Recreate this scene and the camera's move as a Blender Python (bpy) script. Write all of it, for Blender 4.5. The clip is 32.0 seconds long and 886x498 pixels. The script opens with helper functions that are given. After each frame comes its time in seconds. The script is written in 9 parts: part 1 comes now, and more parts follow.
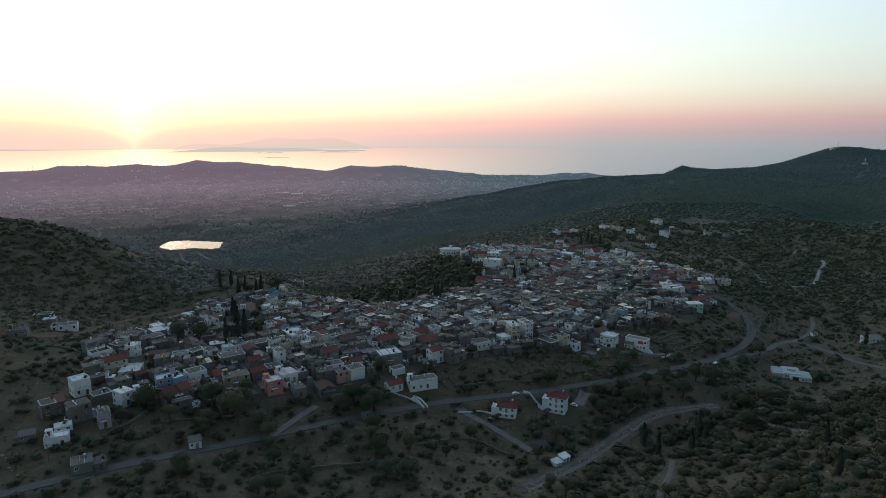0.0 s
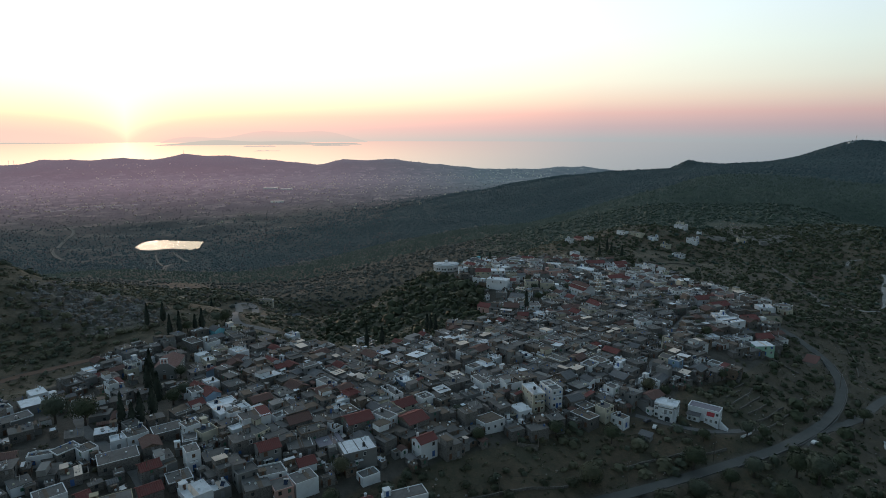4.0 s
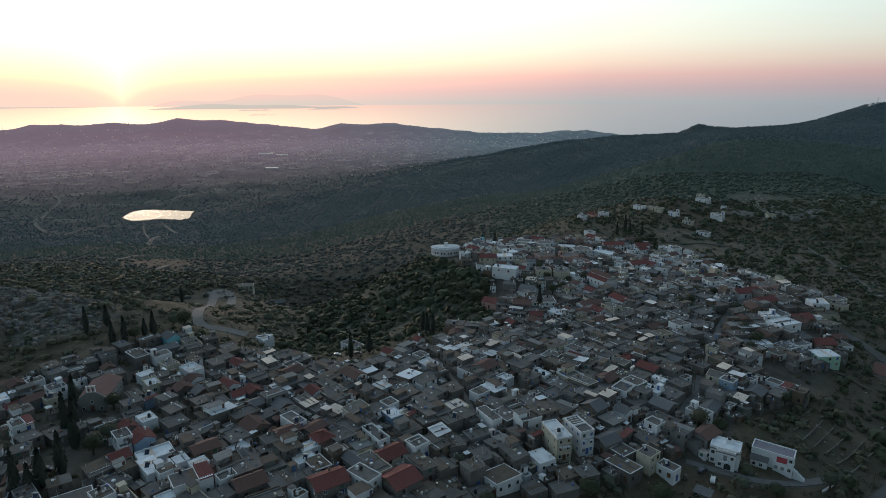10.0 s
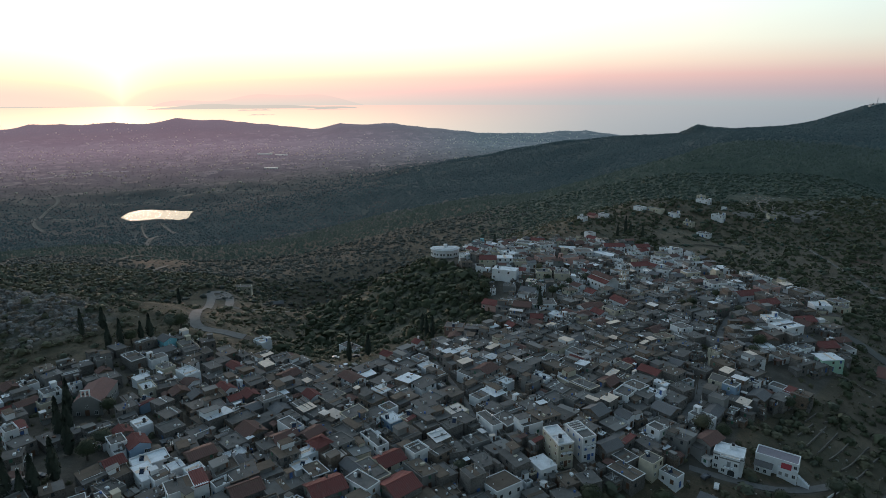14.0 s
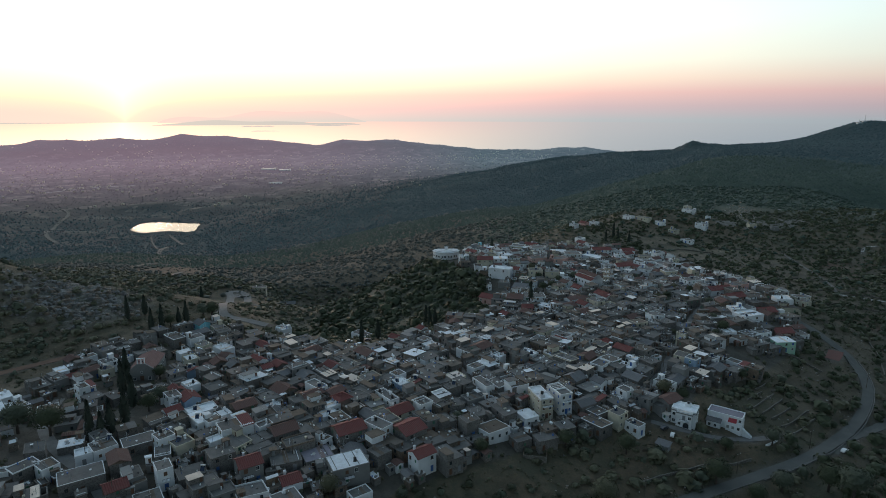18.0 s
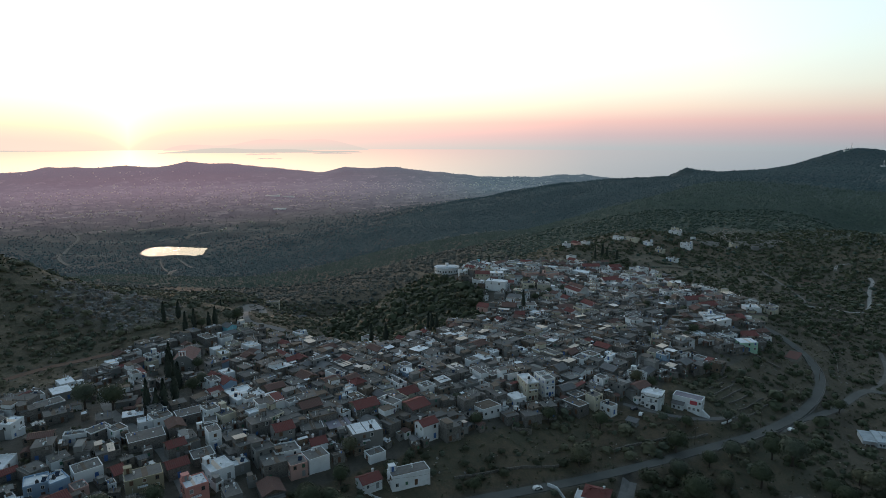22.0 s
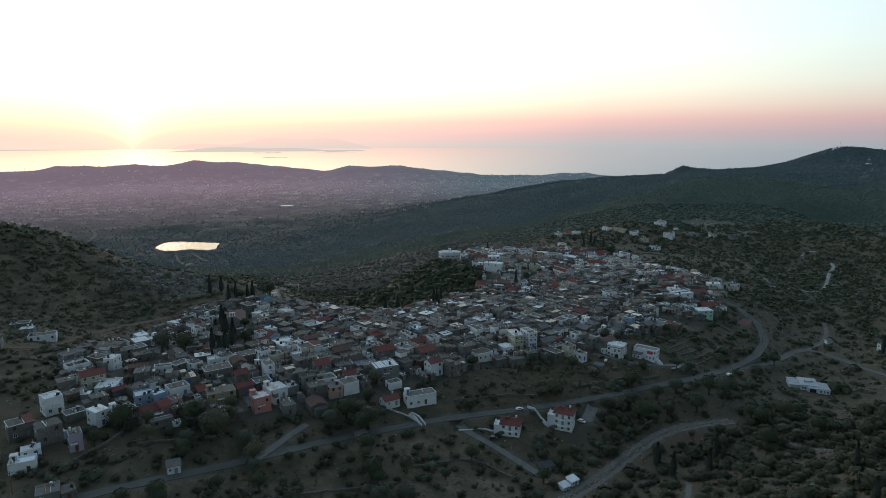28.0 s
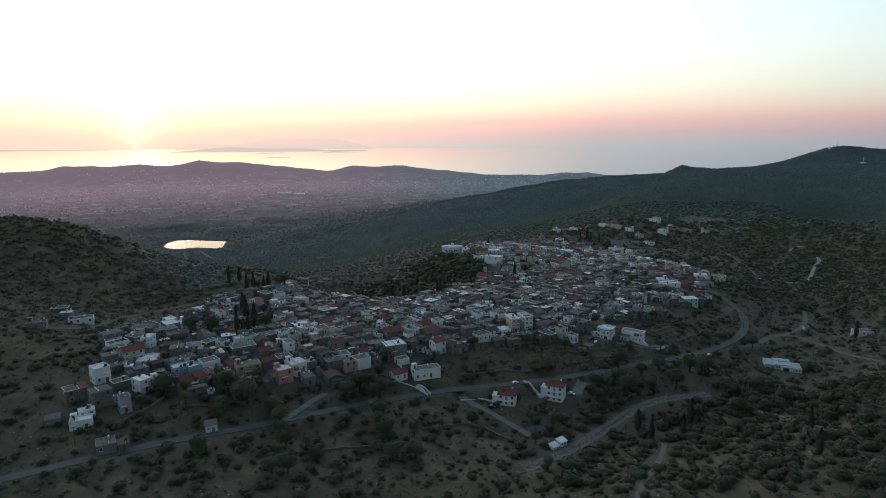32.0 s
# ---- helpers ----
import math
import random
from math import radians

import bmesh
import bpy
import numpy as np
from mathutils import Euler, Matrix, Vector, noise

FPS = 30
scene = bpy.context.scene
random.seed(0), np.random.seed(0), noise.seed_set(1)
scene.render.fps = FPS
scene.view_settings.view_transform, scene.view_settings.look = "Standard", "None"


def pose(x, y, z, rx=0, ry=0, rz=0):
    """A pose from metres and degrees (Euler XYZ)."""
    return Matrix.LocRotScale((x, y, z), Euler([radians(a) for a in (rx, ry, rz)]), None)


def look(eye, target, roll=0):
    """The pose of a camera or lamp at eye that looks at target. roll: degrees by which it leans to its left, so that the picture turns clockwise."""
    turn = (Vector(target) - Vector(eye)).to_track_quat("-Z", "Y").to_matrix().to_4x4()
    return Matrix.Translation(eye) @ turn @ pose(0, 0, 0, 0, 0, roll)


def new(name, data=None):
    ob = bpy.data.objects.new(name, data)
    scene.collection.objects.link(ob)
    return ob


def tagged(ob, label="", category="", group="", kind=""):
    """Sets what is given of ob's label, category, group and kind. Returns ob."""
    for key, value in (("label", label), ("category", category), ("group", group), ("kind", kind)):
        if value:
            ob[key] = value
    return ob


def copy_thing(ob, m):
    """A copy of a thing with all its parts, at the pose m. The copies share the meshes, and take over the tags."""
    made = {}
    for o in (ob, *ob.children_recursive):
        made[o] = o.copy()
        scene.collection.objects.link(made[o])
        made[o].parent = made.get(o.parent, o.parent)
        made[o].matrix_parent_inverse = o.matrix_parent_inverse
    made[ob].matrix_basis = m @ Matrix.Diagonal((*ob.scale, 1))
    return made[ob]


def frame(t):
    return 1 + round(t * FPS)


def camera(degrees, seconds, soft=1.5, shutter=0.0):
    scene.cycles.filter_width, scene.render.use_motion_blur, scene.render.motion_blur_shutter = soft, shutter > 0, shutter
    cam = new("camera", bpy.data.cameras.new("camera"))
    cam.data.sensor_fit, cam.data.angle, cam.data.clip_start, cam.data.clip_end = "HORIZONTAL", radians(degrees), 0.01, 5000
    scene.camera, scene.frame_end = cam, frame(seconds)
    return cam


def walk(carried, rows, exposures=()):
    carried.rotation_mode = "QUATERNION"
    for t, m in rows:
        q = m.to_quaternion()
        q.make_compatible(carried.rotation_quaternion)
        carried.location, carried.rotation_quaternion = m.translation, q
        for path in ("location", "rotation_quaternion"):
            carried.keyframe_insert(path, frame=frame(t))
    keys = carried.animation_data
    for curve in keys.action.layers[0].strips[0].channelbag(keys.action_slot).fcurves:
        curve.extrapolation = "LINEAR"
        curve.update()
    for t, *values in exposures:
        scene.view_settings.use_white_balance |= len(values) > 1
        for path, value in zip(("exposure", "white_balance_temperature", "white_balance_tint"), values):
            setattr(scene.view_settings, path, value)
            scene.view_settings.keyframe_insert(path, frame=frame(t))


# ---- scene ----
cam = camera(72, 32.0, soft=0.6)
PATH = [
    (0, look((0.00, -0.00, 126.00), (-1.0, 983.6, -54.4), 0.03)),
    (0.5, look((0.02, 3.33, 125.68), (-1.0, 987.1, -54.0), 0.01)),
    (1, look((-0.30, 8.15, 125.68), (0.4, 991.5, -56.2), 0.10)),
    (1.2, look((-0.26, 13.04, 125.72), (1.0, 996.5, -55.5), 0.09)),
    (1.5, look((-0.12, 22.16, 125.76), (1.9, 1005.8, -54.2), 0.06)),
    (1.7, look((-0.04, 28.98, 125.75), (2.5, 1012.7, -54.0), 0.07)),
    (2, look((0.08, 40.06, 125.72), (3.7, 1023.7, -54.4), 0.09)),
    (2.2, look((0.13, 47.78, 125.74), (5.0, 1031.4, -54.6), 0.09)),
    (2.5, look((0.18, 59.39, 125.85), (6.1, 1043.1, -53.8), 0.06)),
    (2.7, look((0.18, 66.70, 126.01), (5.0, 1050.8, -51.5), 0.01)),
    (3, look((0.18, 76.48, 126.23), (5.6, 1060.7, -50.8), -0.03)),
    (3.5, look((0.27, 84.38, 125.56), (7.8, 1067.3, -58.2), 0.03)),
    (5.5, look((0.45, 101.28, 125.90), (8.1, 1079.1, -83.3), -0.03)),
    (6, look((0.67, 105.84, 125.99), (8.0, 1081.8, -91.9), -0.07)),
    (6.5, look((0.87, 110.28, 125.98), (8.2, 1084.6, -99.2), -0.09)),
    (7, look((0.91, 114.81, 125.85), (8.4, 1087.3, -106.8), -0.10)),
    (7.5, look((1.04, 119.31, 125.78), (8.9, 1090.0, -114.2), -0.12)),
    (8, look((1.04, 123.73, 125.70), (9.2, 1092.8, -121.1), -0.09)),
    (8.5, look((1.02, 128.12, 125.68), (9.5, 1097.0, -121.7), -0.14)),
    (9, look((1.18, 132.63, 125.72), (9.5, 1101.5, -121.6), -0.12)),
    (9.5, look((1.28, 137.16, 125.91), (9.3, 1105.9, -121.8), -0.11)),
    (10, look((1.44, 141.72, 126.03), (8.8, 1110.4, -122.0), -0.13)),
    (10.5, look((1.57, 146.24, 126.00), (9.0, 1115.1, -121.5), -0.12)),
    (11, look((1.49, 150.11, 126.18), (9.4, 1119.0, -121.2), -0.11)),
    (11.5, look((1.43, 152.66, 126.24), (9.9, 1121.4, -121.8), -0.06)),
    (12, look((1.58, 155.14, 126.32), (9.7, 1123.8, -122.0), -0.07)),
    (12.5, look((1.69, 157.46, 126.33), (10.0, 1126.2, -121.6), -0.09)),
    (13, look((1.61, 154.19, 126.25), (9.5, 1122.9, -121.8), -0.01)),
    (13.5, look((1.59, 149.26, 126.24), (9.7, 1118.1, -121.4), -0.05)),
    (14, look((1.31, 144.39, 126.16), (9.9, 1113.2, -121.7), -0.05)),
    (14.5, look((1.31, 140.04, 126.01), (9.8, 1108.8, -121.6), -0.11)),
    (15, look((1.18, 135.65, 125.96), (9.5, 1104.4, -121.9), -0.08)),
    (15.5, look((1.12, 131.14, 125.86), (9.4, 1100.0, -121.7), -0.10)),
    (17.5, look((0.85, 112.94, 125.52), (7.8, 1086.3, -103.8), 0.06)),
    (18, look((0.60, 108.58, 125.58), (8.3, 1083.6, -96.5), 0.07)),
    (18.5, look((0.55, 104.32, 125.62), (8.1, 1080.9, -89.3), 0.08)),
    (19, look((0.44, 99.92, 125.48), (8.2, 1078.4, -80.7), 0.13)),
    (19.5, look((0.42, 95.52, 125.31), (8.1, 1075.7, -72.6), 0.15)),
    (20, look((0.41, 90.96, 125.24), (7.7, 1072.7, -65.1), 0.15)),
    (20.5, look((0.31, 86.46, 125.40), (7.4, 1069.1, -60.2), 0.11)),
    (21, look((0.32, 81.70, 125.35), (7.1, 1065.1, -56.3), 0.11)),
    (21.5, look((0.23, 76.89, 125.36), (7.1, 1061.0, -52.3), 0.09)),
    (22, look((0.28, 71.97, 125.51), (6.5, 1055.9, -53.2), 0.06)),
    (22.5, look((0.11, 66.79, 125.36), (6.7, 1050.7, -53.3), 0.08)),
    (23, look((0.10, 61.50, 125.38), (6.1, 1045.4, -53.1), 0.09)),
    (23.5, look((0.10, 56.51, 125.46), (5.6, 1040.3, -53.7), 0.10)),
    (24, look((0.08, 51.64, 125.54), (4.7, 1035.4, -54.0), 0.13)),
    (24.5, look((-0.09, 46.77, 125.50), (4.8, 1030.5, -53.9), 0.10)),
    (25, look((-0.19, 42.19, 125.61), (4.2, 1025.9, -54.3), 0.12)),
    (25.5, look((-0.08, 37.48, 125.67), (3.4, 1021.1, -54.4), 0.06)),
    (27.5, look((-0.13, 19.68, 125.77), (1.2, 1003.3, -54.4), -0.01)),
    (28, look((-0.12, 15.65, 125.80), (0.8, 999.2, -54.7), 0.02)),
    (28.5, look((-0.31, 11.82, 125.91), (0.5, 995.3, -55.1), 0.06)),
    (29, look((-0.45, 8.15, 125.77), (0.4, 991.7, -54.8), 0.05)),
    (29.5, look((-0.50, 4.74, 125.68), (-0.2, 988.3, -54.8), 0.06)),
    (30, look((-0.57, 1.56, 125.68), (-0.6, 985.1, -55.0), 0.08)),
    (30.5, look((-0.45, -1.70, 125.70), (-1.5, 981.9, -54.7), 0.04)),
    (31, look((-0.36, -4.90, 125.74), (-2.3, 978.7, -54.8), -0.02)),
    (31.5, look((-0.34, -8.08, 125.83), (-3.2, 975.5, -54.6), -0.06)),
    (32, look((-0.55, -11.30, 125.84), (-3.7, 972.3, -54.6), -0.06)),
]
walk(cam, PATH, ((0, 0.0), (8, 0.0), (10, 0.03), (14, 0.15), (22, 0.18), (28, 0.15), (32, 0.13)))

# ---- sky, sun ----
SUN_AZ = radians(-26.6)          # from +y towards +x
SUN_XY = (math.sin(SUN_AZ), math.cos(SUN_AZ))


def nodes_of(tree):
    tree.nodes.clear()
    return tree.nodes, tree.links


def ramp_node(nodes, stops, interpolation="LINEAR"):
    r = nodes.new("ShaderNodeValToRGB")
    r.color_ramp.interpolation = interpolation
    while len(r.color_ramp.elements) < len(stops):
        r.color_ramp.elements.new(0.5)
    for el, (pos, col) in zip(r.color_ramp.elements, stops):
        el.position, el.color = pos, (*col, 1)
    return r


def math_node(nodes, links, op, a, b=None, c=None, clamp=False):
    n = nodes.new("ShaderNodeMath")
    n.operation, n.use_clamp = op, clamp
    for i, v in enumerate((a, b, c)):
        if v is None:
            continue
        if isinstance(v, (int, float)):
            n.inputs[i].default_value = v
        else:
            links.new(v, n.inputs[i])
    return n.outputs[0]


def mix_node(nodes, links, fac, a, b, blend="MIX"):
    n = nodes.new("ShaderNodeMix")
    n.data_type, n.blend_type = "RGBA", blend
    for sock, v in ((n.inputs[0], fac), (n.inputs[6], a), (n.inputs[7], b)):
        if isinstance(v, (int, float)):
            sock.default_value = v
        elif isinstance(v, tuple):
            sock.default_value = (*v, 1)
        else:
            links.new(v, sock)
    return n.outputs[2]


def sky_gradient(nodes, links, direction):
    """Dusk sky: haze band at the horizon, bright cream above it, blue overhead, all stronger towards the low sun."""
    sep = nodes.new("ShaderNodeSeparateXYZ")
    links.new(direction, sep.inputs[0])
    m = lambda *a, **k: math_node(nodes, links, *a, **k)
    flat = m("SQRT", m("ADD", m("MULTIPLY", sep.outputs[0], sep.outputs[0]), m("MULTIPLY", sep.outputs[1], sep.outputs[1])))
    flat = m("MAXIMUM", flat, 0.001)
    toward = m("DIVIDE", m("ADD", m("MULTIPLY", sep.outputs[0], SUN_XY[0]), m("MULTIPLY", sep.outputs[1], SUN_XY[1])), flat)
    away = m("MAXIMUM", m("SUBTRACT", 1.0, toward), 0.0)           # 0 at the sun's azimuth, 2 opposite
    dip = m("POWER", 2.718, m("MULTIPLY", m("SQRT", away), -33.0))  # narrow rise of the glow above the sun
    wide = m("POWER", 2.718, m("MULTIPLY", away, -6.0))
    lift = m("ADD", m("MULTIPLY", dip, 0.038), m("MULTIPLY", wide, 0.010))
    up = m("ADD", sep.outputs[2], lift)
    pos = m("SQRT", m("MAXIMUM", m("ADD", m("MULTIPLY", up, 0.9), 0.09), 0.0), clamp=True)
    s = lambda z: math.sqrt(max(0.0, z * 0.9 + 0.09))
    band = ramp_node(nodes, [
        (s(-0.10), (0.20, 0.21, 0.25)),
        (s(-0.04), (0.42, 0.42, 0.42)),
        (s(-0.012), (0.49, 0.47, 0.45)),
        (s(0.008), (0.66, 0.465, 0.44)),
        (s(0.028), (0.87, 0.525, 0.455)),
        (s(0.048), (0.98, 0.72, 0.56)),
        (s(0.075), (1.02, 0.91, 0.72)),
        (s(0.12), (1.03, 1.02, 0.86)),
        (s(0.22), (0.98, 1.04, 1.06)),
        (s(0.45), (0.48, 0.61, 0.72)),
        (s(1.0), (0.19, 0.27, 0.335)),
    ])
    links.new(pos, band.inputs[0])
    side = ramp_node(nodes, [
        (0.0, (1.58, 1.46, 1.32)),
        (0.05, (1.30, 1.26, 1.23)),
        (0.12, (0.92, 1.01, 1.08)),
        (0.25, (0.69, 0.81, 0.92)),
        (0.50, (0.42, 0.51, 0.565)),
        (1.0, (0.215, 0.272, 0.312)),
    ])
    links.new(m("MULTIPLY", away, 0.5), side.inputs[0])
    return mix_node(nodes, links, 1.0, band.outputs[0], side.outputs[0], "MULTIPLY")


world = bpy.data.worlds.new("dusk_sky")
scene.world = world
world.use_nodes = True
wn, wl = nodes_of(world.node_tree)
coord = wn.new("ShaderNodeTexCoord")
grad = sky_gradient(wn, wl, coord.outputs["Generated"])
nishita = wn.new("ShaderNodeTexSky")
nishita.sky_type, nishita.sun_disc = "NISHITA", False
nishita.sun_elevation, nishita.sun_rotation = radians(1.5), SUN_AZ
nishita.altitude, nishita.dust_density = 300, 4.0
bg_a, bg_b, both, out = wn.new("ShaderNodeBackground"), wn.new("ShaderNodeBackground"), wn.new("ShaderNodeAddShader"), wn.new("ShaderNodeOutputWorld")
bg_a.inputs[1].default_value, bg_b.inputs[1].default_value = 1.0, 0.05
wl.new(grad, bg_a.inputs[0])
wl.new(nishita.outputs[0], bg_b.inputs[0])
wl.new(bg_a.outputs[0], both.inputs[0])
wl.new(bg_b.outputs[0], both.inputs[1])
wl.new(both.outputs[0], out.inputs[0])

sun_lamp = bpy.data.lights.new("sun", "SUN")
sun_lamp.energy, sun_lamp.angle, sun_lamp.color = 0.5, radians(8), (1.0, 0.62, 0.46)
sun = new("sun", sun_lamp)
sun.matrix_world = look((SUN_XY[0] * 900, SUN_XY[1] * 900, 160), (0, 0, 120))

# ---- the lie of the land: rounded hills and hollows (x, y, reach, height) over a plain ----
PLAIN = -140.0
FAR_LAND = [
    (290, 1370, 180, -24.7), (1500, 500, 180, 30.1), (-900, 400, 180, -52.8), (-300, 1200, 180, -48.7),
    (-800, 900, 180, -53.8), (0, 300, 250, -13.2), (-667, 1419, 300, -36.8), (1500, -300, 300, 57.4),
    (-1500, 800, 300, -58), (390, 1960, 300, 57.7), (1500, 1500, 500, 89.6), (0, 300, 500, 24),
    (900, 1300, 600, 98.5), (2000, 2500, 800, 143.1), (1500, 3800, 800, -42.6), (-900, -200, 900, 178.9),
    (1200, 0, 900, 150.7),
]
FRONT_LAND = [
    (0, -400, 110, 28.5), (100, 60, 45, -7.3), (-100, 80, 70, -21.5), (0, 120, 45, -8.1),
    (-200, 150, 45, -6.9), (220, 170, 45, 8.5), (-30, 180, 45, -12.3), (-400, 200, 45, 9.5),
    (56, 209, 45, -20.8), (147, 224, 45, -8.9), (-250, 250, 45, 11.3), (300, 250, 45, -6.3),
    (111, 253, 45, -7.5), (-182, 285, 45, -2), (185, 288, 45, -19.5), (-400, 300, 60, 17.8),
    (-184, 363, 45, -11.3), (233, 369, 45, -12.9), (-278, 379, 45, 31.5), (-217, 394, 45, 24),
]
BACK_LAND = [
    (-400, 400, 60, 51.6), (300, 400, 90, -21.3), (-144, 416, 45, 15.3), (186, 419, 45, 6.9),
    (420, 420, 45, -4.5), (-60, 440, 45, -21.2), (-450, 450, 45, 9.5), (-196, 476, 45, -21.8),
    (-4, 516, 45, 16.5), (60, 525, 45, 4), (345, 535, 70, -16.1), (-141, 581, 45, 42.5),
    (-100, 600, 60, -77.4), (215, 609, 45, -6.3), (113, 618, 45, 13.6), (200, 690, 45, 14.7),
    (-500, 700, 45, -46.3), (0, 700, 60, -16.5), (498, 750, 45, -24.2), (-200, 800, 140, -45.7),
]
# far ridge before the sea: bearing in degrees, crest height
RIDGE = [(-80, -90), (-50, -85), (-33.8, -67), (-33.1, -65), (-32.1, -43), (-31.2, -45), (-30.1, -41), (-29.4, -55), (-27.9, -51), (-26.5, -40), (-24.9, -56), (-23.7, -48), (-21.9, -23), (-20.5, -35), (-18.0, -41), (-15.8, -60), (-13.5, -77), (-12.1, -92), (-10.6, -100), (-9.7, -90), (-8.6, -66), (-6.7, -74), (-3.7, -68), (-1.2, -97), (1.3, -112), (3.6, -130), (6.3, -133), (8.8, -132), (11.2, -119), (13.1, -114), (14.8, -126), (16.0, -139), (16.5, -138), (25, -140), (60, -120)]


# wooded spur that runs down from the eastern hill behind the village: crest points
SPUR = [(118, 745, 2), (160, 790, 9), (201, 830, 19), (238, 870, 28), (284, 918, 39), (320, 943, 46), (384, 1010, 49), (499, 1130, 52), (657, 1300, 52)]


def spur(x, y, base):
    """Height that the spur adds to the rounded hills: steep behind, long slope before."""
    out = np.zeros(np.shape(x))
    p = np.array(SPUR, float)
    add = np.maximum(0, p[:, 2] - base(p[:, 0], p[:, 1]))
    near = np.full(np.shape(x), 1e9)
    for k in range(len(p) - 1):
        d = p[k + 1, :2] - p[k, :2]
        u = np.clip(((x - p[k, 0]) * d[0] + (y - p[k, 1]) * d[1]) / (d @ d), 0, 1)
        ox, oy = x - p[k, 0] - u * d[0], y - p[k, 1] - u * d[1]
        dist = np.hypot(ox, oy) / np.where(ox * d[1] - oy * d[0] > 0, 165.0, 105.0)
        closer = dist < near
        near = np.where(closer, dist, near)
        out = np.where(closer, (add[k] + u * (add[k + 1] - add[k])) * np.exp(-dist ** 2), out)
    return out


def land(x, y):
    """Height of the bare land; x and y are arrays."""
    x, y = np.asarray(x, float), np.asarray(y, float)
    return rounded(x, y) + spur(x, y, rounded)


def rounded(x, y):
    """The hills, the plain and the far ridge without the spur."""
    z = np.full(np.shape(x), PLAIN)
    for cx, cy, reach, h in FAR_LAND + FRONT_LAND + BACK_LAND:
        z += h * np.exp(-((x - cx) ** 2 + (y - cy) ** 2) / (2 * reach * reach))
    far, bearing = np.hypot(x, y), np.degrees(np.arctan2(x, y))
    crest = np.interp(bearing, [b for b, _ in RIDGE], [h for _, h in RIDGE])
    rise = np.clip((far - 3750) / 520, 0, 1)
    rise = rise * rise * (3 - 2 * rise)
    fall = np.clip((far - 4270) / 420, 0, 1)
    z = z + rise * (crest - z)
    # sharp little tops on the eastern skyline
    for cx, cy, rx, ry, h in ((930, 1455, 120, 90, 22), (1010, 1480, 160, 90, 6), (684, 1762, 20, 40, 17), (712, 1762, 34, 40, 10), (662, 1770, 17, 40, 10), (750, 1762, 24, 40, 4)):
        z = z + h * np.exp(-(((x - cx) / rx) ** 2 + ((y - cy) / ry) ** 2))
    return z - fall * fall * 170


def ripple(x, y, size, seed):
    """Smooth unevenness of the ground, in -1..1, as a sum of crossed waves."""
    rng = np.random.RandomState(seed)
    out = np.zeros(np.shape(x))
    for k in range(7):
        a, f, p = rng.uniform(0, math.pi), rng.uniform(0.6, 1.7) / size, rng.uniform(0, 6.28)
        out += np.sin((x * math.cos(a) + y * math.sin(a)) * f * 6.28 + p + 1.3 * np.sin((x * math.sin(a) - y * math.cos(a)) * f * 3.1 + p * 2))
    return out / 4.5


# ---- materials ----
def material(name, build, roughness=0.9):
    mat = bpy.data.materials.new(name)
    mat.use_nodes = True
    nodes, links = mat.node_tree.nodes, mat.node_tree.links
    bsdf = nodes["Principled BSDF"]
    bsdf.inputs["Roughness"].default_value = roughness
    build(nodes, links, bsdf)
    return mat


def noise_tex(nodes, links, scale, detail=4.0, rough=0.55, where="Object"):
    c = nodes.new("ShaderNodeTexCoord")
    n = nodes.new("ShaderNodeTexNoise")
    n.inputs["Scale"].default_value, n.inputs["Detail"].default_value, n.inputs["Roughness"].default_value = scale, detail, rough
    links.new(c.outputs[where], n.inputs["Vector"])
    return n.outputs[0]


def world_noise(nodes, links, scale, detail=4.0, rough=0.55):
    g = nodes.new("ShaderNodeNewGeometry")
    n = nodes.new("ShaderNodeTexNoise")
    n.inputs["Scale"].default_value, n.inputs["Detail"].default_value, n.inputs["Roughness"].default_value = scale, detail, rough
    links.new(g.outputs["Position"], n.inputs["Vector"])
    return n.outputs[0]


def bump(nodes, links, bsdf, height, strength, distance):
    b = nodes.new("ShaderNodeBump")
    b.inputs["Strength"].default_value, b.inputs["Distance"].default_value = strength, distance
    links.new(height, b.inputs["Height"])
    links.new(b.outputs[0], bsdf.inputs["Normal"])


def spread(nodes, links, value, low, high):
    r = nodes.new("ShaderNodeMapRange")
    r.inputs[1].default_value, r.inputs[2].default_value = low, high
    links.new(value, r.inputs[0])
    return r.outputs[0]


def tint_by_object(nodes, links, colour, amount):
    """Each object a little lighter or darker than the next."""
    info = nodes.new("ShaderNodeObjectInfo")
    geo = nodes.new("ShaderNodeNewGeometry")
    both = math_node(nodes, links, "MULTIPLY_ADD", geo.outputs["Random Per Island"], 0.6, math_node(nodes, links, "MULTIPLY", info.outputs["Random"], 0.4))
    v = math_node(nodes, links, "MULTIPLY_ADD", both, 2.6 * amount, 1 - 1.3 * amount)
    h = nodes.new("ShaderNodeHueSaturation")
    links.new(v, h.inputs["Value"])
    links.new(colour, h.inputs["Color"])
    return h.outputs[0]


def aged(nodes, links, colour):
    """Some pieces browner with age than others."""
    geo = nodes.new("ShaderNodeNewGeometry")
    part_ = math_node(nodes, links, "FRACT", math_node(nodes, links, "MULTIPLY", geo.outputs["Random Per Island"], 7.31))
    brown = mix_node(nodes, links, 1.0, colour, (1.0, 0.80, 0.64), "MULTIPLY")
    return mix_node(nodes, links, spread(nodes, links, part_, 0.35, 0.9), colour, brown)


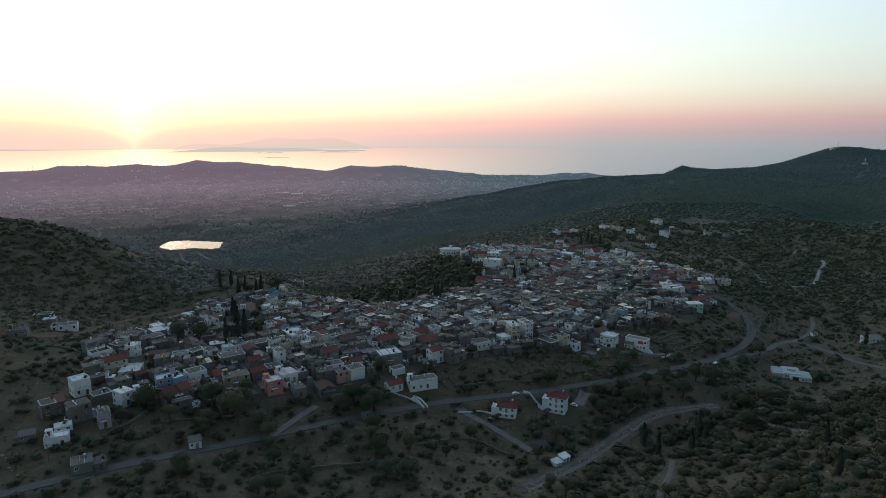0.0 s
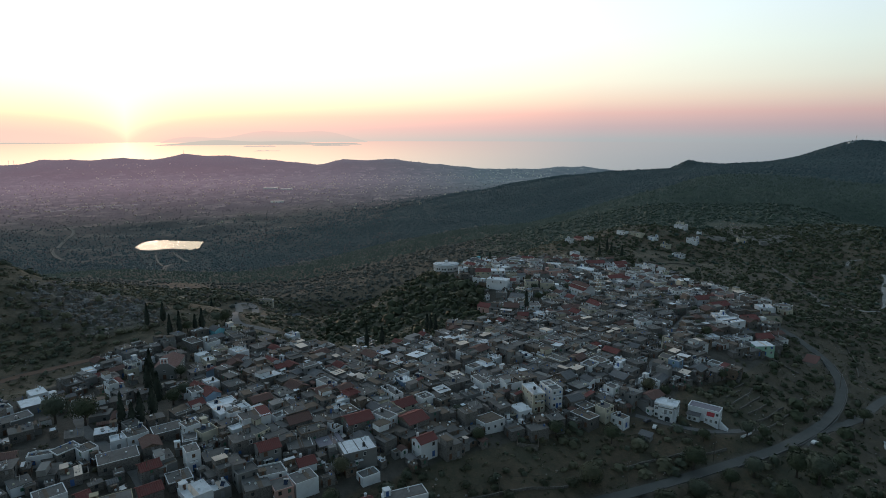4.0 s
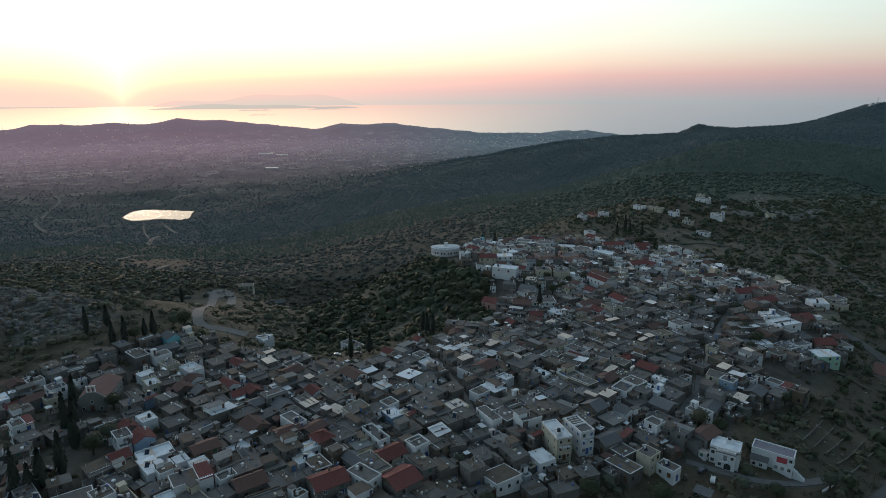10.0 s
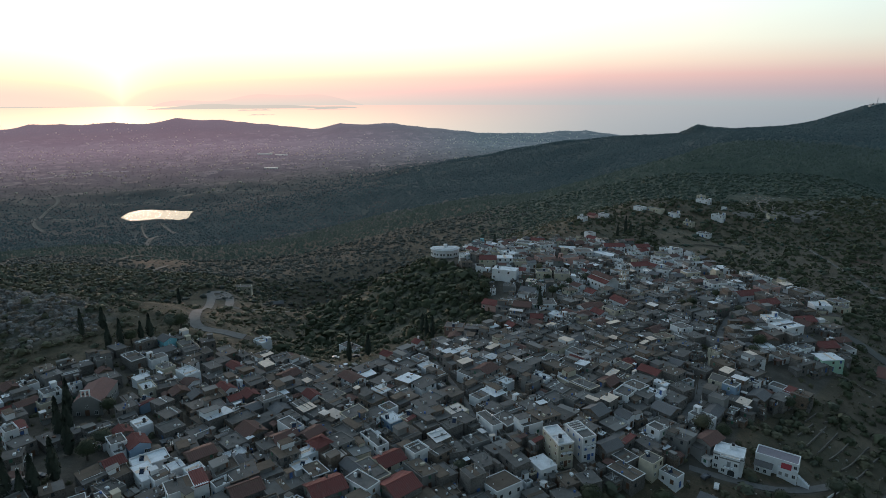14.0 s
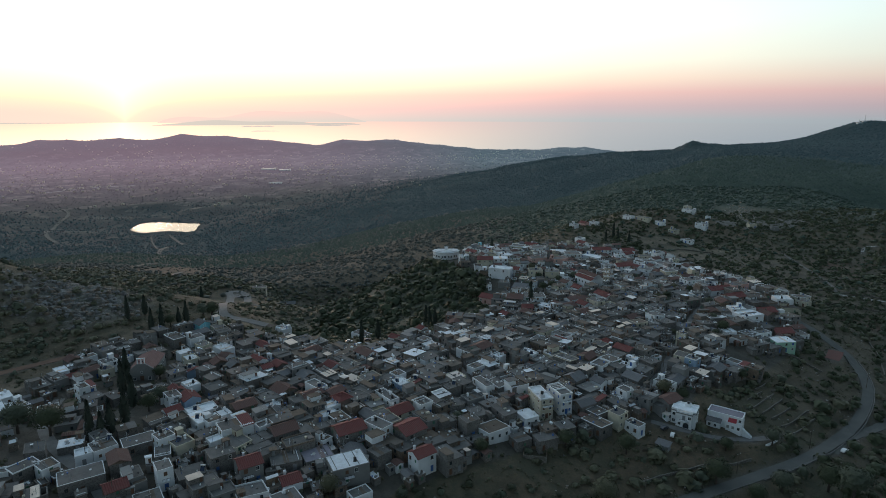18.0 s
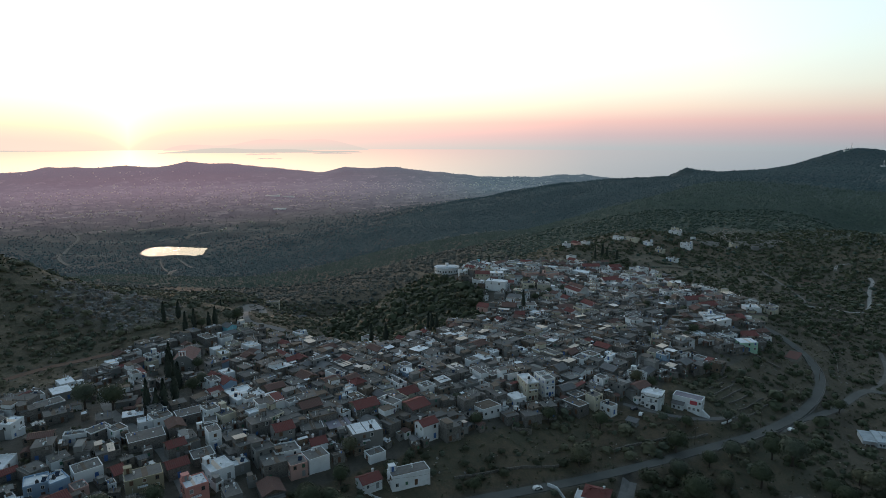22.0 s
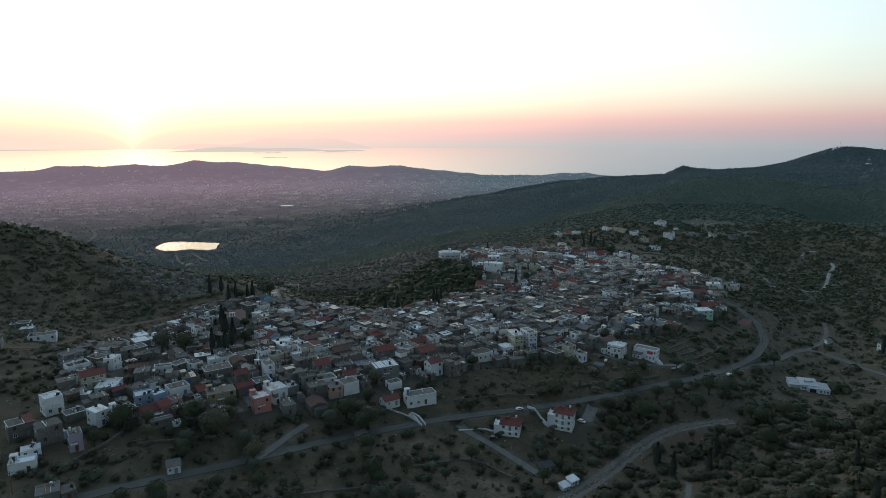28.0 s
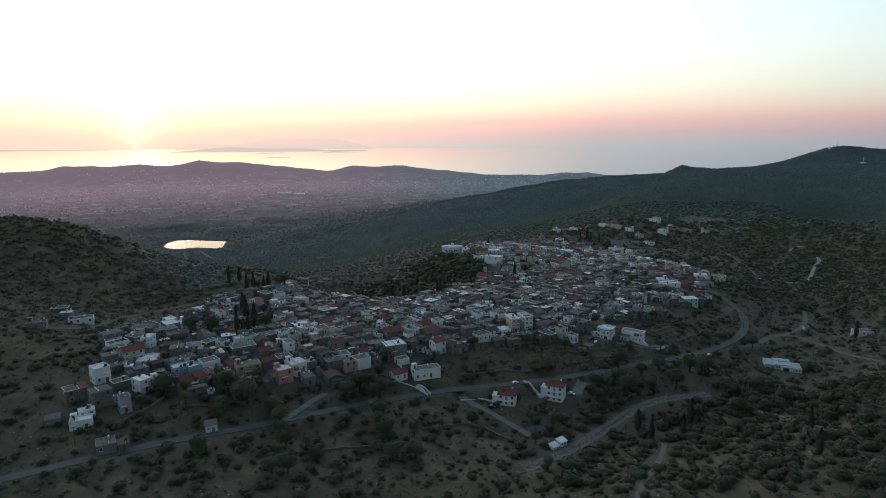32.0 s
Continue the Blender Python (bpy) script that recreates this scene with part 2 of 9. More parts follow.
def plaster(name, colour, dirt=(0.26, 0.24, 0.21), amount=0.55):
    """Limewash or paint on render: weather stains in patches, fine grain."""
    def build(n, l, b):
        stains = spread(n, l, world_noise(n, l, 0.35, 6, 0.65), 0.46, 0.78)
        grain = noise_tex(n, l, 7.0, 5)
        worn = mix_node(n, l, math_node(n, l, "MULTIPLY", stains, amount), colour, dirt)
        worn = mix_node(n, l, math_node(n, l, "MULTIPLY", spread(n, l, grain, 0.5, 0.8), 0.25), worn, tuple(c * 0.6 for c in colour))
        l.new(tint_by_object(n, l, worn, 0.13), b.inputs[0])
        bump(n, l, b, grain, 0.35, 0.03)
    return material(name, build, 0.88)


def rubble(name, colour, joint, size=2.6):
    """Rubble masonry: stones told apart by tone, pale joints."""
    def build(n, l, b):
        g = n.new("ShaderNodeNewGeometry")
        v = n.new("ShaderNodeTexVoronoi")
        v.inputs["Scale"].default_value = size
        l.new(g.outputs["Position"], v.inputs["Vector"])
        e = n.new("ShaderNodeTexVoronoi")
        e.feature = "DISTANCE_TO_EDGE"
        e.inputs["Scale"].default_value = size
        l.new(g.outputs["Position"], e.inputs["Vector"])
        bw = n.new("ShaderNodeRGBToBW")
        l.new(v.outputs["Color"], bw.inputs[0])
        tone = mix_node(n, l, bw.outputs[0], tuple(c * 0.55 for c in colour), tuple(c * 1.4 for c in colour))
        jm = spread(n, l, e.outputs["Distance"], 0.10, 0.02)
        col = mix_node(n, l, math_node(n, l, "MULTIPLY", jm, 0.6), tone, joint)
        patch = spread(n, l, world_noise(n, l, 0.25, 5), 0.45, 0.75)
        col = mix_node(n, l, math_node(n, l, "MULTIPLY", patch, 0.5), col, tuple(c * 0.6 for c in colour))
        l.new(tint_by_object(n, l, aged(n, l, col), 0.26), b.inputs[0])
        bump(n, l, b, e.outputs["Distance"], 0.7, 0.08)
    return material(name, build, 0.95)


def screed(name, colour, stain):
    """Flat roof of cement screed: pools of stain, patched strips, grit."""
    def build(n, l, b):
        pools = spread(n, l, world_noise(n, l, 0.45, 7, 0.7), 0.42, 0.70)
        grit = noise_tex(n, l, 5.0, 6, 0.7)
        col = mix_node(n, l, math_node(n, l, "MULTIPLY", pools, 0.75), colour, stain)
        col = mix_node(n, l, math_node(n, l, "MULTIPLY", spread(n, l, grit, 0.5, 0.75), 0.4), col, tuple(c * 0.55 for c in colour))
        l.new(tint_by_object(n, l, aged(n, l, col), 0.30), b.inputs[0])
        bump(n, l, b, grit, 0.5, 0.05)
    return material(name, build, 0.92)


def clay_tile(name, colour):
    def build(n, l, b):
        fine = noise_tex(n, l, 3.5, 5, 0.7)
        lichen = spread(n, l, world_noise(n, l, 0.7, 6, 0.7), 0.52, 0.75)
        col = mix_node(n, l, fine, tuple(c * 0.6 for c in colour), tuple(c * 1.35 for c in colour))
        col = mix_node(n, l, math_node(n, l, "MULTIPLY", lichen, 0.55), col, (0.12, 0.10, 0.085))
        l.new(tint_by_object(n, l, col, 0.25), b.inputs[0])
        bump(n, l, b, fine, 0.4, 0.05)
    return material(name, build, 0.85)


def painted(name, colour, rough=0.6, metal=0.0):
    def build(n, l, b):
        wear = spread(n, l, noise_tex(n, l, 4.0, 5, 0.7), 0.5, 0.8)
        col = mix_node(n, l, math_node(n, l, "MULTIPLY", wear, 0.35), colour, tuple(0.55 * c + 0.05 for c in colour))
        l.new(tint_by_object(n, l, col, 0.12), b.inputs[0])
        b.inputs["Metallic"].default_value = metal
    return material(name, build, rough)


def foliage(name, dark, light, size=0.12):
    """Leaves: tone differs from plant to plant and from spray to spray."""
    def build(n, l, b):
        plant = spread(n, l, world_noise(n, l, size, 3), 0.32, 0.68)
        g = n.new("ShaderNodeNewGeometry")
        m = math_node(n, l, "ADD", math_node(n, l, "MULTIPLY", plant, 0.6), math_node(n, l, "MULTIPLY", g.outputs["Random Per Island"], 0.4))
        l.new(mix_node(n, l, m, dark, light), b.inputs[0])
        b.inputs["Specular IOR Level"].default_value = 0.25
    return material(name, build, 0.7)


WALLS = {
    "white": plaster("whitewash", (0.72, 0.74, 0.76), (0.42, 0.40, 0.38), 0.45),
    "cream": plaster("cream_render", (0.52, 0.48, 0.38)),
    "grey": plaster("grey_render", (0.21, 0.21, 0.205), (0.15, 0.145, 0.135)),
    "blue": plaster("blue_paint", (0.24, 0.35, 0.48), (0.26, 0.30, 0.34)),
    "pink": plaster("pink_render", (0.52, 0.32, 0.28)),
    "salmon": plaster("salmon_paint", (0.56, 0.25, 0.22), (0.40, 0.22, 0.20)),
    "ochre": plaster("ochre_render", (0.36, 0.32, 0.22)),
    "brick": plaster("terracotta_render", (0.27, 0.17, 0.14)),
    "mint": plaster("mint_paint", (0.42, 0.66, 0.52), (0.34, 0.46, 0.38)),
    "turquoise": plaster("turquoise_paint", (0.20, 0.50, 0.58), (0.24, 0.40, 0.44)),
    "lilac": plaster("lilac_paint", (0.36, 0.32, 0.40)),
    "stone": rubble("rubble_stone", (0.150, 0.141, 0.131), (0.23, 0.22, 0.205)),
}
SCREED = screed("roof_screed", (0.140, 0.136, 0.131), (0.073, 0.070, 0.067))
WHITE_ROOF = screed("whitened_roof", (0.74, 0.78, 0.82), (0.48, 0.50, 0.52))
PALE_ROOF = screed("pale_blue_grey_roof", (0.44, 0.49, 0.53), (0.28, 0.31, 0.33))
LILAC_ROOF = screed("lilac_roof", (0.26, 0.24, 0.28), (0.20, 0.19, 0.22))
TILE = clay_tile("clay_tiles", (0.175, 0.054, 0.048))
TILE_DULL = clay_tile("old_clay_tiles", (0.135, 0.074, 0.062))
SLATE = clay_tile("grey_roof_sheets", (0.15, 0.15, 0.155))
DARK_SHEET = clay_tile("dark_roof_sheets", (0.045, 0.05, 0.058))
GLASS = painted("window_glass", (0.045, 0.05, 0.055), 0.12)
FRAME_WHITE = painted("white_frame", (0.62, 0.62, 0.60))
SHUTTERS = [painted("blue_shutter", (0.06, 0.14, 0.36)), painted("green_shutter", (0.05, 0.14, 0.09)), painted("brown_shutter", (0.13, 0.07, 0.04)), painted("grey_shutter", (0.24, 0.24, 0.24))]
DOORS = [painted("brown_door", (0.12, 0.06, 0.035)), painted("blue_door", (0.05, 0.12, 0.32)), painted("grey_metal_door", (0.22, 0.23, 0.24), 0.5)]
STEEL = painted("galvanised_steel", (0.55, 0.56, 0.58), 0.35, 0.9)
DARK_STEEL = painted("dark_iron", (0.05, 0.05, 0.055), 0.5, 0.6)
PANEL_GLASS = painted("solar_panel_glass", (0.02, 0.03, 0.06), 0.1)
TANK_BLACK = painted("black_tank", (0.02, 0.02, 0.022), 0.45)
WHITE_PAINT = painted("white_gloss", (0.75, 0.75, 0.74), 0.35)
RUBBER = painted("rubber", (0.02, 0.02, 0.02), 0.85)
WOOD = painted("weathered_wood", (0.12, 0.10, 0.08), 0.9)
DRY_STONE = rubble("dry_stone", (0.17, 0.155, 0.135), (0.07, 0.065, 0.055), 2.0)
ROCK = rubble("grey_rock", (0.23, 0.225, 0.22), (0.08, 0.08, 0.07), 0.5)
OLIVE = foliage("olive_leaves", (0.064, 0.076, 0.053), (0.112, 0.126, 0.088))
SHRUB = foliage("shrub_leaves", (0.080, 0.081, 0.050), (0.136, 0.133, 0.084))
MAQUIS = foliage("dark_maquis_leaves", (0.035, 0.040, 0.024), (0.066, 0.071, 0.039))
BROADLEAF = foliage("broadleaf_leaves", (0.042, 0.052, 0.031), (0.080, 0.094, 0.052), 0.2)
STONE_PALE = rubble("pale_field_stone", (0.30, 0.29, 0.275), (0.16, 0.15, 0.14), 1.4)
CYPRESS = foliage("cypress_leaves", (0.026, 0.036, 0.028), (0.050, 0.062, 0.046), 0.3)
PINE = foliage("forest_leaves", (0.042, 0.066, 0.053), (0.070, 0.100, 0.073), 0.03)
# blue of the haze over the farther hills mixed into the leaf colour
PINE_HAZED = foliage("hazed_pine_leaves", (0.030, 0.058, 0.064), (0.052, 0.088, 0.090), 0.008)
# leaves greyed and lightened in base colour, as haze would make them
FIELD_TREE = foliage("hazed_plain_tree_leaves", (0.062, 0.065, 0.067), (0.112, 0.108, 0.107), 0.006)
VALLEY = foliage("valley_scrub_leaves", (0.052, 0.061, 0.056), (0.104, 0.112, 0.094), 0.022)
DRY_GRASS = foliage("dry_grass", (0.09, 0.075, 0.045), (0.20, 0.165, 0.10), 0.2)
BARK = painted("bark", (0.07, 0.055, 0.045), 0.95)


def asphalt_build(n, l, b):
    patch = spread(n, l, world_noise(n, l, 0.12, 5, 0.6), 0.4, 0.7)
    grit = world_noise(n, l, 5.0, 4, 0.7)
    col = mix_node(n, l, patch, (0.080, 0.083, 0.078), (0.115, 0.117, 0.108))
    l.new(mix_node(n, l, math_node(n, l, "MULTIPLY", grit, 0.3), col, (0.05, 0.05, 0.05)), b.inputs[0])
    bump(n, l, b, grit, 0.3, 0.02)


ASPHALT = material("asphalt", asphalt_build, 0.85)


def gravel_build(n, l, b):
    patch = spread(n, l, world_noise(n, l, 0.3, 6, 0.7), 0.35, 0.7)
    grit = world_noise(n, l, 2.2, 6, 0.75)
    col = mix_node(n, l, patch, (0.112, 0.105, 0.094), (0.215, 0.199, 0.180))
    l.new(mix_node(n, l, spread(n, l, grit, 0.45, 0.75), col, (0.075, 0.07, 0.06)), b.inputs[0])
    bump(n, l, b, grit, 0.8, 0.15)


GRAVEL = material("gravel", gravel_build, 0.95)
PAVING = screed("lane_concrete", (0.17, 0.165, 0.16), (0.10, 0.098, 0.09))


def ground_build(n, l, b):
    """Dry hillside earth; the cover attribute tells paved, wooded and farmed land apart."""
    a = n.new("ShaderNodeAttribute")
    a.attribute_name = "cover"
    sep = n.new("ShaderNodeSeparateColor")
    l.new(a.outputs["Color"], sep.inputs[0])
    big = spread(n, l, world_noise(n, l, 0.018, 6, 0.6), 0.36, 0.66)
    mid = spread(n, l, world_noise(n, l, 0.16, 6, 0.7), 0.36, 0.66)
    fine = world_noise(n, l, 1.3, 6, 0.75)
    dry = mix_node(n, l, mid, (0.100, 0.071, 0.046), (0.170, 0.119, 0.077))
    green = mix_node(n, l, mid, (0.068, 0.062, 0.040), (0.112, 0.094, 0.060))
    earth = mix_node(n, l, big, dry, green)
    stones = spread(n, l, world_noise(n, l, 0.55, 8, 0.85), 0.60, 0.72)
    earth = mix_node(n, l, math_node(n, l, "MULTIPLY", stones, 0.5), earth, (0.17, 0.16, 0.145))
    a2 = n.new("ShaderNodeAttribute")
    a2.attribute_name = "soil"
    soil = n.new("ShaderNodeSeparateColor")
    l.new(a2.outputs["Color"], soil.inputs[0])
    beds = n.new("ShaderNodeTexNoise")
    beds.inputs["Scale"].default_value, beds.inputs["Detail"].default_value, beds.inputs["Roughness"].default_value = 0.22, 8, 0.75
    gp = n.new("ShaderNodeNewGeometry")
    stretch = n.new("ShaderNodeMapping")
    stretch.inputs["Rotation"].default_value = (0, radians(28), radians(-20))
    stretch.inputs["Scale"].default_value = (0.5, 0.5, 2.6)
    l.new(gp.outputs["Position"], stretch.inputs[0])
    l.new(stretch.outputs[0], beds.inputs["Vector"])
    rock = mix_node(n, l, spread(n, l, beds.outputs[0], 0.38, 0.62), (0.050, 0.050, 0.047), (0.32, 0.31, 0.295))
    earth = mix_node(n, l, math_node(n, l, "MULTIPLY", soil.outputs[0], spread(n, l, world_noise(n, l, 0.09, 6, 0.7), 0.36, 0.46)), earth, rock)
    straw = mix_node(n, l, mid, (0.135, 0.108, 0.077), (0.235, 0.186, 0.130))
    earth = mix_node(n, l, soil.outputs[1], earth, straw)
    red = mix_node(n, l, mid, (0.085, 0.045, 0.030), (0.150, 0.082, 0.056))
    earth = mix_node(n, l, soil.outputs[2], earth, red)
    weeds = spread(n, l, world_noise(n, l, 0.45, 9, 0.8), 0.47, 0.60)
    earth = mix_node(n, l, math_node(n, l, "MULTIPLY", weeds, math_node(n, l, "MULTIPLY_ADD", soil.outputs[1], -0.3, 0.52)), earth, (0.050, 0.051, 0.030))
    canopy = spread(n, l, world_noise(n, l, 0.10, 7, 0.75), 0.36, 0.64)
    wood = mix_node(n, l, canopy, (0.034, 0.054, 0.042), (0.056, 0.082, 0.058))
    wood = mix_node(n, l, a2.outputs["Alpha"], wood, mix_node(n, l, canopy, (0.060, 0.052, 0.037), (0.112, 0.093, 0.064)))
    # wood floor farther off, its colour blued to stand for haze
    hazed_pines = mix_node(n, l, canopy, (0.024, 0.046, 0.050), (0.042, 0.072, 0.074))
    wood = mix_node(n, l, a.outputs["Alpha"], wood, hazed_pines)
    brush = spread(n, l, world_noise(n, l, 0.085, 9, 0.78), 0.47, 0.57)
    earth = mix_node(n, l, math_node(n, l, "MULTIPLY", brush, 0.6), earth, (0.056, 0.060, 0.037))
    earth = mix_node(n, l, math_node(n, l, "MULTIPLY", sep.outputs[1], math_node(n, l, "SUBTRACT", 1.0, soil.outputs[2])), earth, wood)
    g = n.new("ShaderNodeNewGeometry")
    plots = n.new("ShaderNodeTexVoronoi")
    plots.inputs["Scale"].default_value = 0.020
    plots.distance = "CHEBYCHEV"
    l.new(g.outputs["Position"], plots.inputs["Vector"])
    bw = n.new("ShaderNodeRGBToBW")
    l.new(plots.outputs["Color"], bw.inputs[0])
    # reddish soil and pale plots, with violet evening haze painted into the tones
    field = mix_node(n, l, math_node(n, l, "POWER", bw.outputs[0], 4.5), (0.084, 0.074, 0.077), (0.46, 0.37, 0.32))
    field = mix_node(n, l, math_node(n, l, "MULTIPLY", spread(n, l, world_noise(n, l, 0.03, 7, 0.75), 0.40, 0.58), 0.85), field, (0.070, 0.066, 0.070))
    earth = mix_node(n, l, sep.outputs[2], earth, field)
    paved = mix_node(n, l, mid, (0.062, 0.056, 0.048), (0.115, 0.106, 0.096))
    earth = mix_node(n, l, sep.outputs[0], earth, paved)
    l.new(mix_node(n, l, math_node(n, l, "MULTIPLY", spread(n, l, fine, 0.5, 0.8), 0.4), earth, (0.04, 0.038, 0.028)), b.inputs[0])
    bump(n, l, b, fine, 0.9, 0.35)


GROUND = material("hillside_earth", ground_build, 0.97)


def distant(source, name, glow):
    """The same surface with evening haze put in as emission, growing with distance: for the backdrop beyond the plain.
    """
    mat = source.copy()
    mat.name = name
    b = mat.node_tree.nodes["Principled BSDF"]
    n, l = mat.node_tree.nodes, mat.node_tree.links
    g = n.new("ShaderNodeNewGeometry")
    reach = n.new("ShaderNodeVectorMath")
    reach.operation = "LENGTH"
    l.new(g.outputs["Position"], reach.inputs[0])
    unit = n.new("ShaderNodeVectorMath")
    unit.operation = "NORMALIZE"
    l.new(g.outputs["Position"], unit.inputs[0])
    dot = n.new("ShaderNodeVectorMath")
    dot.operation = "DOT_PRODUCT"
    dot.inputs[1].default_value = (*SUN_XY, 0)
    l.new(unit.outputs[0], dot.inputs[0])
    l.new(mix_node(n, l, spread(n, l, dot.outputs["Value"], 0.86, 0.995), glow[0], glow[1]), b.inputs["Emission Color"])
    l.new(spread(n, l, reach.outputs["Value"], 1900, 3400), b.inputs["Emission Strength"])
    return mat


HAZE_GLOW = ((0.042, 0.068, 0.087), (0.150, 0.098, 0.128))        # emitted haze colour away from and towards the low sun
FIELD_TREE_FAR = distant(FIELD_TREE, "distant_trees", HAZE_GLOW)
PINE_FAR = distant(PINE_HAZED, "distant_woods", HAZE_GLOW)
PALE_FAR = distant(WALLS["cream"], "distant_walls", HAZE_GLOW)
GROUND_FAR = distant(GROUND, "distant_plain", HAZE_GLOW)
GRAVEL_FAR = distant(STONE_PALE, "distant_road", HAZE_GLOW)


def pond_build(n, l, b):
    b.inputs[0].default_value = (0.07, 0.14, 0.08, 1)
    b.inputs["IOR"].default_value, b.inputs["Specular Tint"].default_value = 1.33, (0.72, 0.90, 0.72, 1)
    bump(n, l, b, world_noise(n, l, 0.5, 3), 0.12, 0.1)


RED_PAVING = screed("red_paving", (0.15, 0.060, 0.050), (0.10, 0.055, 0.045))
EARTH = screed("red_earth", (0.13, 0.075, 0.05), (0.09, 0.055, 0.04))
POND = material("still_water", pond_build, 0.12)


# ---- helpers for meshes ----
def link_mesh(name, verts, faces, materials, parent=None, label="", slots=None, smooth=False):
    me = bpy.data.meshes.new(name)
    me.from_pydata(verts, [], faces)
    for m in materials if isinstance(materials, (list, tuple)) else [materials]:
        me.materials.append(m)
    if slots is not None:
        me.polygons.foreach_set("material_index", slots)
    if smooth:
        me.polygons.foreach_set("use_smooth", [True] * len(me.polygons))
    me.update()
    ob = new(name, me)
    if parent:
        ob.parent = parent
    if label:
        ob["label"] = label
    return ob


def mesh_object(name, me, parent=None, m=None, label=""):
    ob = new(name, me)
    if parent:
        ob.parent = parent
    if m is not None:
        ob.matrix_basis = m
    if label:
        ob["label"] = label
    return ob


class Shape:
    """Collects boxes, prisms and tubes into one mesh."""

    def __init__(self):
        self.v, self.f, self.s = [], [], []

    def add(self, verts, faces, slot=0):
        k = len(self.v)
        self.v += [tuple(p) for p in verts]
        self.f += [tuple(i + k for i in f) for f in faces]
        self.s += [slot] * len(faces)
        return self

    def box(self, x0, y0, z0, x1, y1, z1, slot=0, taper=0.0):
        t = taper
        p = [(x0, y0, z0), (x1, y0, z0), (x1, y1, z0), (x0, y1, z0), (x0 + t, y0 + t, z1), (x1 - t, y0 + t, z1), (x1 - t, y1 - t, z1), (x0 + t, y1 - t, z1)]
        return self.add(p, [(3, 2, 1, 0), (4, 5, 6, 7), (0, 1, 5, 4), (1, 2, 6, 5), (2, 3, 7, 6), (3, 0, 4, 7)], slot)

    def ring(self, x0, y0, x1, y1, z0, z1, t, slot=0):
        """A low wall round a rectangle, in one piece."""
        p = []
        for z in (z0, z1):
            p += [(x0, y0, z), (x1, y0, z), (x1, y1, z), (x0, y1, z), (x0 + t, y0 + t, z), (x1 - t, y0 + t, z), (x1 - t, y1 - t, z), (x0 + t, y1 - t, z)]
        f = []
        for i in range(4):
            j = (i + 1) % 4
            f += [(i, j, 8 + j, 8 + i), (4 + j, 4 + i, 12 + i, 12 + j), (8 + i, 8 + j, 12 + j, 12 + i), (j, i, 4 + i, 4 + j)]
        return self.add(p, f, slot)

    def tube(self, x, y, z0, z1, r0, r1, n=10, slot=0, cap=True):
        a = [2 * math.pi * i / n for i in range(n)]
        p = [(x + r0 * math.cos(t), y + r0 * math.sin(t), z0) for t in a] + [(x + r1 * math.cos(t), y + r1 * math.sin(t), z1) for t in a]
        f = [(i, (i + 1) % n, n + (i + 1) % n, n + i) for i in range(n)]
        if cap:
            f += [tuple(range(n - 1, -1, -1)), tuple(range(n, 2 * n))]
        return self.add(p, f, slot)

    def rod(self, a, b, r, n=6, slot=0):
        a, b = Vector(a), Vector(b)
        q = (b - a).to_track_quat("Z", "Y")
        ring = [q @ Vector((r * math.cos(2 * math.pi * i / n), r * math.sin(2 * math.pi * i / n), 0)) for i in range(n)]
        p = [a + v for v in ring] + [b + v for v in ring]
        return self.add(p, [(i, (i + 1) % n, n + (i + 1) % n, n + i) for i in range(n)] + [tuple(range(n - 1, -1, -1)), tuple(range(n, 2 * n))], slot)

    def link(self, name, materials, parent=None, label="", m=None, smooth=False):
        ob = link_mesh(name, self.v, self.f, materials, parent, label, self.s, smooth)
        if m is not None:
            ob.matrix_basis = m
        return ob

    def mesh(self, name, materials):
        me = bpy.data.meshes.new(name)
        me.from_pydata(self.v, [], self.f)
        for mm in materials if isinstance(materials, (list, tuple)) else [materials]:
            me.materials.append(mm)
        me.polygons.foreach_set("material_index", self.s)
        me.update()
        return me


def thing(name, m, label, category, group="", kind=""):
    ob = new(name)
    ob.empty_display_size = 0.5
    ob.matrix_world = m
    return tagged(ob, label, category, group, kind)


# ---- roads and lanes: centre lines and half widths ----
def smooth_line(points, step=4.0):
    """A rounded line through the points, one point every few metres."""
    p = np.array(points, float)
    for _ in range(3):
        q = [p[0]]
        for a, b in zip(p[:-1], p[1:]):
            q += [a * 0.75 + b * 0.25, a * 0.25 + b * 0.75]
        p = np.array(q + [p[-1]])
    d = np.r_[0, np.cumsum(np.hypot(*np.diff(p[:, :2], axis=0).T))]
    s = np.linspace(0, d[-1], max(3, int(d[-1] / step)))
    return np.stack([np.interp(s, d, p[:, k]) for k in range(2)], 1)


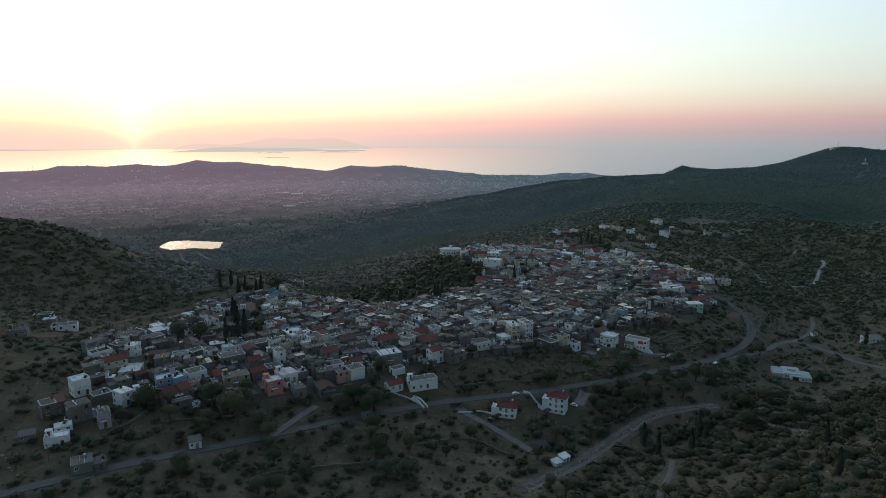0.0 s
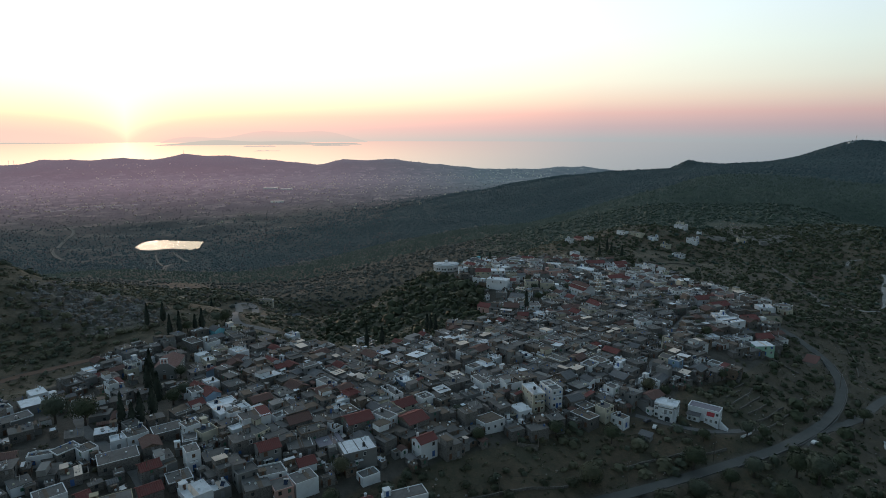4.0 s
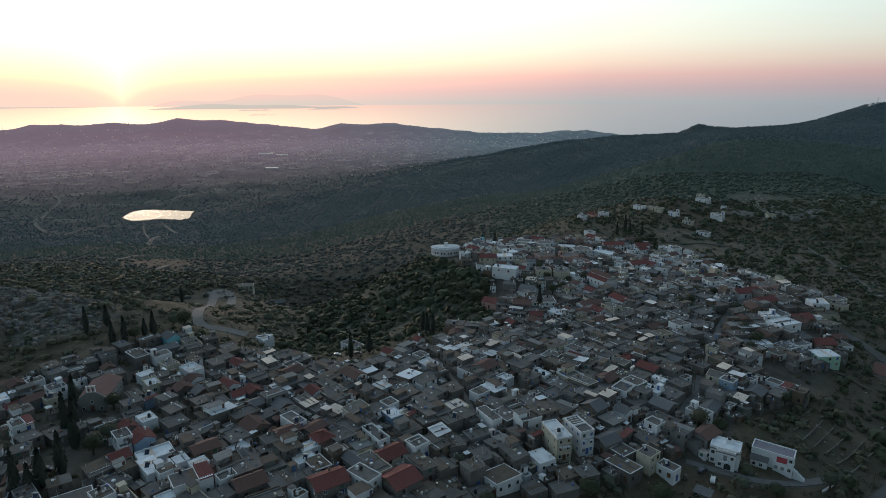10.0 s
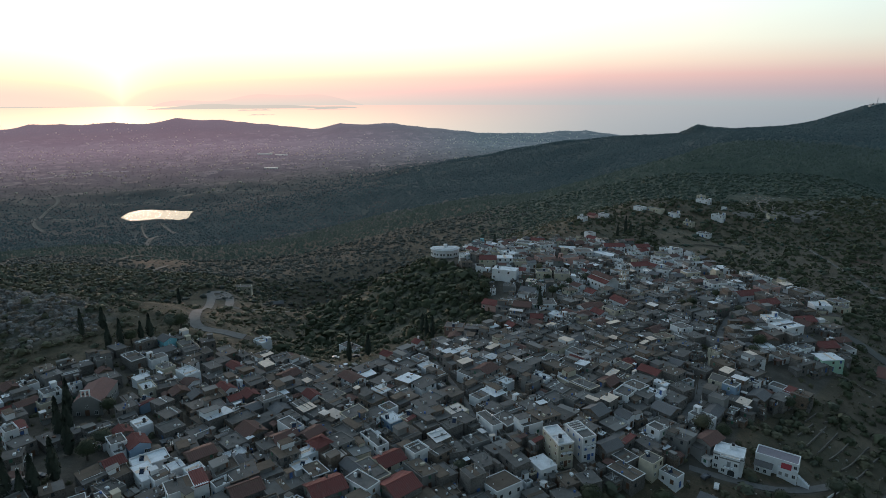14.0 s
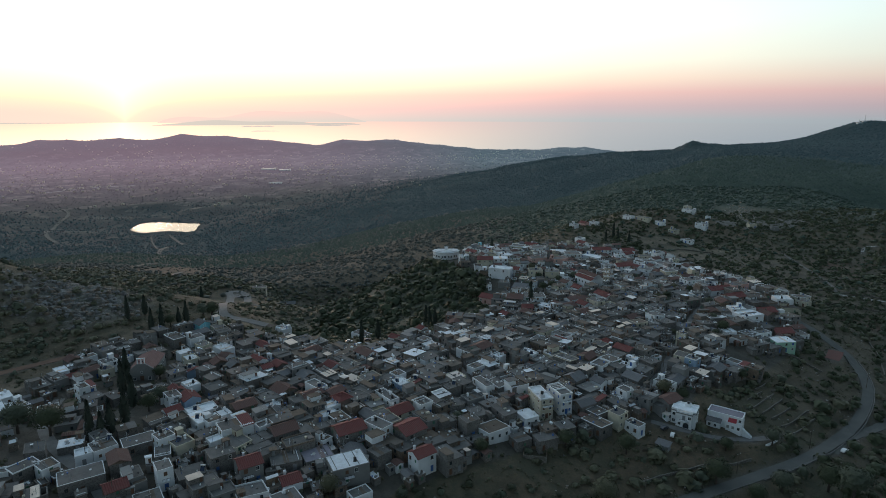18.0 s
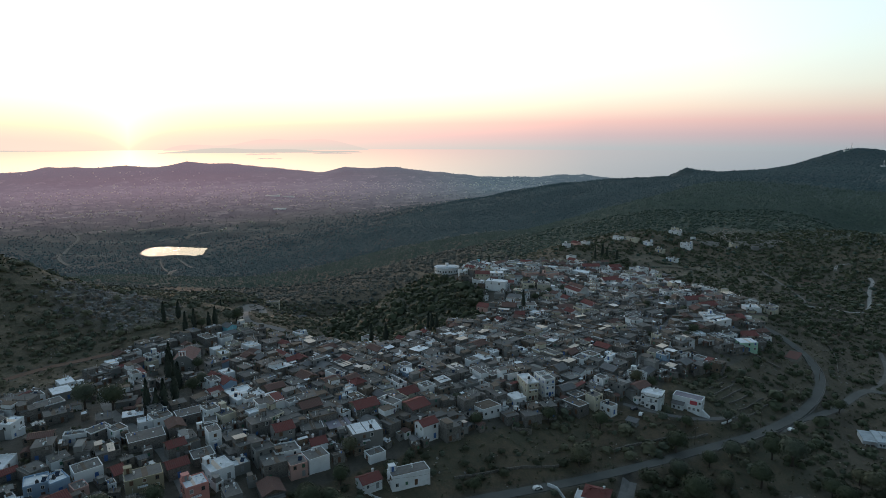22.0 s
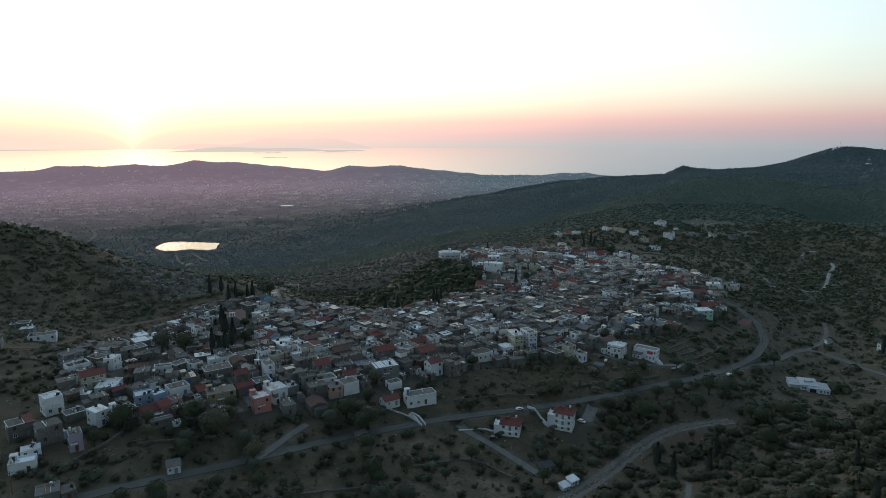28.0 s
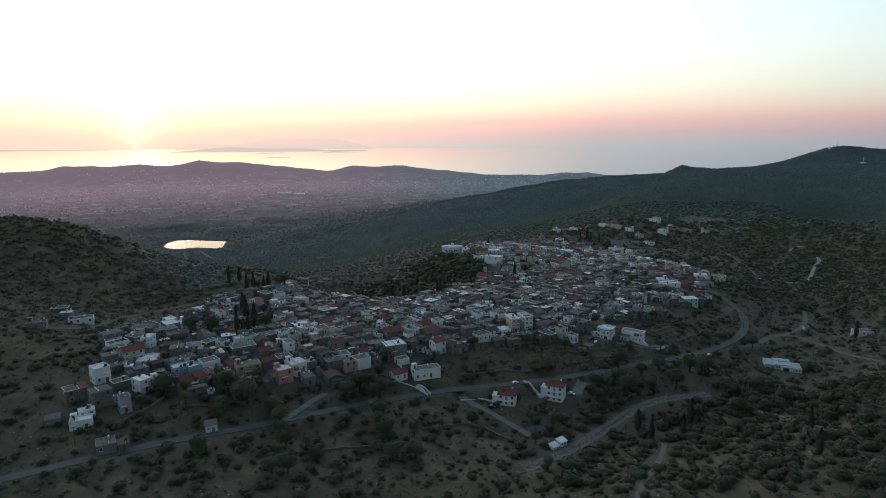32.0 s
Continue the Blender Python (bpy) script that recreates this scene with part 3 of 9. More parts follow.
ROAD_LINES = {
    "main_road": (2.0, smooth_line([(-220, 100), (-160, 133), (-128, 155), (-113, 165), (-91, 180), (-72, 192), (-59, 201), (-41, 213), (-20, 223), (3, 235), (44, 252), (84, 268), (117, 284), (134, 296), (154, 312), (173, 332), (185, 350), (191, 372), (188, 392), (181, 405), (177, 422), (179, 434), (176, 450)])),
    "side_road": (1.9, smooth_line([(157, 310), (175, 321), (198, 341), (208, 346), (219, 331), (220, 303), (226, 290)])),
    "drive": (1.5, smooth_line([(6, 233), (9, 229), (14, 225.5), (20, 221.5), (26, 216), (32.5, 209)])),
    "ramp_lane": (1.5, smooth_line([(-61, 199), (-57, 206), (-54, 213), (-49, 221)])),
    "bend_road": (2.6, smooth_line([(-88, 408), (-97, 409), (-106, 406), (-112, 410), (-119, 432), (-131, 470), (-142, 508), (-147, 526), (-153, 535), (-148, 540), (-138, 534), (-131, 512), (-128, 500)])),
    "bend_square": (4.6, smooth_line([(-147, 530), (-143, 524), (-141, 530)])),
    "red_layby": (3.0, smooth_line([(178, 364.5), (182, 368.5), (186.5, 374.5)])),
    "junction": (2.6, smooth_line([(133, 293.5), (142, 301), (151, 308), (160, 311)])),
    "villa_yard": (2.3, smooth_line([(63.0, 255.5), (60.5, 250.0), (57.5, 244.0)])),
    "bend_lane": (1.2, smooth_line([(-129, 503), (-116, 499), (-100, 497), (-85, 500)])),
    "lane_east": (1.4, smooth_line([(78, 316), (88, 330), (97, 345), (111, 367), (127, 396), (150, 425), (172, 447)])),
    "lane_middle": (0.8, smooth_line([(13, 312), (9, 332), (4, 348), (0, 362)])),
    "villa_lane": (1.3, smooth_line([(72.7, 296.6), (77.3, 294.4), (83.6, 292.0), (93.4, 290.0), (103.7, 291.3), (117.4, 296.2)])),
    "street_west": (1.7, smooth_line([(-66, 222), (-77, 237), (-90, 252), (-106, 263), (-122, 280), (-128, 300)])),
}
TRACKS = {
    "wadi": (2.5, smooth_line([(27, 184), (33, 188), (54, 209), (72, 228), (88, 241), (98, 245), (119, 250)])),
    "upper_wadi": (1.2, smooth_line([(126, 230), (132, 220), (137, 214), (146, 212)])),
    "foot_track": (0.9, smooth_line([(52, 140), (58, 157), (67, 172), (75, 186), (82, 201)])),
    "hill_track": (1.3, smooth_line([(252, 474), (264, 470), (278, 467), (295, 473), (319, 508), (337, 534), (348, 545), (352, 556)])),
    "field_path": (0.9, smooth_line([(274, 578), (271, 552), (269, 536), (265, 513), (260, 491), (251, 474)])),
    "hill_road": (0.9, smooth_line([(340, 710), (349, 703), (362, 694), (377, 686), (396, 676), (416, 664)])),
    "upper_loop": (1.0, smooth_line([(336, 575), (341, 583), (348, 590), (358, 589)])),
    "west_track": (2.0, smooth_line([(-205, 262), (-190, 268), (-180, 273), (-175, 284), (-175, 303), (-169, 320), (-158, 332), (-147, 342)])),
    "east_track": (1.2, smooth_line([(205, 343), (214, 352), (226, 362), (240, 380), (250, 400)])),
}


def along_roads(x, y, lines):
    """For each place: the distance to the nearest line, less its half width, and the line's own height there."""
    best, level = np.full(np.shape(x), 1e9), np.zeros(np.shape(x))
    for half, pts in lines.values():
        z = land(pts[:, 0], pts[:, 1])
        z = np.convolve(np.r_[[z[0]] * 3, z, [z[-1]] * 3], np.ones(7) / 7, "valid")
        inside = (x > pts[:, 0].min() - 12) & (x < pts[:, 0].max() + 12) & (y > pts[:, 1].min() - 12) & (y < pts[:, 1].max() + 12)
        xi, yi = x[inside], y[inside]
        b, lv = best[inside], level[inside]
        for k in range(len(pts) - 1):
            ax, ay = pts[k]
            dx, dy = pts[k + 1] - pts[k]
            t = np.clip(((xi - ax) * dx + (yi - ay) * dy) / (dx * dx + dy * dy), 0, 1)
            d = np.hypot(xi - ax - t * dx, yi - ay - t * dy) - half
            near = d < b
            b = np.where(near, d, b)
            lv = np.where(near, z[k] + t * (z[k + 1] - z[k]), lv)
        best[inside], level[inside] = b, lv
    return best, level


VILLAGE = [(-122, 212), (-148, 236), (-158, 262), (-146, 330), (-140, 345), (-127, 359), (-116, 375), (-108, 386), (-98, 385), (-87, 370), (-72, 372), (-58, 371), (-41, 354), (-25, 352), (-15, 369), (0, 380), (20, 399), (33, 408), (28, 430), (30, 470), (0, 500), (0, 535), (60, 562), (130, 550), (168, 530),
           (178, 480), (198, 440), (168, 372), (132, 336), (98, 318), (85, 300), (60, 292), (24, 274), (0, 261), (-25, 244), (-50, 227), (-78, 212), (-104, 206)]


def in_village(x, y):
    inside = np.zeros(np.shape(x), bool)
    for (ax, ay), (bx, by) in zip(VILLAGE, VILLAGE[1:] + VILLAGE[:1]):
        cross = (ay > y) != (by > y)
        inside ^= cross & (x < (bx - ax) * (y - ay) / (by - ay + 1e-9) + ax)
    return inside


POND_AT = (-620, 1486, 76, 54)      # centre, half length, half width of the reservoir
POND_SHORE = [(-692, 1460), (-700, 1494), (-704, 1530), (-687, 1557), (-632, 1549), (-578, 1535), (-562, 1540), (-556, 1500), (-540, 1449), (-551, 1431), (-572, 1437), (-601, 1449), (-620, 1437), (-639, 1424), (-663, 1430)]
POND_Z = -137.5


PADS = [(26, 232, 5.5), (48, 240, 5.5), (174.5, 293, 8), (83, 293.5, 5), (99.5, 296, 6), (6, 515, 9), (-30, 235, 5)]      # levelled plots of the larger houses


def crag_mask(x, y):
    """Bare limestone on the slope of the west hill."""
    return np.clip(1.25 - ((x + 172) / 34) ** 2 - ((y - 385) / 26) ** 2 + 0.3 * ripple(x, y, 25, 19), 0, 1)


def ground_height(x, y):
    z = land(x, y)
    near = np.exp(-((np.hypot(x, y - 330) / 700) ** 2))
    z = z + ripple(x, y, 34, 4) * 0.8 * near + ripple(x, y, 11, 5) * 0.25 * near + ripple(x, y, 260, 6) * 5.0 * (1 - near) * (y > 700) + ripple(x, y, 330, 66) * 9.0 * np.clip((y - 950) / 200, 0, 1) * np.clip((1560 - y) / 250, 0, 1) * (x > -500)
    # rough crags on the west hill
    crag = crag_mask(x, y)
    z = z + crag * (np.abs(ripple(x, y, 14, 8)) * 3.0 + np.abs(ripple(x, y, 6, 18)) * 1.2 - 1.2)
    for cx, cy, r in PADS:
        w = np.clip(2.1 - np.hypot(x - cx, y - cy) / r, 0, 1)
        z = z + w * w * (3 - 2 * w) * (land(cx, cy) - z)
    d, level = along_roads(x, y, ROAD_LINES)
    w = np.clip(1 - d / 5.0, 0, 1)
    w = w * w * (3 - 2 * w)
    z = z + w * (level - z)
    d2, level2 = along_roads(x, y, TRACKS)
    w2 = np.clip(1 - d2 / 3.0, 0, 1) * (1 - w)
    z = z + w2 * (level2 - 0.2 - z)
    cx, cy, a, b = POND_AT
    r = np.sqrt(((x - cx) / a) ** 2 + ((y - cy) / b) ** 2)
    basin = np.clip((1.9 - r) / 0.5, 0, 1)
    z = z + basin * (POND_Z + 0.6 - z)
    pool = np.zeros(np.shape(x), bool)
    for (ax, ay), (bx, by) in zip(POND_SHORE, POND_SHORE[1:] + POND_SHORE[:1]):
        pool ^= ((ay > y) != (by > y)) & (x < (bx - ax) * (y - ay) / (by - ay + 1e-9) + ax)
    return np.where(pool, POND_Z - 3, z)


def graded(knots):
    """Grid lines with a spacing that changes from stretch to stretch."""
    out = []
    for a, b, n in knots:
        out.append(np.linspace(a, b, n, endpoint=False))
    return np.append(np.concatenate(out), knots[-1][1])


gx = graded([(-4700, -1600, 42), (-1600, -720, 34), (-720, -520, 34), (-520, -420, 8), (-420, -230, 55), (-230, 280, 255), (280, 480, 45), (480, 1500, 50), (1500, 4700, 30)])
gy = graded([(-1200, 60, 20), (60, 150, 22), (150, 480, 165), (480, 760, 78), (760, 1400, 56), (1400, 1580, 32), (1580, 1900, 32), (1900, 4800, 90)])
GX, GY = np.meshgrid(gx, gy)
GZ = ground_height(GX, GY)
gi = np.arange(GX.size).reshape(GX.shape)
g_quads = np.stack([gi[:-1, :-1], gi[:-1, 1:], gi[1:, 1:], gi[1:, :-1]], -1).reshape(-1, 4)
g_mesh = bpy.data.meshes.new("ground")
g_mesh.vertices.add(GX.size)
g_mesh.vertices.foreach_set("co", np.stack([GX, GY, GZ], -1).astype(np.float32).ravel())
g_mesh.loops.add(g_quads.size)
g_mesh.loops.foreach_set("vertex_index", g_quads.ravel())
g_mesh.polygons.add(len(g_quads))
g_mesh.polygons.foreach_set("loop_start", np.arange(len(g_quads)) * 4)
g_mesh.polygons.foreach_set("use_smooth", np.ones(len(g_quads), bool))
g_mesh.update(calc_edges=True)
# land cover: red paved, green wooded, blue farmed plain, alpha far woods tinted for haze
far = np.hypot(GX, GY)
paved = in_village(GX, GY) * 0.75
d_track, _ = along_roads(GX, GY, TRACKS)
paved = np.maximum(paved, np.clip(1 - d_track / 1.2, 0, 1) * 0.9)
d_road, _ = along_roads(GX, GY, ROAD_LINES)
paved = np.maximum(paved, np.clip(1 - d_road / 2.0, 0, 1) * 0.8)
farmed = np.clip((-80 - GZ) / 45, 0, 1) * np.clip((far - 1350 + 260 * ripple(GX, GY, 420, 12)) / 1000, 0, 1)
wooded = np.clip((far - 560 - 140 * np.clip((GX - 40) / 80, 0, 1)) / 120, 0, 1) * (1 - farmed) * np.clip(1.15 + 0.35 * ripple(GX, GY, 150, 9), 0.6, 1)
back = np.clip((GY - 385 - 0.35 * GX) / 60, 0, 1) * (GX < 45) * np.clip((GX + 330) / 80, 0, 1) * (1 - crag_mask(GX, GY)) * np.where(GX < -90, 0.15, 0.75) * np.clip((650 - GY) / 60, 0, 1)
wooded = np.maximum(wooded, back * (paved < 0.1))
lush = np.maximum(np.clip((GX - 105) / 50, 0, 1) * np.clip((600 - GY) / 60, 0, 1), np.clip((GX - 45) / 30, 0, 1) * np.clip((268 - GY) / 25, 0, 1)) * np.clip((GY - 120) / 40, 0, 1)
wooded = np.maximum(wooded, lush * np.clip(0.70 + 0.45 * ripple(GX, GY, 60, 71), 0.15, 0.95) * (paved < 0.1))
cover = g_mesh.color_attributes.new("cover", "FLOAT_COLOR", "POINT")
cover.data.foreach_set("color", np.stack([paved, np.clip(wooded, 0, 1), farmed, np.clip((np.hypot(GX, GY) - 950) / 350, 0, 1)], -1).astype(np.float32).ravel())
straw, red = np.zeros_like(GX), np.zeros_like(GX)
for cx, cy, a, b in ((-160, 514, 16, 10), (-122, 426, 7, 10), (-140, 398, 12, 8), (-150, 312, 18, 14), (188, 612, 26, 24), (185, 545, 40, 28), (228, 586, 24, 14), (290, 548, 22, 26), (250, 545, 18, 26), (308, 700, 32, 58), (-100, 428, 14, 14), (-80, 425, 22, 12), (-62, 446, 26, 12), (-24, 426, 14, 8), (-98, 402, 12, 7), (-128, 362, 18, 7), (140, 318, 18, 14), (-20, 212, 45, 14), (-60, 178, 60, 18), (-95, 160, 40, 18), (10, 190, 34, 22), (-215, 350, 46, 60), (-190, 300, 30, 30)):
    straw = np.maximum(straw, np.clip(1.5 - 1.5 * np.hypot((GX - cx) / a, (GY - cy) / b) + 0.5 * ripple(GX, GY, 14, 23), 0, 1))
for cx, cy, a, b in ((-310, 800, 36, 50), (-160, 511, 8, 6), (295, 545, 16, 18), (245, 330, 14, 20), (70, 246, 10, 10), (95, 232, 20, 8), (100, 200, 26, 10), (150, 230, 18, 12), (180, 260, 16, 8), (230, 420, 20, 10), (-272, 650, 14, 30)):
    red = np.maximum(red, np.clip(1.3 - np.hypot((GX - cx) / a, (GY - cy) / b) + 0.5 * ripple(GX, GY, 24, 24), 0, 1))
valley = np.maximum(np.clip((0.10 * GY + 30 - GX) / 90, 0, 1), np.clip(lush * 1.5, 0, 1) * np.clip((620 - GY) / 60, 0, 1))          # the wide valley floor, drier than the hill
valley *= 1 - 0.8 * np.clip((GY - 375 - 0.35 * GX) / 50, 0, 1) * np.clip((GX + 85) / 30, 0, 1) * (GX < 60) * np.clip((600 - GY) / 60, 0, 1)       # the shaded fall behind the houses is green
soil = g_mesh.color_attributes.new("soil", "FLOAT_COLOR", "POINT")
soil.data.foreach_set("color", np.stack([crag_mask(GX, GY), straw * 0.8, red * 0.85, valley], -1).astype(np.float32).ravel())
g_mesh.materials.append(GROUND)
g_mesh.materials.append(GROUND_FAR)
# ground past 2000 m takes the material with emitted haze
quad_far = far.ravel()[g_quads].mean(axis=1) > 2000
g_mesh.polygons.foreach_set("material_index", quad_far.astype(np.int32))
ground = tagged(new("ground", g_mesh), "dry hillside earth with scrub and stones", "ground", kind="structure")


def heights(x, y):
    """Heights of the ground sheet itself, between its grid points."""
    x, y = np.asarray(x, float), np.asarray(y, float)
    i, j = np.clip(np.searchsorted(gx, x) - 1, 0, len(gx) - 2), np.clip(np.searchsorted(gy, y) - 1, 0, len(gy) - 2)
    u, v = (x - gx[i]) / (gx[i + 1] - gx[i]), (y - gy[j]) / (gy[j + 1] - gy[j])
    return (GZ[j, i] * (1 - u) + GZ[j, i + 1] * u) * (1 - v) + (GZ[j + 1, i] * (1 - u) + GZ[j + 1, i + 1] * u) * v


def height_at(x, y):
    return float(heights(x, y))


def ribbon(name, half, pts, material_, label, lift=0.14, kind="structure", category="road", edge=0.12):
    """A strip laid along a line: crowned top with thick edges."""
    pts = np.array(pts)
    t = np.gradient(pts, axis=0)
    t /= np.hypot(t[:, 0], t[:, 1])[:, None]
    nrm = np.stack([-t[:, 1], t[:, 0]], 1)
    rows = []
    mid = heights(pts[:, 0], pts[:, 1])
    for k, (o, drop) in enumerate(((-half, -0.5), (-half, 0), (0, edge * 0.4), (half, 0), (half, -0.5))):
        p = pts + nrm * o
        z = np.maximum(mid, heights(p[:, 0], p[:, 1])) + lift + drop
        rows.append(np.c_[p, z])
    v = np.stack(rows, 1).reshape(-1, 3)
    f = [(i * 5 + k, (i + 1) * 5 + k, (i + 1) * 5 + k + 1, i * 5 + k + 1) for i in range(len(pts) - 1) for k in range(4)]
    return tagged(link_mesh(name, [tuple(p) for p in v], f, material_), label, category, kind=kind)


ribbon("road_main", *ROAD_LINES["main_road"], ASPHALT, "grey asphalt main road below the village")
ribbon("road_side", *ROAD_LINES["side_road"], ASPHALT, "narrow grey asphalt side road", 0.10)
ribbon("road_drive", *ROAD_LINES["drive"], PAVING, "pale concrete drive down from the road", 0.10)
ribbon("road_layby", *ROAD_LINES["red_layby"], RED_PAVING, "worn red-paved lay-by inside the road bend", 0.08)
ribbon("road_junction", *ROAD_LINES["junction"], ASPHALT, "wide grey asphalt junction of the two roads", 0.11)
ribbon("road_yard", *ROAD_LINES["villa_yard"], PAVING, "pale concrete yard beside the red-roofed villa", 0.10)
ribbon("road_ramp", *ROAD_LINES["ramp_lane"], PAVING, "pale concrete ramp up to the houses", 0.10)
ribbon("road_bend", *ROAD_LINES["bend_road"], PAVING, "worn pale road bend behind the village")
ribbon("road_square", *ROAD_LINES["bend_square"], PAVING, "worn pale concrete lay-by inside the road bend", 0.10)
ribbon("road_bend_lane", *ROAD_LINES["bend_lane"], GRAVEL, "narrow gravel lane off the road bend", 0.10)
ribbon("lane_east", *ROAD_LINES["lane_east"], PAVING, "concrete lane between the houses", category="lane")
ribbon("lane_middle", *ROAD_LINES["lane_middle"], PAVING, "narrow concrete lane between the houses", category="lane")
ribbon("lane_villas", *ROAD_LINES["villa_lane"], PAVING, "pale concrete lane below the white villas", category="lane")
ribbon("street_west", *ROAD_LINES["street_west"], PAVING, "concrete village street", category="street")
ribbon("gravel_bed", *TRACKS["wadi"], GRAVEL, "pale gravel bed of a dry stream", 0.08, category="stream bed", edge=-0.3)
ribbon("gravel_bed_upper", *TRACKS["upper_wadi"], GRAVEL, "upper gravel bed of the dry stream", 0.08, category="stream bed", edge=-0.3)
for tn in ("foot_track", "hill_track", "field_path", "upper_loop", "hill_road", "west_track", "east_track"):
    ribbon("track_" + tn.split("_")[0], *TRACKS[tn], EARTH if tn == "west_track" else STONE_PALE if tn in ("hill_track", "upper_loop", "hill_road") else GRAVEL, "pale earth and gravel track", 0.06, category="track", edge=-0.1)

# painted edge lines of the main road
for side in (-1,):
    half, pts = ROAD_LINES["main_road"]
    pts = pts[len(pts) * 9 // 16:len(pts) * 15 // 16]
    tt_ = np.gradient(pts, axis=0)
    tt_ /= np.hypot(tt_[:, 0], tt_[:, 1])[:, None]
    off = pts + np.stack([-tt_[:, 1], tt_[:, 0]], 1) * side * (half - 0.25)
    ribbon("road_edge_line", 0.06, off, PAVING, "worn white painted edge line", 0.175, category="road marking", edge=0.0)

# reservoir water: a dam along the far side, a pointed west end
shore = smooth_line(POND_SHORE + POND_SHORE[:1], 5.0)
tagged(link_mesh("water_reservoir", [(p[0], p[1], POND_Z) for p in shore[:-1]], [tuple(range(len(shore) - 2, -1, -1))], POND), "still reservoir reflecting the bright evening sky", "reservoir", kind="structure")


# ---- houses ----
def window_meshes():
    """Frame with sill, pane, and a pair of closed shutters; all stand upright in the xz plane, facing -y."""
    w, h = 0.80, 1.05
    fr = Shape()
    fr.box(-w / 2 - 0.08, -0.07, 0, -w / 2, 0.02, h).box(w / 2, -0.07, 0, w / 2 + 0.08, 0.02, h)
    fr.box(-w / 2 - 0.08, -0.07, h, w / 2 + 0.08, 0.02, h + 0.08).box(-w / 2 - 0.14, -0.13, -0.08, w / 2 + 0.14, 0.02, 0)
    fr.box(-0.025, -0.05, 0, 0.025, 0.02, h)
    pane = Shape().box(-w / 2, -0.025, 0, w / 2, 0.02, h)
    sh = Shape().box(-w / 2, -0.06, 0.02, w / 2, 0.02, h - 0.02)
    door = Shape().box(-0.48, -0.05, 0, 0.48, 0.02, 1.85).box(-0.36, -0.075, 0.2, -0.04, -0.05, 1.6).box(0.04, -0.075, 0.2, 0.36, -0.05, 1.6)
    return fr, pane, sh, door


_fr, _pane, _sh, _door = window_meshes()
FRAME_ME = [_fr.mesh("window_frame", FRAME_WHITE), _fr.mesh("window_frame", WALLS["stone"]), _fr.mesh("window_frame", SHUTTERS[2])]
PANE_ME = _pane.mesh("pane", GLASS)
SHUTTER_ME = [_sh.mesh("shutter", s) for s in SHUTTERS]
DOOR_ME = [_door.mesh("door", d) for d in DOORS]
chim = Shape().box(-0.28, -0.28, -0.5, 0.28, 0.28, 0.9).box(-0.36, -0.36, 0.9, 0.36, 0.36, 1.0).box(-0.2, -0.2, 1.0, 0.2, 0.2, 1.15)
CHIMNEY_ME = [chim.mesh("chimney", WALLS["white"]), chim.mesh("chimney", WALLS["stone"])]


_bal = Shape().box(-0.02, -0.02, 0, 0.02, 0.02, 0.73)
BALUSTER_ME = [_bal.mesh("baluster", DARK_STEEL), _bal.mesh("baluster", WHITE_PAINT)]


def opening(parent, m, rng, stone):
    """One window with its pane, or with closed shutters."""
    win = mesh_object("window", FRAME_ME[1 if stone and rng.random() < 0.5 else rng.choice([0, 0, 2])], parent, m)
    if rng.random() < 0.35:
        mesh_object("shutter", rng.choice(SHUTTER_ME), win)
    else:
        mesh_object("pane", PANE_ME, win)
    return win


def tiled_slope(shape, a, b, c, d, thick=0.10, rib=0.5):
    """A roof slope, a-b along the eave and d-c along the ridge: one corrugated sheet of cover and channel tiles."""
    a, b, c, d = (Vector(p) for p in (a, b, c, d))
    nrm = (b - a).cross(d - a).normalized()
    n = max(2, int((b - a).length / rib))
    top, low = [], []
    for i in range(2 * n + 1):
        f = i / (2 * n)
        up = nrm * (0.08 if i % 2 else 0.0)
        top.append((a.lerp(b, f) + up, d.lerp(c, f) + up))
        low.append((a.lerp(b, f) - nrm * thick, d.lerp(c, f) - nrm * thick))
    v = [p for pair in top for p in pair] + [p for pair in (low[0], low[-1]) for p in pair]
    k = 2 * (2 * n + 1)
    f = [(2 * i, 2 * i + 2, 2 * i + 3, 2 * i + 1) for i in range(2 * n)]
    f += [(k + 1, k + 3, k + 2, k), tuple([k, k + 2] + [2 * i for i in range(2 * n, -1, -1)]), (0, 1, k + 1, k), (4 * n, k + 2, k + 3, 4 * n + 1)]
    if (c - d).length > 0.01:
        f.append(tuple([k + 3, k + 1] + [2 * i + 1 for i in range(2 * n + 1)]))
    shape.add(v, f)


FOOTPRINTS = []
HOUSE_LABEL = {
    "white": "whitewashed village house", "cream": "cream rendered village house", "grey": "grey cement-rendered village house", "blue": "pale blue painted village house",
    "pink": "faded pink rendered house", "salmon": "salmon pink painted house", "ochre": "tall ochre rendered house", "brick": "terracotta rendered house",
    "mint": "mint green painted house", "turquoise": "turquoise painted house", "lilac": "lilac rendered narrow house", "stone": "old rubble stone village house"}
ROOF_LABEL = {"flat": "grey flat cement roof", "white": "whitened flat roof", "gable": "red clay tile gable roof", "hip": "red clay tile hip roof", "lean": "flat roof and tiled lean-to", "slate": "grey pitched roof", "lilac": "lilac flat roof"}


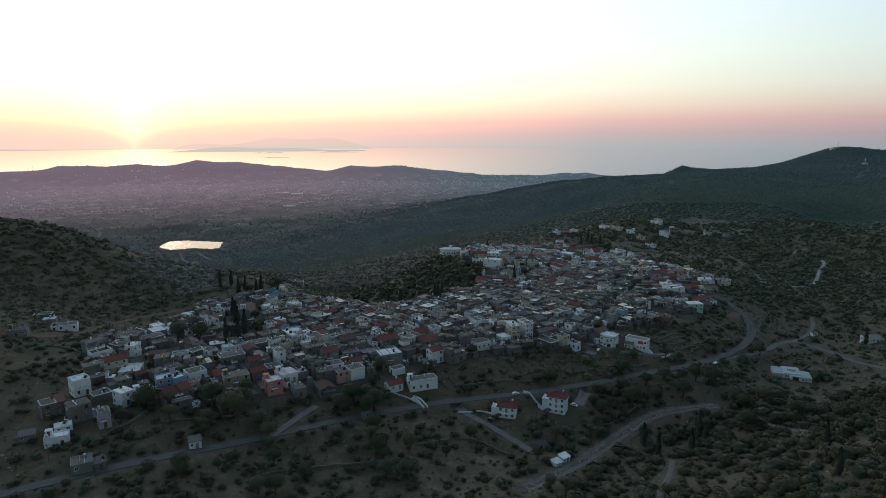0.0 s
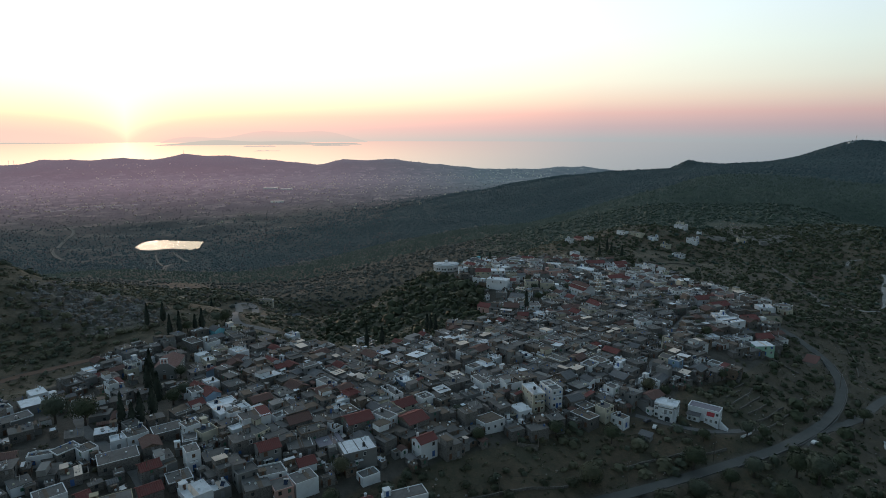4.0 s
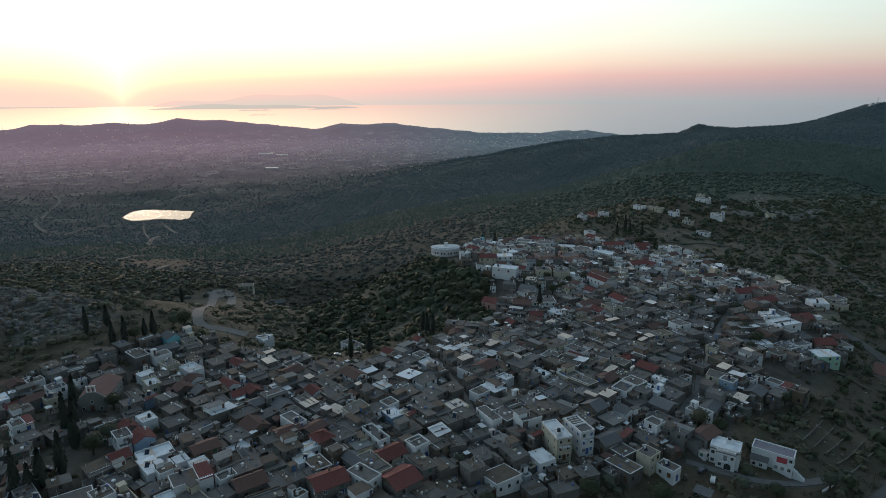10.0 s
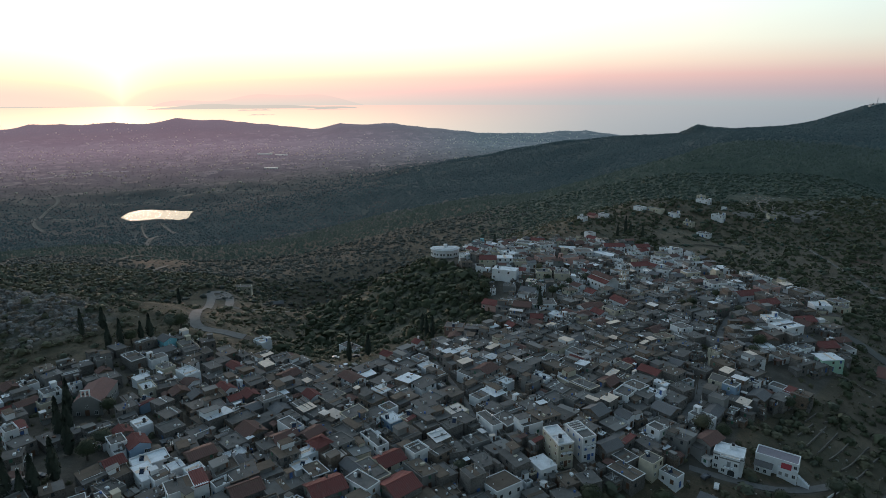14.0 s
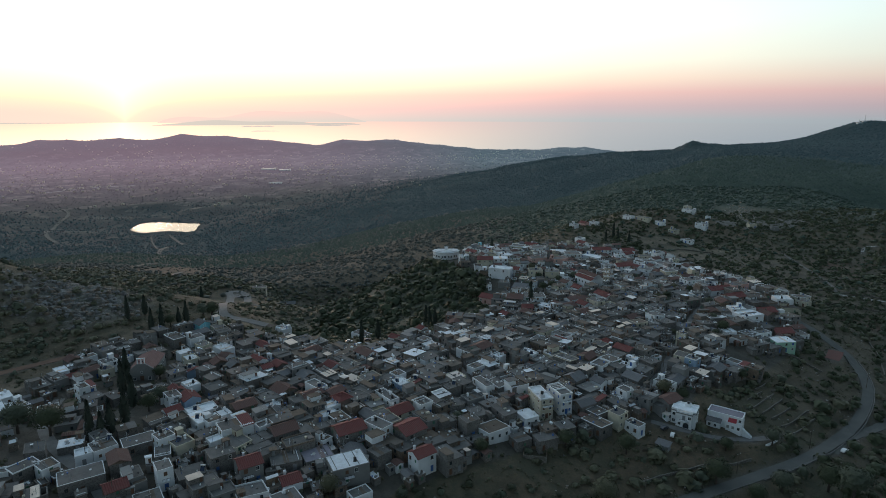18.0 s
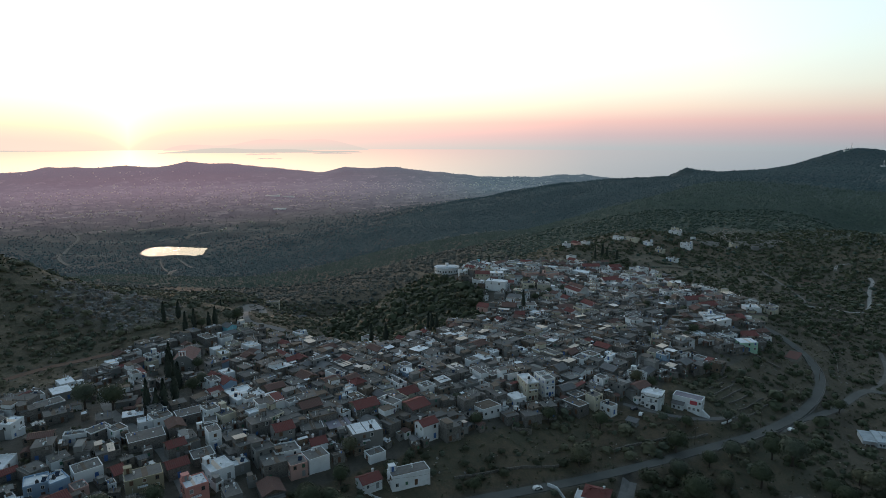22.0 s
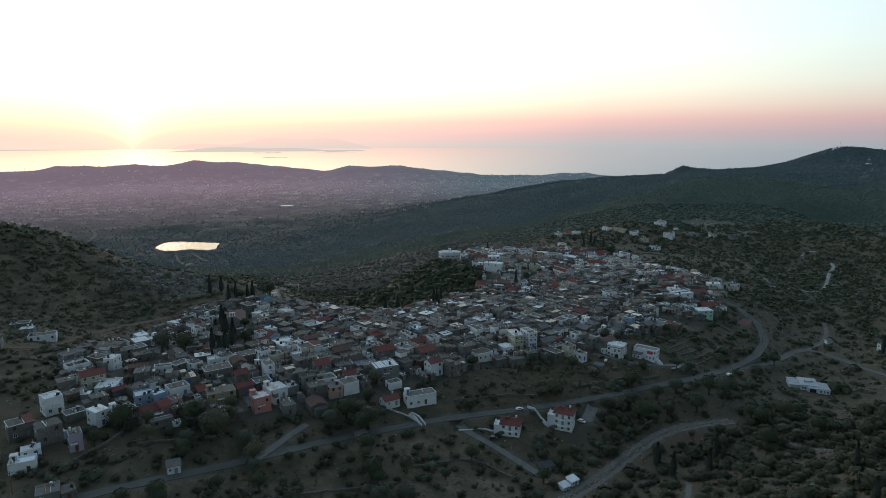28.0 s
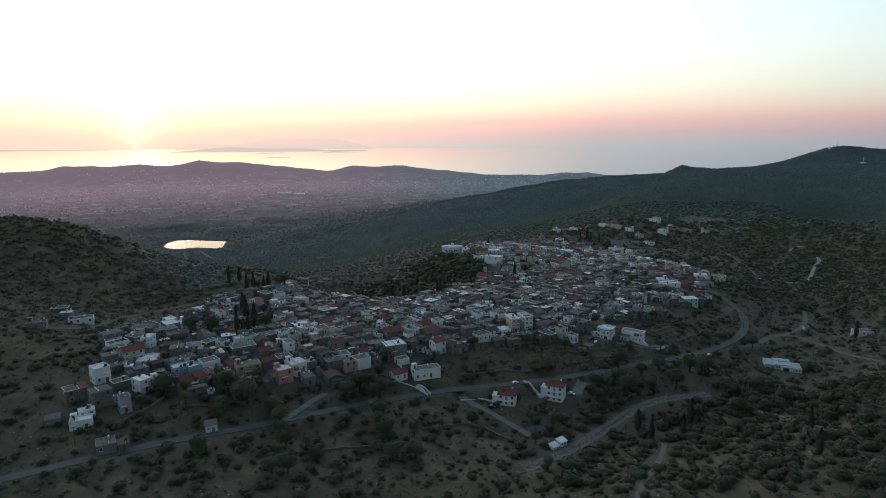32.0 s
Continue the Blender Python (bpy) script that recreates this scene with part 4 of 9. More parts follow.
def house(x, y, long, wide, high, rot, walls="white", roof="flat"):
    """A village house: walls, roof, parapet, door, windows, chimney. rot: the bearing of its long side."""
    rng = random.Random(int(x * 131 + y * 17))
    z = height_at(x, y)
    c, s = math.cos(radians(rot)), math.sin(radians(rot))
    corners = [(x + c * u * long / 2 - s * v * wide / 2, y + s * u * long / 2 + c * v * wide / 2) for u, v in ((-1, -1), (1, -1), (1, 1), (-1, 1))]
    low = min(height_at(*p) for p in corners) - 0.4 - z
    FOOTPRINTS.append((x, y, (long + wide) / 4, rot))
    top = thing("house", pose(x, y, z, 0, 0, rot), f"{HOUSE_LABEL[walls]} with {ROOF_LABEL[roof]}", "house", "village houses")
    wall_mat = WALLS[walls]
    stone = walls == "stone"
    hx, hy = long / 2, wide / 2
    body = Shape()
    lean_x = hx
    if roof == "lean":
        lean_x = hx - max(1.5, long * 0.35)
    if roof in ("gable", "slate"):
        rise = min(1.5, wide * 0.24)
        ridge = high + rise
        body.box(-hx, -hy, low, hx, hy, high - 0.02)
        for sx in (-hx, hx):
            e = 0.25 if sx < 0 else -0.25
            body.add([(sx, -hy, high - 0.05), (sx, hy, high - 0.05), (sx, 0, ridge - 0.06), (sx + e, -hy, high - 0.05), (sx + e, hy, high - 0.05), (sx + e, 0, ridge - 0.06)], [(0, 1, 2), (5, 4, 3), (0, 3, 4, 1), (1, 4, 5, 2), (2, 5, 3, 0)])
    else:
        body.box(-hx, -hy, low, hx, hy, high, taper=0.04 if stone else 0.0)
        # a stepped plinth along the street side
        Shape().box(-hx - 0.06, -hy - 0.06, low, hx + 0.06, hy + 0.06, min(low + 0.9, 0.35)).link("plinth", wall_mat, top)
    body.link("wall", wall_mat, top)
    tiles = TILE_DULL if stone and rng.random() < 0.3 else TILE
    eave = 0.28
    if roof in ("gable", "slate"):
        mat = SLATE if roof == "slate" else tiles
        r = Shape()
        drop = rise * eave / hy
        tiled_slope(r, (-hx - eave, -hy - eave, high - drop), (hx + eave, -hy - eave, high - drop), (hx + eave, 0, ridge), (-hx - eave, 0, ridge))
        tiled_slope(r, (hx + eave, hy + eave, high - drop), (-hx - eave, hy + eave, high - drop), (-hx - eave, 0, ridge), (hx + eave, 0, ridge))
        r.link("roof", mat, top)
        Shape().rod((-hx - eave, 0, ridge), (hx + eave, 0, ridge), 0.13).link("ridge_tiles", mat, top)
    elif roof == "hip":
        rise = min(1.6, wide * 0.26)
        cut = min(hy, hx - 0.3)
        r = Shape()
        z0, z1 = high - 0.08, high + rise
        a, b, cc, d = (-hx - eave, -hy - eave, z0), (hx + eave, -hy - eave, z0), (hx + eave, hy + eave, z0), (-hx - eave, hy + eave, z0)
        e, f = (-hx + cut, 0, z1), (hx - cut, 0, z1)
        tiled_slope(r, a, b, f, e)
        tiled_slope(r, cc, d, e, f)
        tiled_slope(r, b, cc, f, f)
        tiled_slope(r, d, a, e, e)
        r.link("roof", tiles, top)
        Shape().rod(e, f, 0.13).rod(a, e, 0.11).rod(b, f, 0.11).rod(cc, f, 0.11).rod(d, e, 0.11).link("ridge_tiles", tiles, top)
    else:
        mat = {"white": WHITE_ROOF, "lilac": LILAC_ROOF}.get(roof, SCREED)
        slab = Shape().box(-hx + 0.15, -hy + 0.15, high - 0.05, lean_x - 0.15, hy - 0.15, high + 0.06)
        if rng.random() < 0.5:      # a patched strip or a raised bay on the flat roof
            u = rng.uniform(-0.5, 0.2) * hx
            slab.box(u, -hy + 0.3, high + 0.06, u + rng.uniform(0.8, 1.6), hy - 0.3, high + rng.uniform(0.10, 0.16))
        slab.link("roof", mat, top)
        ph = rng.choice([0.12, 0.18, 0.3, 0.55]) if not stone else rng.choice([0.07, 0.12, 0.2])
        t = 0.2
        par = Shape().ring(-hx - 0.03, -hy - 0.03, lean_x, hy + 0.03, high - 0.06, high + ph, t)
        par.link("parapet", wall_mat if rng.random() < 0.82 else WALLS["white"], top)
        if roof == "lean":
            r = Shape()
            tiled_slope(r, (lean_x, -hy - eave, high - 0.12), (hx + eave, -hy - eave, high - 0.12), (hx + eave, hy + eave, high + 0.55), (lean_x, hy + eave, high + 0.55))
            r.link("lean_to_roof", tiles, top)
            Shape().box(lean_x + 0.02, hy - 0.3, high - 0.1, hx, hy - 0.02, high + 0.42).link("lean_to_wall", wall_mat, top)
        big = long * wide
        if rng.random() < 0.30 and big > 26:      # stair head on the roof
            u = rng.choice([-1, 1]) * (hx - 1.2) if roof != "lean" else -(hx - 1.2)
            Shape().box(u - 0.95, hy - 2.0, high, u + 0.95, hy - 0.2, high + 1.75).box(u - 1.05, hy - 2.1, high + 1.75, u + 1.05, hy - 0.1, high + 1.88).link("stair_head", wall_mat, top)
            mesh_object("roof_door", rng.choice(DOOR_ME), top, pose(u, hy - 2.0, high + 0.02, 0, 0, 0) @ Matrix.Diagonal((0.8, 1, 0.85, 1)))
    if rng.random() < 0.55:
        u = rng.uniform(-0.7, 0.7) * hx
        zc = high + (0.15 if roof in ("flat", "white", "lilac", "lean") else 0.7)
        mesh_object("chimney", CHIMNEY_ME[1 if stone else 0], top, pose(min(u, lean_x - 0.5), hy * 0.55, zc, 0, 0, rng.uniform(-8, 8)) @ Matrix.Scale(rng.uniform(0.7, 1.1), 4))
    # doors and windows on the sides
    floors = 1 if high < 3.9 else 2 if high < 7 else 3
    storey = high / floors
    door_done = False
    for side, (length, off, ang) in enumerate(((long, hy, 0), (wide, hx, 90), (long, hy, 180), (wide, hx, -90))):
        n = max(1, int(length / (2.5 if not stone else 3.2)))
        for fl in range(floors):
            for i in range(n):
                u = (i + 0.5) / n * length - length / 2
                bearing = radians(rot + ang)
                faces = math.cos(bearing) > -0.2           # seen from the south
                if rng.random() > (0.66 if faces else 0.2):
                    continue
                m = pose(0, 0, 0, 0, 0, ang) @ pose(u, -off - 0.015, 0)
                if fl == 0 and not door_done and faces and i == n // 2:
                    mesh_object("door", rng.choice(DOOR_ME), top, m @ pose(0, 0, 0.05))
                    door_done = True
                    continue
                opening(top, m @ pose(0, -0.02, fl * storey + storey * 0.38) @ Matrix.Scale(rng.uniform(0.85, 1.1), 4), rng, stone)
    if not stone and floors >= 2 and rng.random() < 0.45:      # balcony on the south side
        u, zb = rng.uniform(-0.2, 0.2) * long, storey * (floors - 1)
        bw = min(2.6, long * 0.5)
        bal = Shape().box(u - bw / 2, -hy - 1.0, zb - 0.12, u + bw / 2, -hy - 0.02, zb)
        bal.link("balcony", WALLS["white"], top)
        rail = Shape().box(u - bw / 2, -hy - 1.0, zb + 0.72, u + bw / 2, -hy - 0.94, zb + 0.78).link("railing", DARK_STEEL, top)
        for k in range(7):
            mesh_object("baluster", BALUSTER_ME[0], rail, pose(u - bw / 2 + 0.03 + k * (bw - 0.06) / 6, -hy - 0.97, zb))
    ROOF_SPOTS.append((x, y, z + high + 0.06, rot, hx, hy, lean_x, roof, walls, rng.random()))
    return top


ROOF_SPOTS = []
house(-132.5, 233.6, 8.2, 6, 4.8, 39, "cream", "gable")
house(-125.1, 231.4, 7.3, 9, 2.5, 12, "white", "white")
house(-119.7, 227.8, 5.1, 3.2, 2.3, 52, "stone", "gable")
house(-155.8, 260.2, 9.1, 6, 4.1, 59, "grey", "flat")
house(-145.5, 246.0, 8.1, 5, 3.8, 50, "white", "flat")
house(-150.4, 272.3, 7.8, 6, 3.5, 69, "stone", "flat")
house(-137.2, 250.6, 3.7, 5, 3.6, 59, "grey", "flat")
house(-134.7, 252.2, 5.9, 4, 5.4, 87, "white", "white")
house(-144.6, 272.6, 8.1, 6, 3.8, 88, "stone", "flat")
house(-135.5, 272.2, 8.2, 6, 4.0, 49, "grey", "flat")
house(-140.0, 285.8, 6.7, 8, 3.1, 43, "grey", "white")
house(-135.5, 289.5, 6.3, 7, 2.7, 58, "white", "white")
house(-124.3, 288.4, 6.1, 5, 2.3, 27, "white", "flat")
house(-118.0, 298.8, 5.1, 5, 5.9, 49, "white", "lean")
house(-112.1, 248.1, 6.8, 3, 3.4, 20, "white", "flat")
house(-101.0, 251.1, 4.5, 5, 4.2, 54, "white", "flat")
house(-103.2, 265.4, 6.6, 5, 2.3, 25, "stone", "white")
house(-92.8, 262.7, 6.3, 6, 3.3, 43, "white", "flat")
house(-91.0, 248.8, 10.6, 7, 3.7, 33, "stone", "flat")
house(-91.7, 232.3, 3.1, 6, 2.3, 47, "stone", "gable")
house(-82.4, 228.8, 9.7, 6, 4.4, 31, "ochre", "flat")
house(-76.1, 235.6, 5.9, 5, 3.6, 38, "stone", "gable")
house(-80.3, 244.7, 5.3, 5, 3.9, 40, "stone", "gable")
house(-108.3, 223.0, 5.8, 6, 4.1, 32, "blue", "white")
house(-104.1, 224.8, 4.9, 6, 3.4, 50, "blue", "white")
house(-99.3, 230.9, 7.2, 6, 3.2, 42, "white", "flat")
house(-102.0, 213.1, 5.2, 6, 3.1, 50, "brick", "gable")
house(-98.5, 216.4, 4.1, 6, 3.2, 53, "brick", "gable")
house(-95.7, 209.2, 7.1, 3.5, 2.3, 35, "stone", "flat")
house(-97.3, 223.5, 3.6, 4.5, 2.5, 48, "pink", "flat")
house(-116.2, 208.0, 4.7, 6, 5.0, 57, "white", "white")
house(-111.2, 213.5, 7.0, 6, 3.0, 43, "white", "white")
house(-67.0, 225.7, 6.1, 6, 5.4, 36, "salmon", "white")
house(-64.5, 236.7, 6.9, 7, 3.8, 42, "white", "white")
house(-59.5, 240.4, 4.8, 5, 2.3, 38, "grey", "white")
house(-71.4, 242.9, 6.4, 6, 2.7, 34, "stone", "flat")
house(-57.2, 226.4, 4.5, 6, 3.4, 32, "grey", "flat")
house(-49.4, 240.3, 6.9, 7, 4.8, 29, "stone", "flat")
house(-50.2, 255.2, 6.2, 6, 5.4, 33, "grey", "gable")
house(-71.1, 251.4, 3.9, 5, 6.0, 35, "white", "flat")
house(-59.4, 272.8, 9.2, 6, 5.0, 35, "white", "lean")
house(-77.4, 266.1, 4.6, 5, 5.2, 48, "white", "flat")
house(-84.5, 266.1, 8.9, 6, 3.4, 35, "stone", "flat")
house(-74.7, 287.0, 8.9, 6, 2.3, 38, "white", "white")
house(-42.6, 240.5, 5.2, 6, 4.2, 31, "pink", "flat")
house(-37.6, 244.4, 6.7, 6, 3.7, 36, "white", "flat")
house(-38.6, 252.4, 5.2, 5, 2.4, 30, "white", "gable")
house(-24.4, 258.8, 10.2, 8, 4.9, 25, "grey", "white")
house(-20.1, 250.7, 5.7, 4, 2.3, 35, "white", "flat")
house(-41.8, 260.7, 8.2, 7, 2.6, 22, "stone", "flat")
house(-33.8, 264.2, 8.2, 7, 2.3, 27, "stone", "lilac")
house(-17.5, 276.0, 4.6, 8, 5.2, 50, "white", "flat")
house(-11.9, 286.9, 7.4, 6, 4.0, 39, "cream", "gable")
house(-8.4, 275.9, 7.9, 8, 4.9, 40, "stone", "gable")
house(-4.0, 263.7, 6.3, 5, 5.6, 38, "white", "gable")
house(-9.0, 241.6, 12.1, 5, 4.1, 23, "white", "flat")
house(-20.6, 237.9, 6.3, 5, 2.7, 34, "white", "gable")
house(10.1, 281.1, 4.9, 5, 5.4, 32, "stone", "flat")
house(-59.0, 259.1, 6.7, 6, 4.6, 35, "stone", "flat")
house(-65.1, 253.8, 7.2, 6, 2.6, 34, "stone", "flat")
house(-45.5, 273.5, 7.5, 6, 3.4, 36, "stone", "gable")
house(-37.0, 274.8, 8.5, 6, 3.8, 40, "stone", "flat")
house(-26.2, 274.1, 8.7, 7, 4.5, 33, "stone", "gable")
house(-110.3, 171.0, 5.8, 6, 2.9, 31, "grey", "flat")
house(-105.8, 172.7, 3.6, 5, 2.4, 37, "stone", "flat")
house(-124.5, 182.1, 6.8, 4.5, 2.9, 25, "white", "white")
house(-126.2, 188.3, 5.2, 4, 2.3, 33, "white", "white")
house(-125.6, 196.3, 6.8, 6, 5.4, 46, "stone", "flat")
house(-134.5, 212.5, 5.7, 6, 5.8, 48, "white", "white")
house(-135.9, 198.1, 7.1, 6, 4.7, 44, "stone", "lean")
house(-115.1, 192.8, 3.7, 5, 5.6, 38, "lilac", "flat")
house(-123.0, 197.5, 3.0, 3.5, 2.3, 54, "blue", "white")
house(-125.7, 210.2, 6.3, 5, 2.4, 46, "stone", "flat")
house(60.5, 548.0, 11.0, 6, 2.8, -8, "white", "gable")
house(56.5, 524.4, 8.9, 7, 5.1, -22, "cream", "flat")
house(70.2, 525.7, 9.9, 7, 5.5, 19, "white", "flat")
house(84.6, 524.8, 10.7, 7, 4.1, -12, "white", "white")
house(92.2, 514.3, 10.6, 9, 4.6, -1, "white", "flat")
house(106.2, 513.3, 14.0, 7, 4.1, -53, "white", "white")
house(43.4, 503.7, 10.8, 7, 4.4, 12, "white", "flat")
house(40.0, 486.1, 9.2, 7, 5.0, 3, "white", "white")
house(30.1, 483.1, 9.7, 7, 5.5, -5, "cream", "gable")
house(38.4, 465.4, 13.4, 7, 5.9, -22, "white", "white")
house(47.8, 470.5, 5.0, 5, 3.9, -15, "white", "gable")
house(65.0, 493.6, 10.5, 7, 4.1, 18, "pink", "flat")
house(79.6, 496.2, 10.2, 7, 4.8, 20, "pink", "flat")
house(59.4, 465.7, 8.1, 7, 5.0, 1, "cream", "flat")
house(69.5, 465.3, 8.5, 7, 4.5, -9, "cream", "flat")
house(48.3, 444.8, 8.0, 8, 3.1, -24, "white", "slate")
house(39.1, 450.3, 6.5, 6, 3.1, -11, "grey", "flat")
house(28.2, 430.2, 8.2, 7, 3.4, -33, "pink", "gable")
house(35.0, 428.4, 6.5, 6, 3.5, -19, "cream", "flat")
house(41.1, 415.2, 8.1, 7, 5.6, -14, "stone", "gable")
house(51.7, 421.1, 11.6, 9, 4.7, 1, "white", "flat")
house(45.5, 401.4, 5.5, 5, 4.0, -8, "pink", "gable")
house(8.8, 400.1, 8.2, 6, 5.0, -12, "brick", "flat")
house(117.7, 535.3, 13.6, 7, 4.1, 2, "white", "gable")
house(136.2, 534.4, 9.3, 6, 4.8, 10, "white", "gable")
house(145.9, 521.1, 10.5, 6, 4.1, -7, "cream", "flat")
house(153.3, 520.3, 7.9, 5, 6.8, 29, "white", "flat")
house(119.1, 487.3, 10.9, 7, 4.4, 12, "white", "gable")
house(141.3, 503.3, 8.4, 6, 4.5, 16, "white", "flat")
house(130.1, 475.9, 7.2, 6, 4.3, -42, "white", "flat")
house(150.5, 498.4, 12.0, 7, 4.0, 5, "white", "flat")
house(153.9, 484.2, 5.4, 6, 3.2, 4, "grey", "flat")
house(140.3, 465.0, 8.3, 6, 6.1, 15, "cream", "flat")
house(146.7, 446.3, 11.4, 7, 4.6, 17, "white", "flat")
house(154.8, 443.4, 6.7, 6, 2.8, 5, "white", "flat")
house(141.4, 423.0, 7.3, 6, 3.6, 8, "grey", "flat")
house(154.8, 430.7, 13.5, 7, 3.6, 15, "white", "gable")
house(172.7, 445.8, 11.9, 7, 3.2, 24, "pink", "flat")
house(156.9, 416.5, 10.7, 7, 4.3, 20, "brick", "gable")
house(183.8, 418.2, 7.9, 7, 5.4, -6, "white", "white")
house(205.9, 438.0, 8.9, 6, 2.6, 14, "cream", "flat")
house(148.0, 395.3, 7.0, 6, 4.4, 0, "white", "white")
house(150.2, 387.6, 11.7, 8, 5.0, 20, "white", "white")
house(166.7, 403.1, 9.6, 7, 2.9, 9, "brick", "gable")
house(162.7, 379.8, 9.0, 7, 2.6, 6, "brick", "gable")
house(149.8, 374.1, 7.0, 6, 2.6, 20, "white", "flat")
house(154.8, 365.3, 9.1, 7, 4.6, 4, "mint", "white")
house(133.2, 371.9, 5.6, 6, 2.6, 9, "white", "white")
house(-96.3, 259.2, 4.2, 4.2, 2.8, 32, "white", "white")
house(-75.5, 260.9, 4.2, 5.6, 3.2, 24, "stone", "flat")
house(-128.2, 263.5, 6.6, 5.6, 3.1, 38, "stone", "flat")
house(-16.2, 264.7, 5.0, 5.3, 3.8, 44, "stone", "flat")
house(-73.1, 265.9, 8.3, 5.3, 3.5, -42, "cream", "flat")
house(-63.2, 266.8, 3.6, 4.0, 3.2, -49, "white", "white")
house(-51.2, 268.8, 5.3, 6.2, 3.5, -44, "stone", "flat")
house(-67.1, 270.3, 4.2, 5.3, 3.2, -43, "stone", "flat")
house(-158.6, 272.7, 3.6, 5.3, 3.1, -42, "stone", "gable")
house(-51.7, 275.3, 3.6, 4.4, 3.4, -48, "white", "flat")
house(11.5, 275.3, 4.0, 4.4, 2.8, -58, "stone", "flat")
house(-32.2, 277.5, 4.5, 6.2, 3.5, -48, "stone", "flat")
house(-67.9, 278.1, 3.9, 4.4, 3.4, -44, "white", "flat")
house(25.8, 278.7, 5.0, 5.3, 2.8, -63, "stone", "flat")
house(-145.8, 279.6, 5.9, 4.4, 3.2, 51, "white", "flat")
house(-72.8, 280.3, 8.5, 4.4, 3.1, -46, "white", "white")
house(-151.2, 281.2, 3.6, 4.4, 3.1, -37, "brick", "lean")
house(-15.7, 281.6, 10.2, 4.9, 4.6, -51, "cream", "flat")
house(-61.0, 281.7, 3.7, 4.4, 3.4, -46, "white", "white")
house(-66.4, 282.5, 3.8, 4.4, 3.4, -47, "white", "white")
house(-82.6, 283.8, 4.9, 4.9, 3.5, 47, "white", "gable")
house(-20.4, 283.8, 7.6, 4.4, 3.5, -48, "grey", "slate")
house(-34.6, 285.1, 5.1, 5.3, 3.1, -50, "white", "white")
house(-49.8, 285.5, 4.5, 5.3, 3.2, -48, "stone", "slate")
house(-34.3, 289.5, 4.2, 5.3, 3.1, -49, "white", "white")
house(29.4, 289.6, 6.2, 5.3, 3.1, -63, "white", "white")
house(64.9, 289.8, 3.8, 5.3, 3.5, 39, "white", "flat")
house(-53.6, 290.3, 3.9, 5.3, 2.9, -45, "white", "white")
house(-4.6, 290.5, 5.0, 4.9, 4.3, 40, "white", "flat")
house(59.9, 292.3, 5.0, 4.4, 4.8, 39, "cream", "flat")
house(-31.2, 293.1, 4.9, 5.3, 4.4, 44, "brick", "hip")
house(-81.1, 293.5, 6.3, 5.3, 3.8, -49, "blue", "gable")
house(-45.5, 294.0, 5.1, 5.3, 3.4, 41, "stone", "flat")
house(53.5, 294.6, 5.1, 5.3, 2.9, -56, "stone", "flat")
house(-16.5, 295.5, 9.5, 3.5, 4.4, -52, "white", "flat")
house(-145.6, 297.8, 6.6, 5.3, 2.8, -44, "white", "white")
house(12.1, 298.8, 6.4, 4.9, 3.1, 30, "grey", "flat")
house(-87.9, 299.2, 4.8, 4.4, 3.5, -45, "stone", "gable")
house(28.6, 299.8, 3.6, 4.0, 3.1, -61, "stone", "lean")
house(23.7, 300.4, 4.0, 4.4, 3.1, -62, "stone", "lean")
house(-52.3, 301.2, 7.1, 6.2, 3.5, -44, "stone", "gable")
house(55.0, 302.8, 5.4, 4.9, 3.2, -51, "stone", "lean")
house(-41.4, 303.1, 7.9, 4.0, 4.4, -44, "white", "flat")
house(-76.4, 303.6, 6.7, 6.2, 3.2, -43, "stone", "flat")
house(-120.7, 303.6, 4.4, 4.4, 3.5, 45, "white", "lean")
house(5.0, 304.4, 4.6, 5.7, 3.8, -54, "stone", "flat")
house(-85.1, 304.7, 5.7, 4.4, 3.5, -44, "white", "white")
house(-21.0, 305.5, 6.4, 5.3, 3.5, -44, "stone", "flat")
house(66.3, 306.2, 4.6, 4.0, 4.8, -55, "white", "flat")
house(16.4, 307.0, 8.8, 3.5, 4.4, -60, "white", "flat")
house(-12.6, 308.8, 5.5, 4.4, 3.1, -53, "blue", "white")
house(-7.4, 308.9, 3.6, 4.4, 3.5, -48, "cream", "lean")
house(-35.9, 312.5, 5.1, 5.3, 3.2, -42, "grey", "flat")
house(59.4, 314.4, 4.9, 4.4, 3.4, -56, "white", "slate")
house(83.6, 314.9, 7.0, 4.4, 3.5, -51, "white", "flat")
house(50.4, 315.2, 5.6, 6.2, 3.6, 38, "stone", "slate")
house(-14.2, 315.4, 4.5, 4.4, 3.5, 42, "white", "flat")
house(-134.1, 318.3, 4.9, 4.4, 2.4, 52, "stone", "gable")
house(-30.9, 318.9, 5.1, 5.3, 3.2, -41, "stone", "flat")
house(-91.4, 319.6, 4.2, 4.4, 3.4, -43, "blue", "lean")
house(-122.5, 320.0, 3.7, 4.4, 3.6, -37, "cream", "flat")
house(-64.1, 322.0, 3.9, 4.0, 3.5, 43, "white", "gable")
house(-140.8, 322.4, 6.4, 4.0, 2.4, -44, "white", "white")
house(24.6, 324.0, 3.9, 4.0, 2.9, 32, "stone", "flat")
house(-76.3, 324.2, 4.5, 5.3, 3.2, -50, "stone", "slate")
house(15.0, 324.7, 5.9, 4.4, 3.2, 42, "white", "flat")
house(93.2, 325.0, 5.0, 4.4, 5.2, -46, "grey", "flat")
house(-39.8, 325.4, 5.6, 4.4, 3.5, -48, "white", "gable")
house(-60.0, 325.6, 5.3, 4.4, 3.2, -48, "stone", "gable")
house(-83.3, 326.7, 4.8, 5.3, 3.2, -50, "stone", "gable")
house(-125.5, 327.0, 5.5, 5.3, 4.4, -42, "white", "flat")
